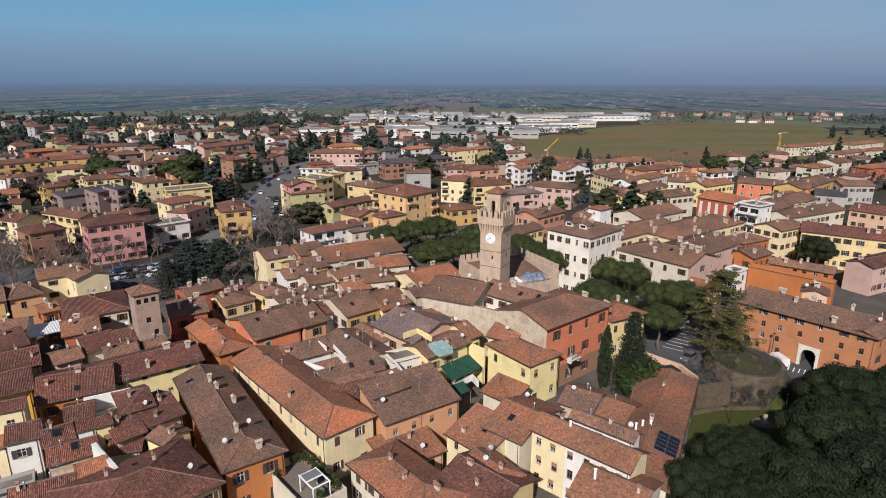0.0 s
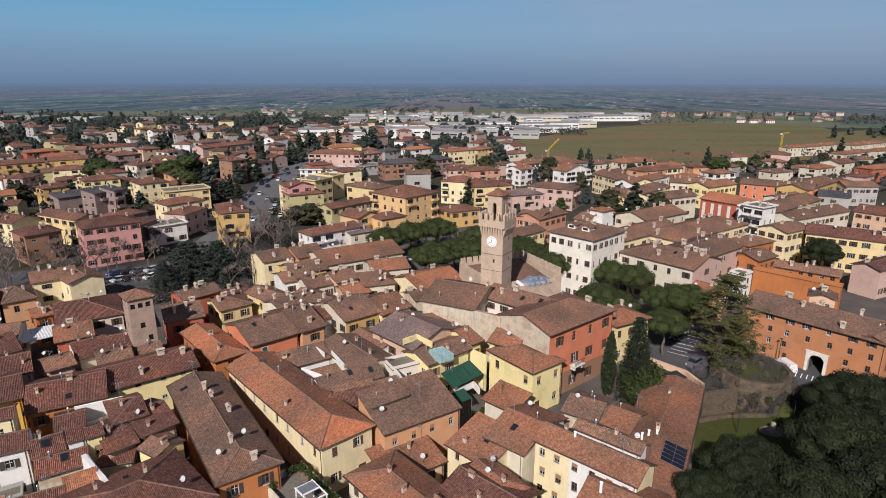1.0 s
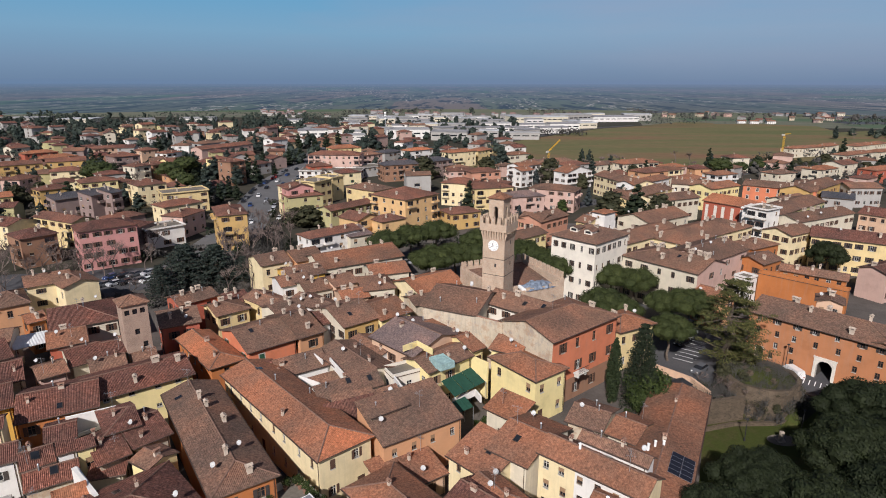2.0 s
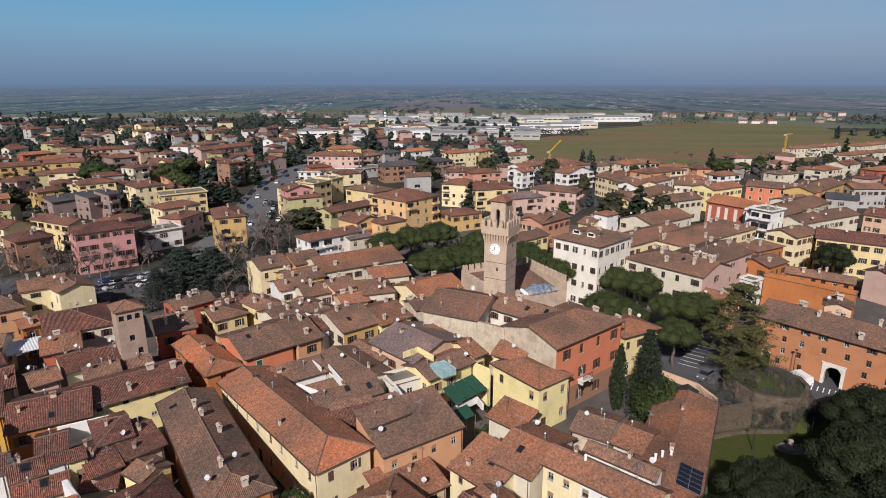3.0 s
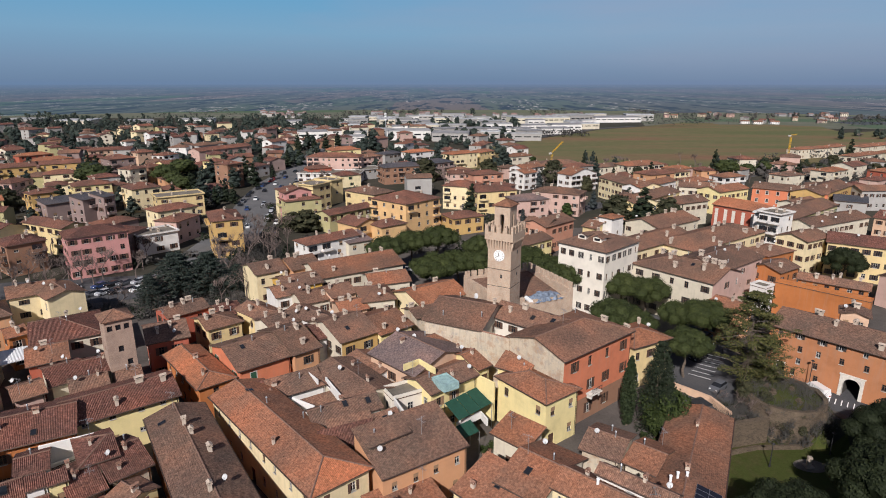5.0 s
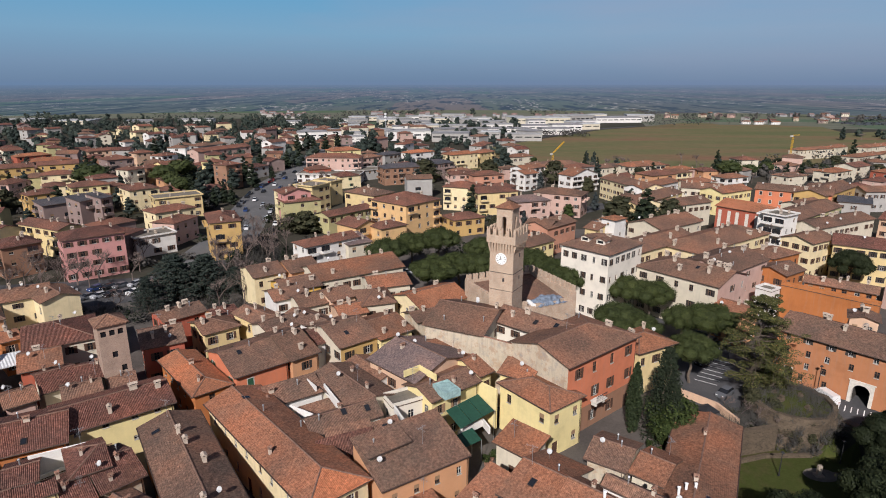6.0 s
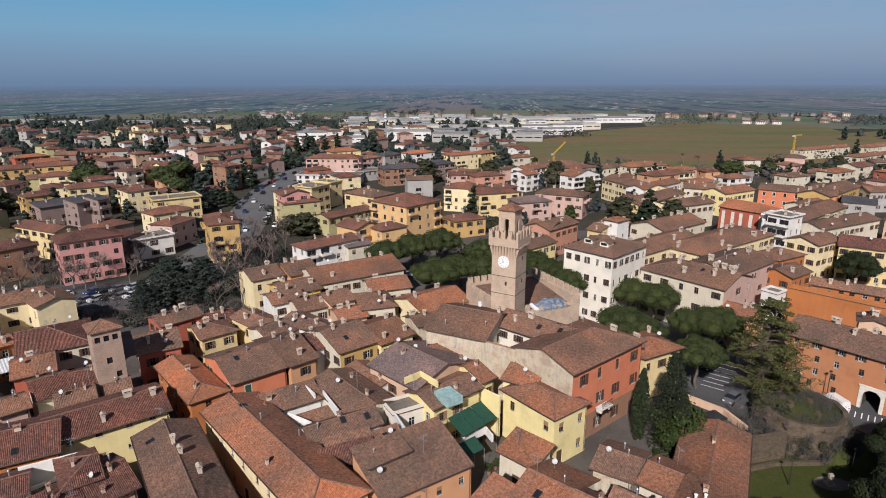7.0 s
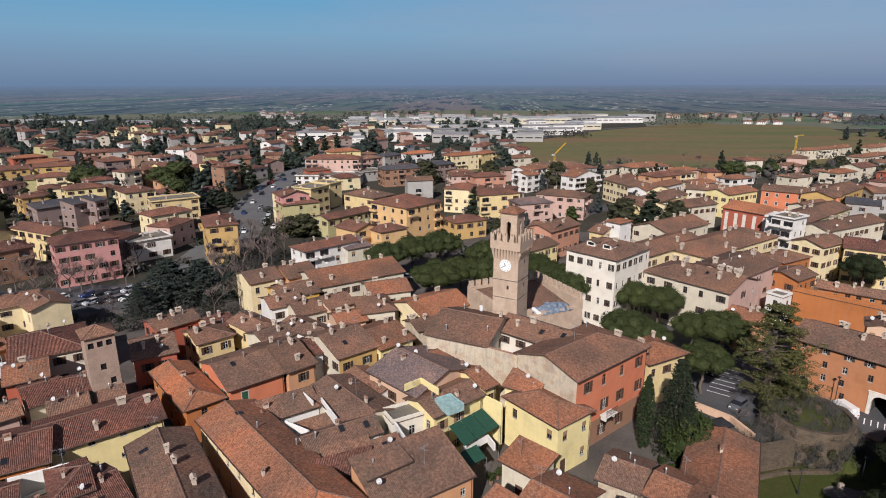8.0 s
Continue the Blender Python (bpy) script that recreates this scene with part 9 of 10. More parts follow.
def clear_of_roads(x, y, gap):
    for a, b in ROADS:
        a, b, p = Vector(a), Vector(b), Vector((x, y))
        f = max(0.0, min(1.0, (p - a).dot(b - a) / (b - a).length_squared))
        if (a.lerp(b, f) - p).length < gap:
            return False
    return True


taken_ = [(o.location.x, o.location.y, 9.0 if o.name.startswith("house") else 3.5) for o in scene.objects if o.parent is None and o.name.split(".")[0] in ("house", "villa", "tree")]
rng_ = random.Random(21)


def free_spot(x, y, r):
    return clear_of_roads(x, y, r + 6) and all((x - a) ** 2 + (y - b) ** 2 > (r + c) ** 2 for a, b, c in taken_)


def suburb(x0, x1, y0, y1, count, walls, roofs, aside=0.86):
    """Villas and small blocks of flats scattered between gardens."""
    made = tries = 0
    while made < count and tries < count * 40:
        tries += 1
        y = y0 + (y1 - y0) * rng_.random()
        x = rng_.uniform(x0, x1)
        if abs(x) > y * aside or not free_spot(x, y, 8.5):
            continue
        taken_.append((x, y, 8.5))
        rows = rng_.choices((2, 3), (6, 3))[0]
        L, D = rng_.uniform(9, 15) * (1.25 if rows > 2 else 1), rng_.uniform(8.5, 12)
        wall, tile = rng_.choice(walls), rng_.choice(roofs)
        house(x, y, rng_.choice((35, -50, 15, 60)) + rng_.uniform(-8, 8), L, D, rows * 3.1 + 0.4, wall=wall, tile=tile, ends=rng_.choice(("hh", "gg", "hh")), rows=rows, step=6.0 if y < 400 else 9.0, shut=rng_.choice(("none", "brown", "green")),
              ch=1, dishes=0, near=False, skip=0.2, balconies=2 if rows > 2 else 0, name="villa", label=f"{('', '', 'two', 'three', 'four')[rows]}-storey {wall} suburban house with {'red-orange' if tile in ('red', 'orange') else 'dark russet' if tile == 'russet' else tile} tiled roof", group="suburban houses")
        made += 1


suburb(-330, -85, 205, 420, 38, ("cream", "apricot", "mauve", "olive", "grey", "mauve", "olive", "grey", "brownbrick"), ("brown", "brown", "brown", "russet", "taupe"))
suburb(-520, -75, 400, 700, 62, ("olive", "mauve", "grey", "pale", "grey", "cream", "grey", "brownbrick"), ("brown", "brown", "russet", "brown", "taupe"))
suburb(-70, 60, 300, 560, 22, ("cream", "pale", "white", "grey", "rose"), ("russet", "brown", "taupe"))
suburb(60, 330, 300, 400, 16, ("cream", "pale", "apricot", "rose", "grey"), ("russet", "brown", "taupe"))
suburb(-150, -20, 560, 760, 18, ("white", "cream", "pale", "rose"), ("russet", "old"))
suburb(-300, -115, 470, 720, 20, ("pale", "cream", "white", "grey"), ("brown", "taupe", "russet"))


def shed(x, y, ang, L, D, h, wall, seed, group="industrial sheds"):
    """Flat industrial hall: window band, roof with skylight ridges."""
    root = thing("industrial_hall", pose(x, y, 0, 0, 0, ang), f"large flat-roofed {LABEL_WALL[wall]} industrial hall with a window band", "factory", group)
    s = Shape()
    n = max(2, int(L / 8))
    holes = [(L * (i + 0.12) / n, L * (i + 0.88) / n, h * 0.52, h * 0.68) for i in range(n)]
    facade(s, (-L / 2, -D / 2, 0), (L / 2, -D / 2, 0), 0, h, holes)
    for a, b in (((L / 2, -D / 2), (L / 2, D / 2)), ((L / 2, D / 2), (-L / 2, D / 2)), ((-L / 2, D / 2), (-L / 2, -D / 2))):
        facade(s, (*a, 0), (*b, 0), 0, h, [])
    part("wall", s.data("wall", [WALLS[wall]]), root)
    s = Shape().box(-L / 2 - 0.3, L / 2 + 0.3, -D / 2 - 0.3, D / 2 + 0.3, h, h + 0.9)
    part("roof", s.data("roof", [M_SHEDROOF[seed % 3]]), root)
    for i in range(n):
        s = Shape().box(-L * 0.38 / n, L * 0.38 / n, 0.12, 0.16, 0, h * 0.16)
        part("window", s.data("window", [M_GLASS]), root, pose(-L / 2 + L * (i + 0.5) / n, -D / 2, h * 0.52))
    k = max(1, int(D / 22))
    for i in range(k):
        s = Shape()
        y0 = -D / 2 + D * (i + 0.5) / k
        s.face([(-L * 0.4, y0 - 1, h + 0.9), (L * 0.4, y0 - 1, h + 0.9), (L * 0.4, y0, h + 1.6), (-L * 0.4, y0, h + 1.6)]).face([(L * 0.4, y0 + 1, h + 0.9), (-L * 0.4, y0 + 1, h + 0.9), (-L * 0.4, y0, h + 1.6), (L * 0.4, y0, h + 1.6)])
        s.face([(L * 0.4, y0 - 1, h + 0.9), (L * 0.4, y0 + 1, h + 0.9), (L * 0.4, y0, h + 1.6)]).face([(-L * 0.4, y0 + 1, h + 0.9), (-L * 0.4, y0 - 1, h + 0.9), (-L * 0.4, y0, h + 1.6)])
        part("rooflight", s.data("rooflight", [M_SHEDROOF[1]]), root)
    return root


LABEL_WALL = {"white": "white", "pale": "pale cream", "grey": "grey", "rose": "pale pink"}
M_SHEDROOF = [plain("roof_felt_pale", (0.30, 0.30, 0.295), 0.8, scale=0.2), plain("roof_felt_grey", (0.20, 0.20, 0.205), 0.8, scale=0.2), plain("roof_white_metal", (0.40, 0.41, 0.42), 0.5, scale=0.2)]
halls_ = [(-40, 622, 44, 26, 9), (4, 606, 36, 24, 8), (130, 880, 80, 44, 8), (185, 900, 44, 40, 10), (245, 905, 70, 40, 7), (290, 930, 40, 26, 9), (-360, 880, 44, 40, 5), (-430, 850, 36, 34, 5), (-520, 860, 46, 40, 5), (-610, 880, 50, 40, 5), (-210, 840, 26, 24, 5)]
tries_ = 0
while len(halls_) < 62 and tries_ < 4000:
    tries_ += 1
    y = rng_.uniform(585, 960)
    x = rng_.uniform(-150, 60 + (y - 580) * 0.62)
    L, D = rng_.uniform(14, 40), rng_.uniform(10, 22)
    if all((x - a) ** 2 + ((y - b) * 1.0) ** 2 > ((L + c) * 0.52) ** 2 for a, b, c, d, e in halls_) and clear_of_roads(x, y, 14):
        halls_.append((x, y, L, D, rng_.uniform(5, 8.5)))
for i, (x, y, L, D, h) in enumerate(halls_):
    shed(x, y, (8, -6, 12, 30)[i % 4], L, D, h, ("white", "grey", "pale", "grey", "white", "grey")[i % 6], i)
    taken_.append((x, y, max(L, D) / 2))


def far_house(key, wall, tile):
    if key not in CACHE:
        s, r = Shape(), Shape()
        s.box(-6, 6, -5, 5, 0, 6.5)
        for sx in (-6, 6):
            s.face([(sx, -5, 6.5), (sx, 5, 6.5), (sx, 0, 8.6)] if sx > 0 else [(sx, 5, 6.5), (sx, -5, 6.5), (sx, 0, 8.6)])
        for i in range(4):
            for z in (1.0, 4.0):
                s.box(-5 + i * 3, -4 + i * 3, -5.05, -5.0, z, z + 1.4, 1)
        r.face([(-6.5, -5.6, 6.3), (6.5, -5.6, 6.3), (6.5, 0, 8.75), (-6.5, 0, 8.75)]).face([(6.5, 5.6, 6.3), (-6.5, 5.6, 6.3), (-6.5, 0, 8.75), (6.5, 0, 8.75)])
        CACHE[key] = (s.data("wall", [WALLS[wall], M_GLASS]), r.data("roof", [TILES[tile]]))
    return CACHE[key]


for i in range(36):
    y = 850 * (1150 / 850) ** rng_.random()
    x = rng_.uniform(-0.78, 0.78) * y
    if i % 3:                       # hamlets
        hub = random.Random(i // 12)
        y = 900 * (1090 / 900) ** hub.random() + rng_.uniform(-60, 60)
        x = hub.uniform(-0.75, 0.75) * y + rng_.uniform(-110, 110)
    if (y < 1100 and -650 < x < 360) or math.hypot(x, y) > 1260:
        continue
    wall, tile = rng_.choice(("grey", "pale", "rose", "mauve", "stonewash")), rng_.choice(("grey", "old", "brown"))
    me = far_house(("far", wall, tile), wall, tile)
    root = thing("farmhouse", pose(x, y, 0, 0, 0, rng_.uniform(-40, 40)), f"distant {wall} farmhouse with clay-tile roof on the plain", "house", "farmhouses of the plain")
    root.scale = (rng_.uniform(0.5, 1.1), rng_.uniform(0.7, 1.0), rng_.uniform(0.55, 0.85))
    part("wall", me[0], root)
    part("roof", me[1], root)
for i, (x, y) in enumerate(((430, 850), (452, 848), (416, 858))):
    me = far_house(("far", "white", "red"), "white", "red")
    root = thing("farmhouse", pose(x, y, 0, 0, 0, -8), "white farmhouse with clay-tile roof behind the field", "house", "farmhouses of the plain")
    root.scale = (0.95, 0.8, 0.58)
    part("wall", me[0], root)
    part("roof", me[1], root)
# trees between the villas: the nearer ones singly, the far ones as one mass
far_trees_, n_ = Shape(), 0
for i in range(1150):
    y = 195 + 660 * rng_.random() ** 0.9
    x = rng_.uniform(-0.8, 0.12) * y
    if i % 6 == 0:
        x = rng_.uniform(0.12, 0.35) * y
        y = min(y, 350)
    if not free_spot(x, y, 2.5) or (x > -100 and y < 330):
        continue
    taken_.append((x, y, 2.5))
    if y < 380 and n_ < 75:
        n_ += 1
        tree(rng_.choices(("fir", "bare", "bush", "cedar", "pine"), (8, 4, 3, 4, 2))[0], x, y, rng_.uniform(7, 15), rng_.uniform(1.0, 1.5), far=True, group="suburb trees")
    else:
        hgt, wid = rng_.uniform(6, 12), rng_.uniform(2.4, 4.6)
        for k in range(4):
            lobe(far_trees_, rng_, (x + rng_.uniform(-0.5, 0.5) * wid, y + rng_.uniform(-0.5, 0.5) * wid, hgt * (0.3 + 0.15 * k)), wid * (1.0 - 0.16 * k), 16, 0.8, 0.8, 0.4, 0.6)
tagged(new("far_garden_trees", far_trees_.data("far_garden_trees", [LEAF["cedar"]])), "dark evergreen trees massed among the far suburbs", "trees", "", "stuff")
# clipped shrubs, hedges and brambles in the gardens
shr_ = (Shape(), Shape(), Shape())
for i in range(620):
    y = 185 + 420 * rng_.random() ** 1.2
    x = rng_.uniform(-0.8, 0.2 if i % 5 else 0.5) * y
    if clear_of_roads(x, y, 9) and all((x - a) ** 2 + (y - b) ** 2 > (c * 0.85) ** 2 for a, b, c in taken_):
        n = rng_.randint(1, 4)
        a = rng_.uniform(0, 3.1)
        for k in range(n):
            clump(shr_[2 if x > -8 and y > 392 else i % 2], rng_, (x + k * 1.8 * math.cos(a), y + k * 1.8 * math.sin(a), rng_.uniform(0.8, 1.8)), rng_.uniform(1.0, 1.9), 24, 0.6, 1.0)
tagged(new("garden_shrubs", shr_[0].data("garden_shrubs", [LEAF["fir"]])), "dark green hedges and shrubs in the suburban gardens", "shrubs", "", "stuff")
tagged(new("garden_brambles", shr_[1].data("garden_brambles", [M_SCRUB])), "bare brown winter shrubs in the suburban gardens", "shrubs", "", "stuff")
# hedgerows, copses and orchards of the plain, uncountable


def wood(pts, label, leafy, seed):
    rng = random.Random(seed)
    s = Shape()
    for x, y, r, hgt in pts:
        for _ in range(int(r * 2.2) + 5):
            a, d = rng.uniform(0, 6.3), r * math.sqrt(rng.random())
            size = max(1.2, y / 700)
            z = hgt * rng.uniform(0.25, 1.0)
            leaf(s, rng, (x + d * math.cos(a), y + d * math.sin(a), z), (0, -0.2, 0.9), size)
    ob = new("woodland", s.data("woodland", [leafy]))
    tagged(ob, label, "woodland", "", "stuff")


rows_ = []
for k in range(60):
    y = 800 * (1220 / 800) ** rng_.random()
    x = rng_.uniform(-0.8, 0.8) * y
    if (y < 1050 and -150 < x < 480) or math.hypot(x, y) > 1220:
        continue
    a, n = rng_.choice((0.05, -0.1, 0.2, 1.5)), rng_.randint(5, 16)
    st = y * 0.012
    rows_.append([(x + i * st * math.cos(a), y + i * st * math.sin(a) * 2, st * 0.35, rng_.uniform(3, 7)) for i in range(n)])
wood([p for r in rows_[::2] for p in r], "bare brown hedgerows and copses across the plain", M_SCRUB, 3)
wood([p for r in rows_[1::2] for p in r], "dark evergreen hedgerows and copses across the plain", LEAF["cedar"], 4)
wood([(255 + i * 9, 790 + (i % 3) * 9, 10, 14) for i in range(9)], "dark pine copse at the edge of the broad field", LEAF["cedar"], 5)
wood([(rng_.uniform(100, 150), rng_.uniform(645, 690), 6, 6) for i in range(24)], "bare reddish shrubs beside the broad field", M_SCRUB, 6)
wood([(rng_.uniform(300, 640), rng_.uniform(800, 1000), 12, 8) for i in range(18)], "bare orchard trees beyond the broad field", M_SCRUB, 7)
wood([(rng_.uniform(-700, -120), rng_.uniform(640, 1000), 14, 9) for i in range(90)], "dark trees among the far western suburbs", LEAF["cedar"], 8)
wood([(rng_.uniform(200, 420), rng_.uniform(310, 470), 7, 6) for i in range(40)], "bare winter thickets along the eastern gardens", M_SCRUB, 9)


def copse(count, x0, x1, y0, y1, mat, label, category, seed, tall, gap=5.0):
    """Winter trees and evergreens so close that they merge: rounded masses with ragged tops."""
    rng = random.Random(seed)
    s = Shape()
    made = 0
    for _ in range(count * 6):
        x, y = rng.uniform(x0, x1), rng.uniform(y0, y1)
        if made >= count or not all((x - a) ** 2 + (y - b) ** 2 > (gap + (c * 0.6 if c > 5 else 0)) ** 2 for a, b, c in taken_ if c > 5):
            continue
        made += 1
        h, w = tall * rng.uniform(0.6, 1.15), tall * rng.uniform(0.25, 0.42)
        for k in range(4):
            lobe(s, rng, (x + rng.uniform(-0.6, 0.6) * w, y + rng.uniform(-0.6, 0.6) * w, h * (0.25 + 0.16 * k)), w * (1.0 - 0.16 * k), 26, 0.55, 0.9, 0.4, 0.8)
    tagged(new("copse", s.data("copse", [mat])), label, category, "", "stuff")


copse(80, 190, 310, 308, 410, M_SCRUB, "bare grey-brown winter trees behind the eastern roofs", "trees", 12, 8.0)
copse(30, 205, 310, 318, 410, LEAF["fir"], "dark evergreen trees behind the eastern roofs", "trees", 13, 8.5)
copse(22, 430, 540, 560, 700, LEAF["cedar"], "dark evergreens along the edge of the broad field", "trees", 14, 9.0)
copse(60, -560, -200, 600, 900, LEAF["cedar"], "dark trees of the far western suburbs", "trees", 15, 11.0, 2.0)
copse(36, -780, -200, 850, 1000, LEAF["cedar"], "dark woods on the western plain", "trees", 16, 12.0, 0.0)
copse(18, 300, 700, 900, 1040, M_SCRUB, "bare brown copses on the eastern plain", "trees", 17, 9.0, 0.0)


# hamlets of the far plain, too many and small to tell apart
# wall colour dulled to grey in place of the haze over distance
M_FARWALL = plain("weathered_farm_plaster", (0.24, 0.235, 0.235), 0.9, vary=0.3, scale=0.05)
hm_ = Shape()
for i in range(80):
    hub = random.Random(i // 9 + 77)
    y = 1000 * (1160 / 1000) ** hub.random() + rng_.uniform(-40, 40)
    x = hub.uniform(-0.8, 0.8) * y + rng_.uniform(-1, 1) * y * 0.05
    if math.hypot(x, y) > 1250:
        continue
    w, d, h, k = rng_.uniform(2.0, 6.5), rng_.uniform(3, 5), rng_.uniform(2.5, 5), rng_.choice((0, 0, 0, 1, 2, 2))
    hm_.box(x - w, x + w, y - d, y + d, 0, h, k)
    hm_.face([(x - w, y - d, h), (x + w, y - d, h), (x + w, y, h + 2), (x - w, y, h + 2)], 3).face([(x + w, y + d, h), (x - w, y + d, h), (x - w, y, h + 2), (x + w, y, h + 2)], 3)
tagged(new("far_hamlets", hm_.data("far_hamlets", [M_FARWALL, M_FARWALL, WALLS["grey"], TILES["grey"]])), "distant hamlets and farm sheds scattered over the plain", "houses", "", "stuff")


# thickets between the old town and the ring road
th_ = (Shape(), Shape())
for i in range(260):
    f = rng_.random()
    x, y = (rng_.uniform(-67, -48) - f * 6, 146 + 60 * f) if i % 3 else (rng_.uniform(-128, -62), rng_.uniform(142, 152))
    if not all((x - a) ** 2 + (y - b) ** 2 > (c * 0.8) ** 2 for a, b, c in taken_ if c > 5):
        continue
    size, k = rng_.uniform(0.7, 1.7), 0 if i % 5 else 1
    clump(th_[k], rng_, (x, y, size * 0.7), size, 40, 0.30, 0.9)
    if k == 0:
        for _ in range(14):
            th_[0].tube((x, y, 0), (x + rng_.gauss(0, 1.0), y + rng_.gauss(0, 1.0), rng_.uniform(1.5, 4.5)), 0.05, 0.015, 3)
tagged(new("thicket", th_[0].data("thicket", [M_SCRUB])), "bare brown winter thicket beside the ring road", "thicket", "", "stuff")
tagged(new("evergreen_shrubs", th_[1].data("evergreen_shrubs", [LEAF["fir"]])), "dark evergreen shrubs beside the ring road", "shrubs", "", "stuff")

# ---- trees in place ----

# umbrella pines beside the castle and on the square
tree("pine", -17.7, 177.6, 12, wide=0.99, group="market pines")
tree("pine", -10.6, 185.1, 12, wide=0.94, group="market pines")
tree("pine", -2.7, 188.3, 12.5, wide=1.04, group="market pines")
tree("pine", -3.3, 158.1, 12.5, wide=1.04, group="market pines")
tree("pine", 2.8, 163.4, 12, wide=0.94, group="market pines")
tree("pine", 8.0, 163.5, 12, wide=0.90, group="market pines")
tree("pine", 9.9, 179.4, 12, wide=0.84, group="market pines")
tree("pine", 23.9, 161.3, 12, wide=0.90, group="market pines")
tree("pine", 27.6, 157.3, 12, wide=0.94, group="market pines")
tree("pine", 30.4, 153.0, 12, wide=0.79, group="market pines")
tree("pine", 22.6, 167.4, 12, wide=0.79, group="market pines")
tree("pine", 42.2, 147.2, 11, wide=0.94, group="square pines")
tree("pine", 36.0, 130.1, 10.5, group="square pines")
tree("pine", 47.1, 143.9, 11, wide=1.00, group="square pines")
tree("pine", 45.9, 115.8, 10, wide=0.94, group="square pines")
tree("pine", 54.4, 128.4, 11, wide=1.00, group="square pines")
tree("pine", 49.4, 130.2, 10, wide=0.83, group="square pines")
tree("pine", 39.3, 127.1, 9.5, wide=0.94, group="square pines")

# evergreens in the gardens behind the coral palace
tree("cypress", 29.9, 99.0, 13.0, wide=1.05)
tree("fir", 34.4, 98.2, 15.5)
tree("fir", 35.2, 95.6, 10.5)
tree("ivy", 36.9, 95.4, 8.5)
tree("ivy", 34.8, 94.2, 6.0, wide=0.9)
tree("autumn", 56.1, 112.4, 18.5, wide=1.35)
tree("autumn", 58.5, 110.3, 11.0, wide=1.1)

# cedars and bare trees by the car park
tree("cedar", -72.0, 161.0, 12.0, wide=1.85)
tree("cedar", -64.5, 163.0, 11.5, wide=1.75)
tree("cedar", -57.5, 165.0, 7.5, wide=1.5)
tree("fir", -53.5, 166.5, 6.5, wide=1.4)
tree("cedar", -74.7, 151.3, 9, wide=1.2)
tree("holm", 111.5, 170.5, 10.5, wide=0.95)
tree("bare", -58.0, 168.9, 12)
tree("bare", -50.7, 158.6, 11)
tree("bare", -63.3, 174.6, 13)
tree("bare", -54.5, 183.9, 12)
tree("bare", -57.8, 153.7, 10)
tree("bare", -81.3, 149.0, 9)
tree("bare", -100.0, 174.1, 12)
tree("bare", -104.5, 171.2, 12)
tree("bare", -116.6, 173.9, 13)
tree("bare", -117.3, 168.3, 12)
tree("bare", -122.6, 157.8, 13)
tree("bare", -113.8, 148.6, 11)
tree("bare", -99.5, 168.5, 11)
tree("bare", -90.4, 174.2, 10)
tree("bare", -109.6, 174.0, 10)
tree("bare", -136.6, 173.7, 12)
tree("bare", -66.9, 193.9, 12)
tree("bare", -61.9, 187.1, 13)
tree("bare", -61.3, 201.3, 13)
tree("bare", -55.3, 194.0, 12)
tree("bare", -53.3, 201.4, 11)
tree("bare", -67.9, 213.3, 13)
tree("bare", -62.9, 222.2, 12)
tree("bare", -73.5, 217.6, 13)
tree("bare", -60.8, 226.9, 11)
tree("bare", -96.8, 193.5, 10)
tree("bare", -76.8, 155.9, 9)
tree("bare", -108.2, 160.5, 9)
tree("bare", -131.3, 168.8, 12)
tree("bare", -130.1, 174.5, 11)
tree("bare", -116.7, 160.9, 10)
tree("bare", -118.9, 153.6, 10)
tree("bare", -114.1, 170.0, 11)
tree("bare", -106.1, 165.1, 10)
tree("bare", -60.8, 174.9, 10)
tree("bush", -54.1, 231.8, 8.5, wide=1.6, far=True, group="garden trees")
tree("bush", -60.5, 234.8, 7, wide=1.3, far=True, group="garden trees")
tree("fir", 10.7, 257.9, 15, wide=1.15, far=True, group="garden trees")
tree("fir", 14.9, 266.6, 10, far=True, group="garden trees")
tree("cedar", 35.6, 385.5, 15, wide=1.1, far=True, group="garden trees")
tree("fir", 86.3, 386.4, 13, wide=0.8, far=True, group="garden trees")
tree("fir", 92.3, 378.9, 12, wide=0.8, far=True, group="garden trees")
tree("fir", 163.9, 375.2, 17, wide=0.8, far=True, group="garden trees")
tree("bush", 169.3, 375.3, 8, wide=1.2, far=True, group="garden trees")
tree("fir", -122.3, 292.8, 14, wide=1.2, far=True, group="garden trees")
tree("cedar", -115.4, 285.4, 14, wide=1.1, far=True, group="garden trees")
tree("pine", -142.4, 317.6, 11, wide=1.1, far=True, group="garden trees")
tree("pine", -127.4, 292.7, 12, far=True, group="garden trees")
tree("fir", -107.6, 293.0, 11, wide=1.1, far=True, group="garden trees")
tree("fir", -100.8, 285.6, 10, wide=1.1, far=True, group="garden trees")
tree("fir", -106.5, 278.3, 10, wide=1.2, far=True, group="garden trees")
tree("fir", -205.9, 357.0, 15, wide=1.3, far=True, group="garden trees")
tree("fir", -213.8, 381.0, 13, wide=1.1, far=True, group="garden trees")
tree("fir", -224.7, 380.8, 13, far=True, group="garden trees")
tree("fir", -218.8, 457.6, 17, far=True, group="garden trees")
tree("bush", 73.3, 321.0, 8, far=True, group="garden trees")
tree("fir", 76.0, 236.6, 17, wide=1.6, far=True, group="garden trees")
tree("bush", 70.1, 245.9, 12, wide=1.3, far=True, group="garden trees")
tree("ivy", 70.7, 251.7, 9, wide=1.2, far=True, group="garden trees")
tree("bush", 88.8, 240.9, 12, wide=1.1, far=True, group="garden trees")
tree("blue", -9.7, 235.4, 10, wide=0.9, far=True, group="garden trees")
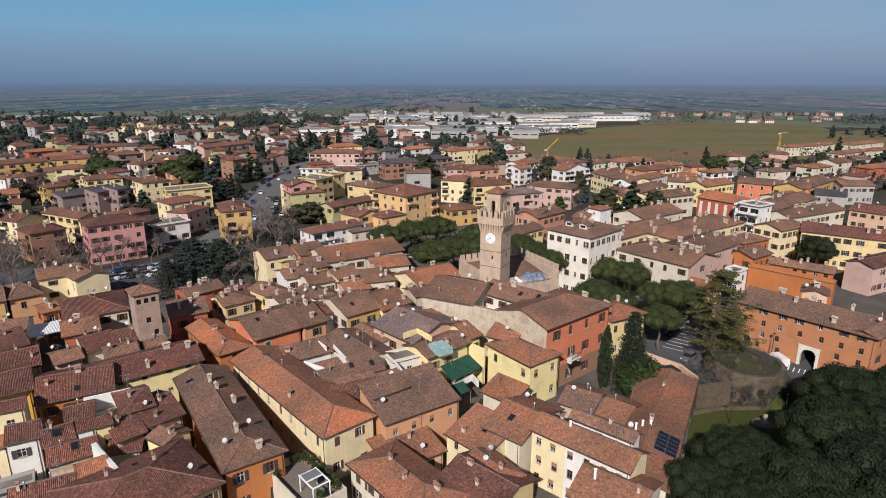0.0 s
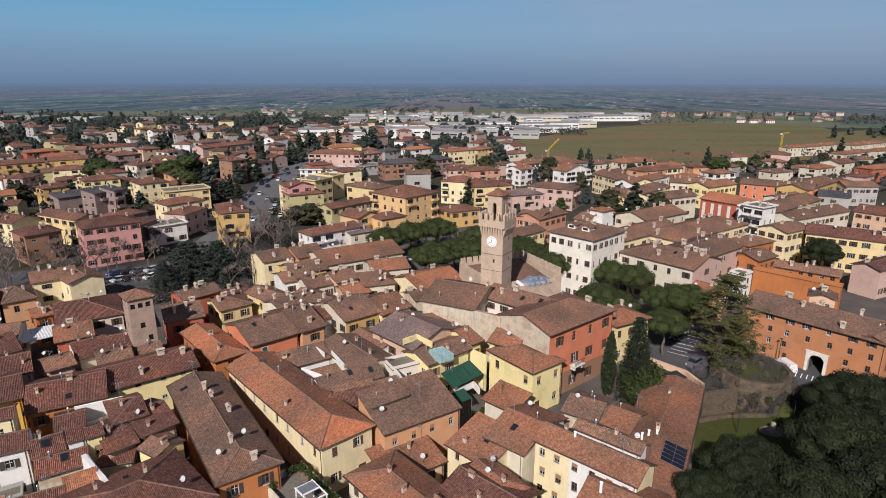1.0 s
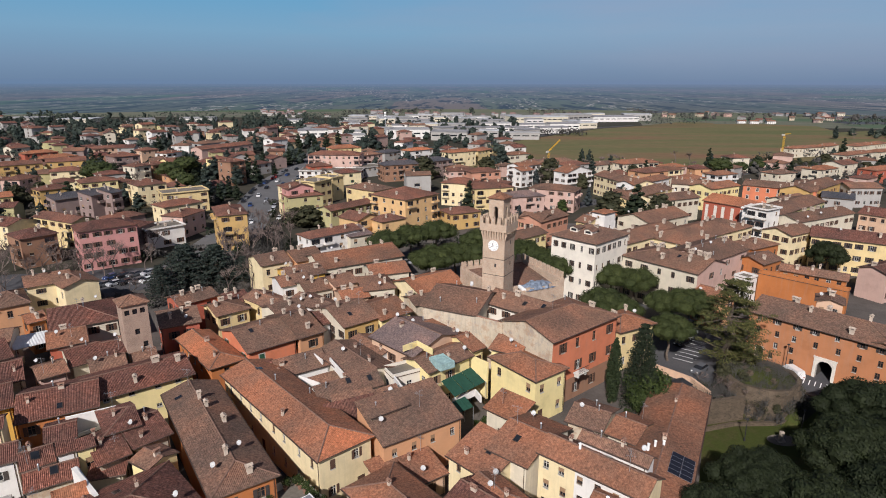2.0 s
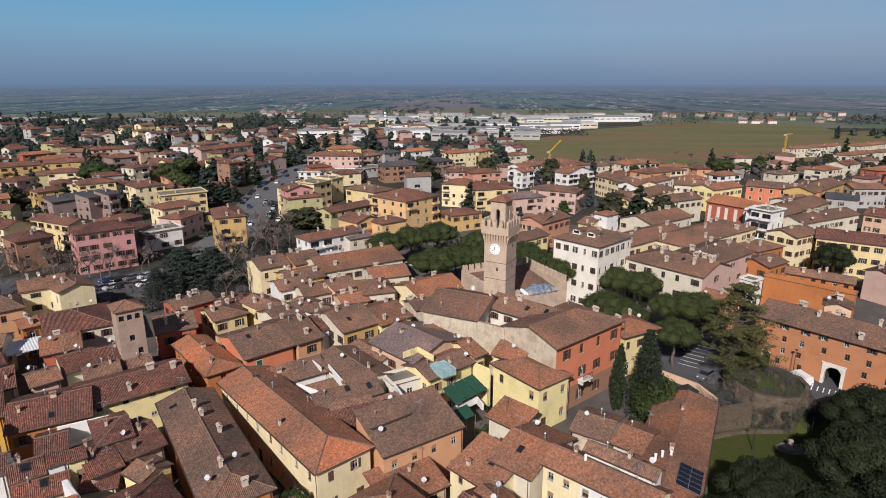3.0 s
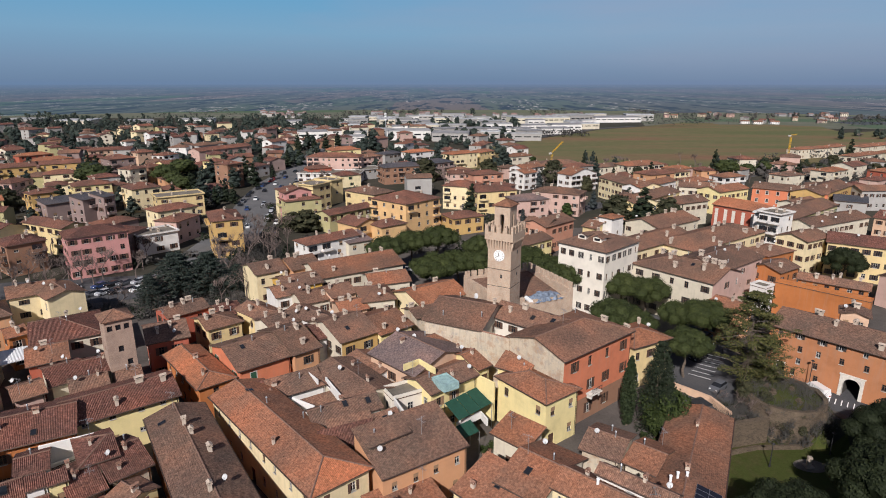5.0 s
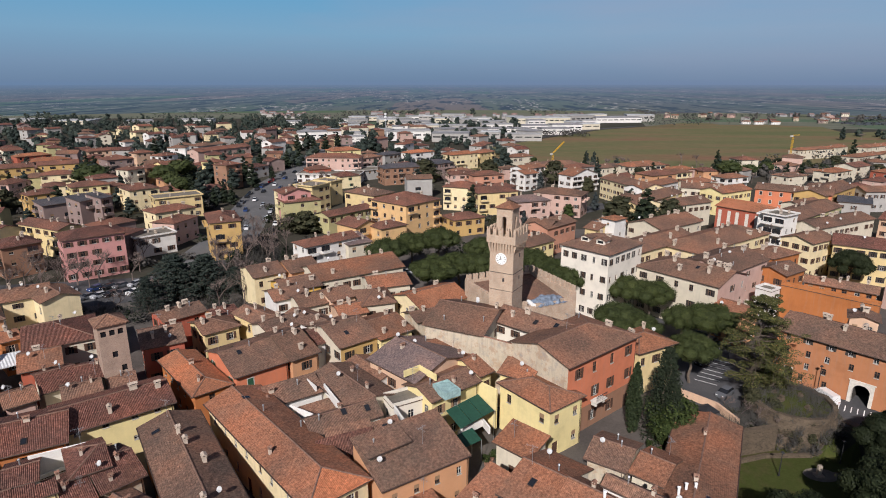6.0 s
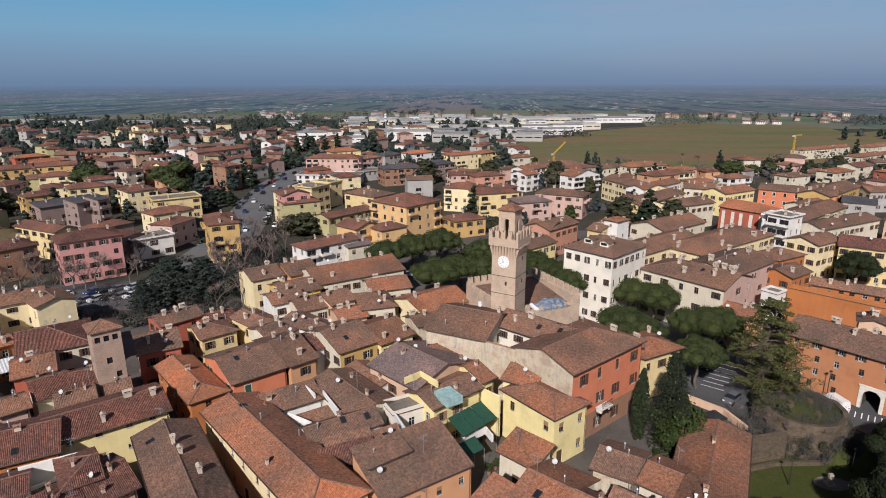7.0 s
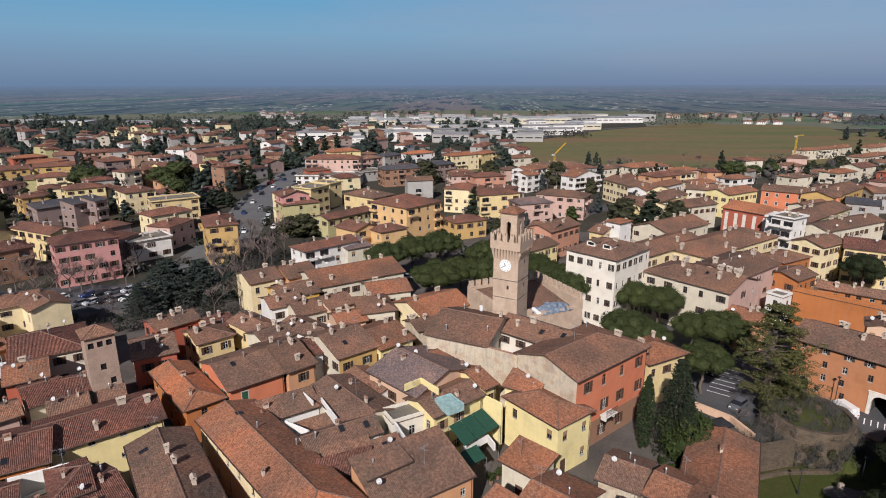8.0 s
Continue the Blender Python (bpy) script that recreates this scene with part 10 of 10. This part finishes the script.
tree("blue", -4.1, 242.9, 9, wide=0.8, far=True, group="garden trees")
tree("blue", 65.9, 273.9, 9, wide=0.9, far=True, group="garden trees")
tree("blue", 49.9, 330.0, 9, wide=0.8, far=True, group="garden trees")
tree("bush", -199.5, 291.6, 8, far=True, group="garden trees")
tree("fir", 284.8, 433.4, 18, far=True, group="garden trees")
tree("pine", 178.2, 363.6, 9, wide=1.2, far=True, group="garden trees")
tree("pine", 194.6, 375.8, 9, wide=1.2, far=True, group="garden trees")
tree("bush", 18.0, 235.8, 6, far=True, group="garden trees")
tree("bush", 32.1, 258.2, 6, far=True, group="garden trees")
tree("blue", 30.4, 243.3, 7, wide=0.7, far=True, group="garden trees")
tree("fir", -118.7, 370.3, 14, wide=1.3, far=True, group="garden trees")
tree("fir", -117.0, 382.8, 14, wide=1.2, far=True, group="garden trees")
tree("fir", -103.0, 358.8, 9, far=True, group="garden trees")
tree("blue", -25.2, 384.4, 10, wide=1.2, far=True, group="garden trees")
tree("fir", 0.6, 384.9, 12, wide=1.1, far=True, group="garden trees")
tree("ivy", 51.0, 258.4, 6, far=True, group="garden trees")
tree("bush", 55.3, 267.2, 6, far=True, group="garden trees")
tree("ivy", 57.8, 413.6, 7, wide=1.2, far=True, group="garden trees")
tree("fir", -126.2, 512.5, 14, wide=1.4, far=True, group="garden trees")
tree("fir", -121.6, 531.4, 15, wide=1.3, far=True, group="garden trees")
tree("fir", -104.4, 479.0, 14, wide=1.3, far=True, group="garden trees")
tree("fir", -101.9, 513.1, 15, wide=1.3, far=True, group="garden trees")
tree("fir", -98.1, 546.9, 14, wide=1.3, far=True, group="garden trees")
tree("fir", -103.3, 425.9, 13, wide=1.4, far=True, group="garden trees")
tree("fir", -107.5, 410.5, 12, wide=1.3, far=True, group="garden trees")
tree("fir", -91.1, 426.1, 12, wide=1.3, far=True, group="garden trees")
tree("cedar", -63.0, 513.9, 15, wide=1.2, far=True, group="garden trees")
tree("cedar", -66.8, 487.9, 13, wide=1.2, far=True, group="garden trees")
tree("blue", -31.2, 443.7, 12, wide=1.1, far=True, group="garden trees")
tree("bush", 200.9, 388.5, 7, wide=1.6, far=True, group="garden trees")
tree("bush", 221.8, 410.8, 7, wide=1.6, far=True, group="garden trees")
tree("bush", 186.0, 388.2, 8, wide=1.3, far=True, group="garden trees")
tree("fir", 290.8, 390.1, 14, wide=1.4, far=True, group="garden trees")
tree("fir", 272.5, 377.1, 12, wide=1.4, far=True, group="garden trees")
tree("bush", 225.2, 388.9, 7, wide=2.0, far=True, group="garden trees")
tree("bush", 231.5, 383.9, 7, wide=2.0, far=True, group="garden trees")
tree("bush", 262.8, 417.5, 8, wide=1.5, far=True, group="garden trees")
tree("bush", 255.4, 365.0, 9, wide=1.5, far=True, group="garden trees")
tree("bare", 46.4, 339.8, 10, wide=1.2, far=True, group="bare garden trees")
tree("bare", 52.3, 335.9, 10, wide=1.2, far=True, group="bare garden trees")
tree("bare", 60.2, 344.1, 11, wide=1.2, far=True, group="bare garden trees")
tree("bare", 67.4, 330.3, 11, wide=1.2, far=True, group="bare garden trees")
tree("bare", 40.3, 329.8, 10, wide=1.2, far=True, group="bare garden trees")
tree("bare", 89.3, 386.5, 11, wide=1.2, far=True, group="bare garden trees")
tree("bare", 101.7, 392.0, 12, wide=1.2, far=True, group="bare garden trees")
tree("bare", 115.3, 400.4, 12, wide=1.2, far=True, group="bare garden trees")
tree("bare", 113.3, 414.7, 12, wide=1.2, far=True, group="bare garden trees")
tree("bare", 4.5, 412.6, 9, wide=1.2, far=True, group="bare garden trees")
tree("bare", 164.7, 431.1, 12, wide=1.2, far=True, group="bare garden trees")
tree("bare", 169.0, 415.7, 12, wide=1.2, far=True, group="bare garden trees")
tree("bare", 234.8, 417.0, 9, wide=1.2, far=True, group="bare garden trees")
tree("bare", 203.7, 375.9, 10, wide=1.2, far=True, group="bare garden trees")
tree("bare", 203.3, 346.5, 9, wide=1.2, far=True, group="bare garden trees")
tree("bare", 264.5, 389.6, 10, wide=1.2, far=True, group="bare garden trees")
tree("bare", 283.1, 403.5, 10, wide=1.2, far=True, group="bare garden trees")
tree("bare", 244.8, 364.8, 10, wide=1.2, far=True, group="bare garden trees")
tree("bare", 258.1, 353.8, 10, wide=1.2, far=True, group="bare garden trees")
tree("bare", 92.8, 165.3, 9, wide=1.2, far=True, group="bare garden trees")
tree("bare", 96.7, 166.4, 8, wide=1.2, far=True, group="bare garden trees")
tree("bare", 91.0, 160.2, 8, wide=1.2, far=True, group="bare garden trees")
tree("bare", 20.5, 254.4, 8, wide=1.2, far=True, group="bare garden trees")
tree("bare", 59.7, 276.6, 9, wide=1.2, far=True, group="bare garden trees")
tree("bare", -280.9, 401.5, 11, wide=1.2, far=True, group="bare garden trees")
tree("bare", -308.9, 421.9, 11, wide=1.2, far=True, group="bare garden trees")
tree("bare", -18.7, 218.3, 8, wide=1.2, far=True, group="bare garden trees")
tree("bare", 25.7, 287.5, 8, wide=1.2, far=True, group="bare garden trees")

# conifers and bare trees among the suburb's houses
tree("cedar", -218.7, 316.3, 12, wide=0.9, far=True)
tree("cedar", -233.6, 414.1, 15, wide=0.9, far=True)
tree("cedar", -263.3, 429.2, 15, far=True)
tree("cedar", -299.0, 483.0, 14, far=True)
tree("cedar", -201.7, 381.3, 14, far=True)
tree("pine", -150.4, 326.7, 13, wide=1.3, far=True)
tree("cedar", -146.0, 347.0, 17, far=True)
tree("cedar", -131.7, 340.9, 15, wide=1.1, far=True)
tree("cedar", -131.6, 327.0, 13, wide=1.1, far=True)
tree("cedar", -218.1, 510.5, 15, wide=0.9, far=True)
tree("cedar", -232.8, 497.0, 16, far=True)
tree("cedar", -351.6, 473.9, 14, far=True)
tree("cedar", -330.9, 482.3, 11, far=True)
tree("cedar", -320.0, 508.3, 12, far=True)
tree("cedar", -236.9, 402.3, 13, far=True)
tree("cedar", -153.6, 284.8, 9, wide=1.1, far=True)
tree("cedar", -137.7, 264.5, 8, wide=1.2, far=True)
tree("cedar", -165.5, 240.7, 8, wide=1.2, far=True)
tree("cedar", -173.1, 225.4, 14, wide=1.2, far=True)
tree("cedar", -157.8, 200.1, 14, wide=1.2, far=True)
tree("cedar", -137.1, 382.4, 14, far=True)
tree("cedar", -114.9, 327.3, 12, wide=1.2, far=True)
tree("cedar", -111.0, 293.0, 9, wide=1.2, far=True)
tree("cedar", -166.3, 308.4, 11, far=True)
tree("cedar", -289.3, 508.9, 12, far=True)
tree("cedar", -162.5, 511.7, 12, far=True)
tree("cedar", -209.8, 283.9, 10, far=True)
tree("bare", -343.6, 474.0, 10, far=True)
tree("bare", -303.7, 422.0, 11, far=True)
tree("bare", -141.4, 204.2, 10, far=True)
tree("bare", -131.0, 200.5, 11, far=True)
tree("bare", -126.3, 189.7, 10, far=True)
tree("bare", -105.1, 200.8, 10, far=True)
tree("bare", -99.1, 186.6, 9, far=True)
tree("bare", -140.5, 182.9, 11, far=True)
tree("bare", -93.0, 183.4, 9, far=True)
tree("bare", -73.7, 193.8, 11, far=True)
tree("bare", -69.1, 183.7, 11, far=True)
tree("bare", -118.9, 193.3, 10, far=True)
tree("bare", -110.3, 186.5, 10, far=True)
tree("bare", -106.7, 183.3, 9, far=True)

# evergreens and bare trees behind the eastern roofs
tree("cedar", 272.9, 417.7, 12, wide=0.9, far=True)
tree("bare", 264.5, 389.6, 11, wide=1.2, far=True)
tree("cedar", 281.9, 403.4, 10, wide=1.2, far=True)
tree("bare", 262.4, 365.1, 11, wide=1.3, far=True)
tree("cedar", 287.0, 390.0, 13, wide=1.2, far=True)
tree("bare", 228.8, 338.8, 10, wide=1.3, far=True)
tree("bare", 215.1, 338.6, 10, wide=1.3, far=True)
tree("cedar", 207.9, 359.6, 8, wide=1.5, far=True)
tree("bare", 213.7, 353.1, 10, wide=1.2, far=True)
tree("cedar", 198.1, 368.6, 7, wide=1.4, far=True)
tree("cedar", 180.6, 380.5, 8, wide=1.5, far=True)
tree("cedar", 193.5, 388.4, 9, wide=1.4, far=True)
tree("cedar", 171.1, 388.0, 12, wide=0.8, far=True)
tree("cedar", 164.9, 363.4, 9, far=True)
tree("bare", 161.8, 387.8, 9, wide=1.2, far=True)
tree("cedar", 395.5, 615.6, 14, wide=0.8, far=True)
tree("cedar", 471.1, 650.8, 12, wide=1.2, far=True)
tree("bare", 414.9, 616.1, 9, wide=1.4, far=True)
tree("cedar", 455.6, 650.4, 9, wide=1.4, far=True)
tree("cedar", 36.3, 393.5, 15, wide=1.3, far=True)
tree("cedar", 93.5, 414.3, 12, wide=0.7, far=True)
tree("cedar", 97.3, 408.5, 12, wide=0.7, far=True)
tree("cedar", 102.7, 374.1, 12, far=True)
tree("cedar", -5.3, 406.6, 12, wide=1.2, far=True)
tree("blue", -27.1, 384.4, 10, wide=1.3, far=True)
tree("blue", -14.8, 319.6, 10, wide=1.4, far=True)
tree("cedar", 13.0, 320.0, 9, wide=1.2, far=True)
tree("bare", 58.9, 357.1, 9, wide=1.3, far=True)
tree("blue", 50.7, 335.9, 9, far=True)
tree("bush", 57.8, 429.0, 7, wide=1.2, far=True)
tree("cedar", 80.3, 255.3, 13, wide=0.9, far=True)
tree("cedar", 91.8, 267.7, 10, wide=0.9, far=True)
tree("bush", 75.4, 330.4, 9, far=True)
# the dense evergreen grove in the park
for a in ((41.8, 71.5, 11.5, 0.95), (33.8, 64.8, 11, 0.9), (58.0, 76.5, 13, 1.05), (67.8, 89.4, 12, 1.08), (45.6, 64.9, 12.5, 1.0), (65.3, 76.7, 13, 1.0), (57.7, 66.5, 13, 1.1), (77.4, 89.1, 12, 1.1), (38.4, 61.0, 12, 1.0), (69.9, 74.7, 13, 1.1), (45.3, 57.3, 12, 1.0), (83.9, 85.6, 12, 1.1)):
    tree("holm", a[0], a[1], a[2], a[3], -3.2, group="park oaks")
# shrubs on and under the bastion
rs_ = random.Random(9)
for i in range(16):
    a = rs_.uniform(-2.9, 0.2)
    rr = 7.6 + rs_.uniform(0.4, 1.8)
    tree("bare" if i % 9 else "bush", 58.2 + rr * math.cos(a), 107 + rr * math.sin(a), rs_.uniform(1.4, 3.2), 1.2, rs_.uniform(-3.3, -1.2), far=i % 9 == 0, group="bastion shrubs")
for x, y, h in ((55.5, 104, 3.0), (53, 106, 3.5), (57, 109, 2.5), (61, 111, 2.5), (54.6, 110, 3.0)):
    tree("bush", x, y, h, 1.0, 0.6, far=True, group="bastion shrubs")
for x, y, h in ((50.5, 104.5, 5.0), (52.5, 103.0, 4.5), (49.0, 107.5, 4.0), (54.5, 101.0, 4.0)):
    tree("bare", x, y, h, 1.0, -1.0, group="bastion shrubs")
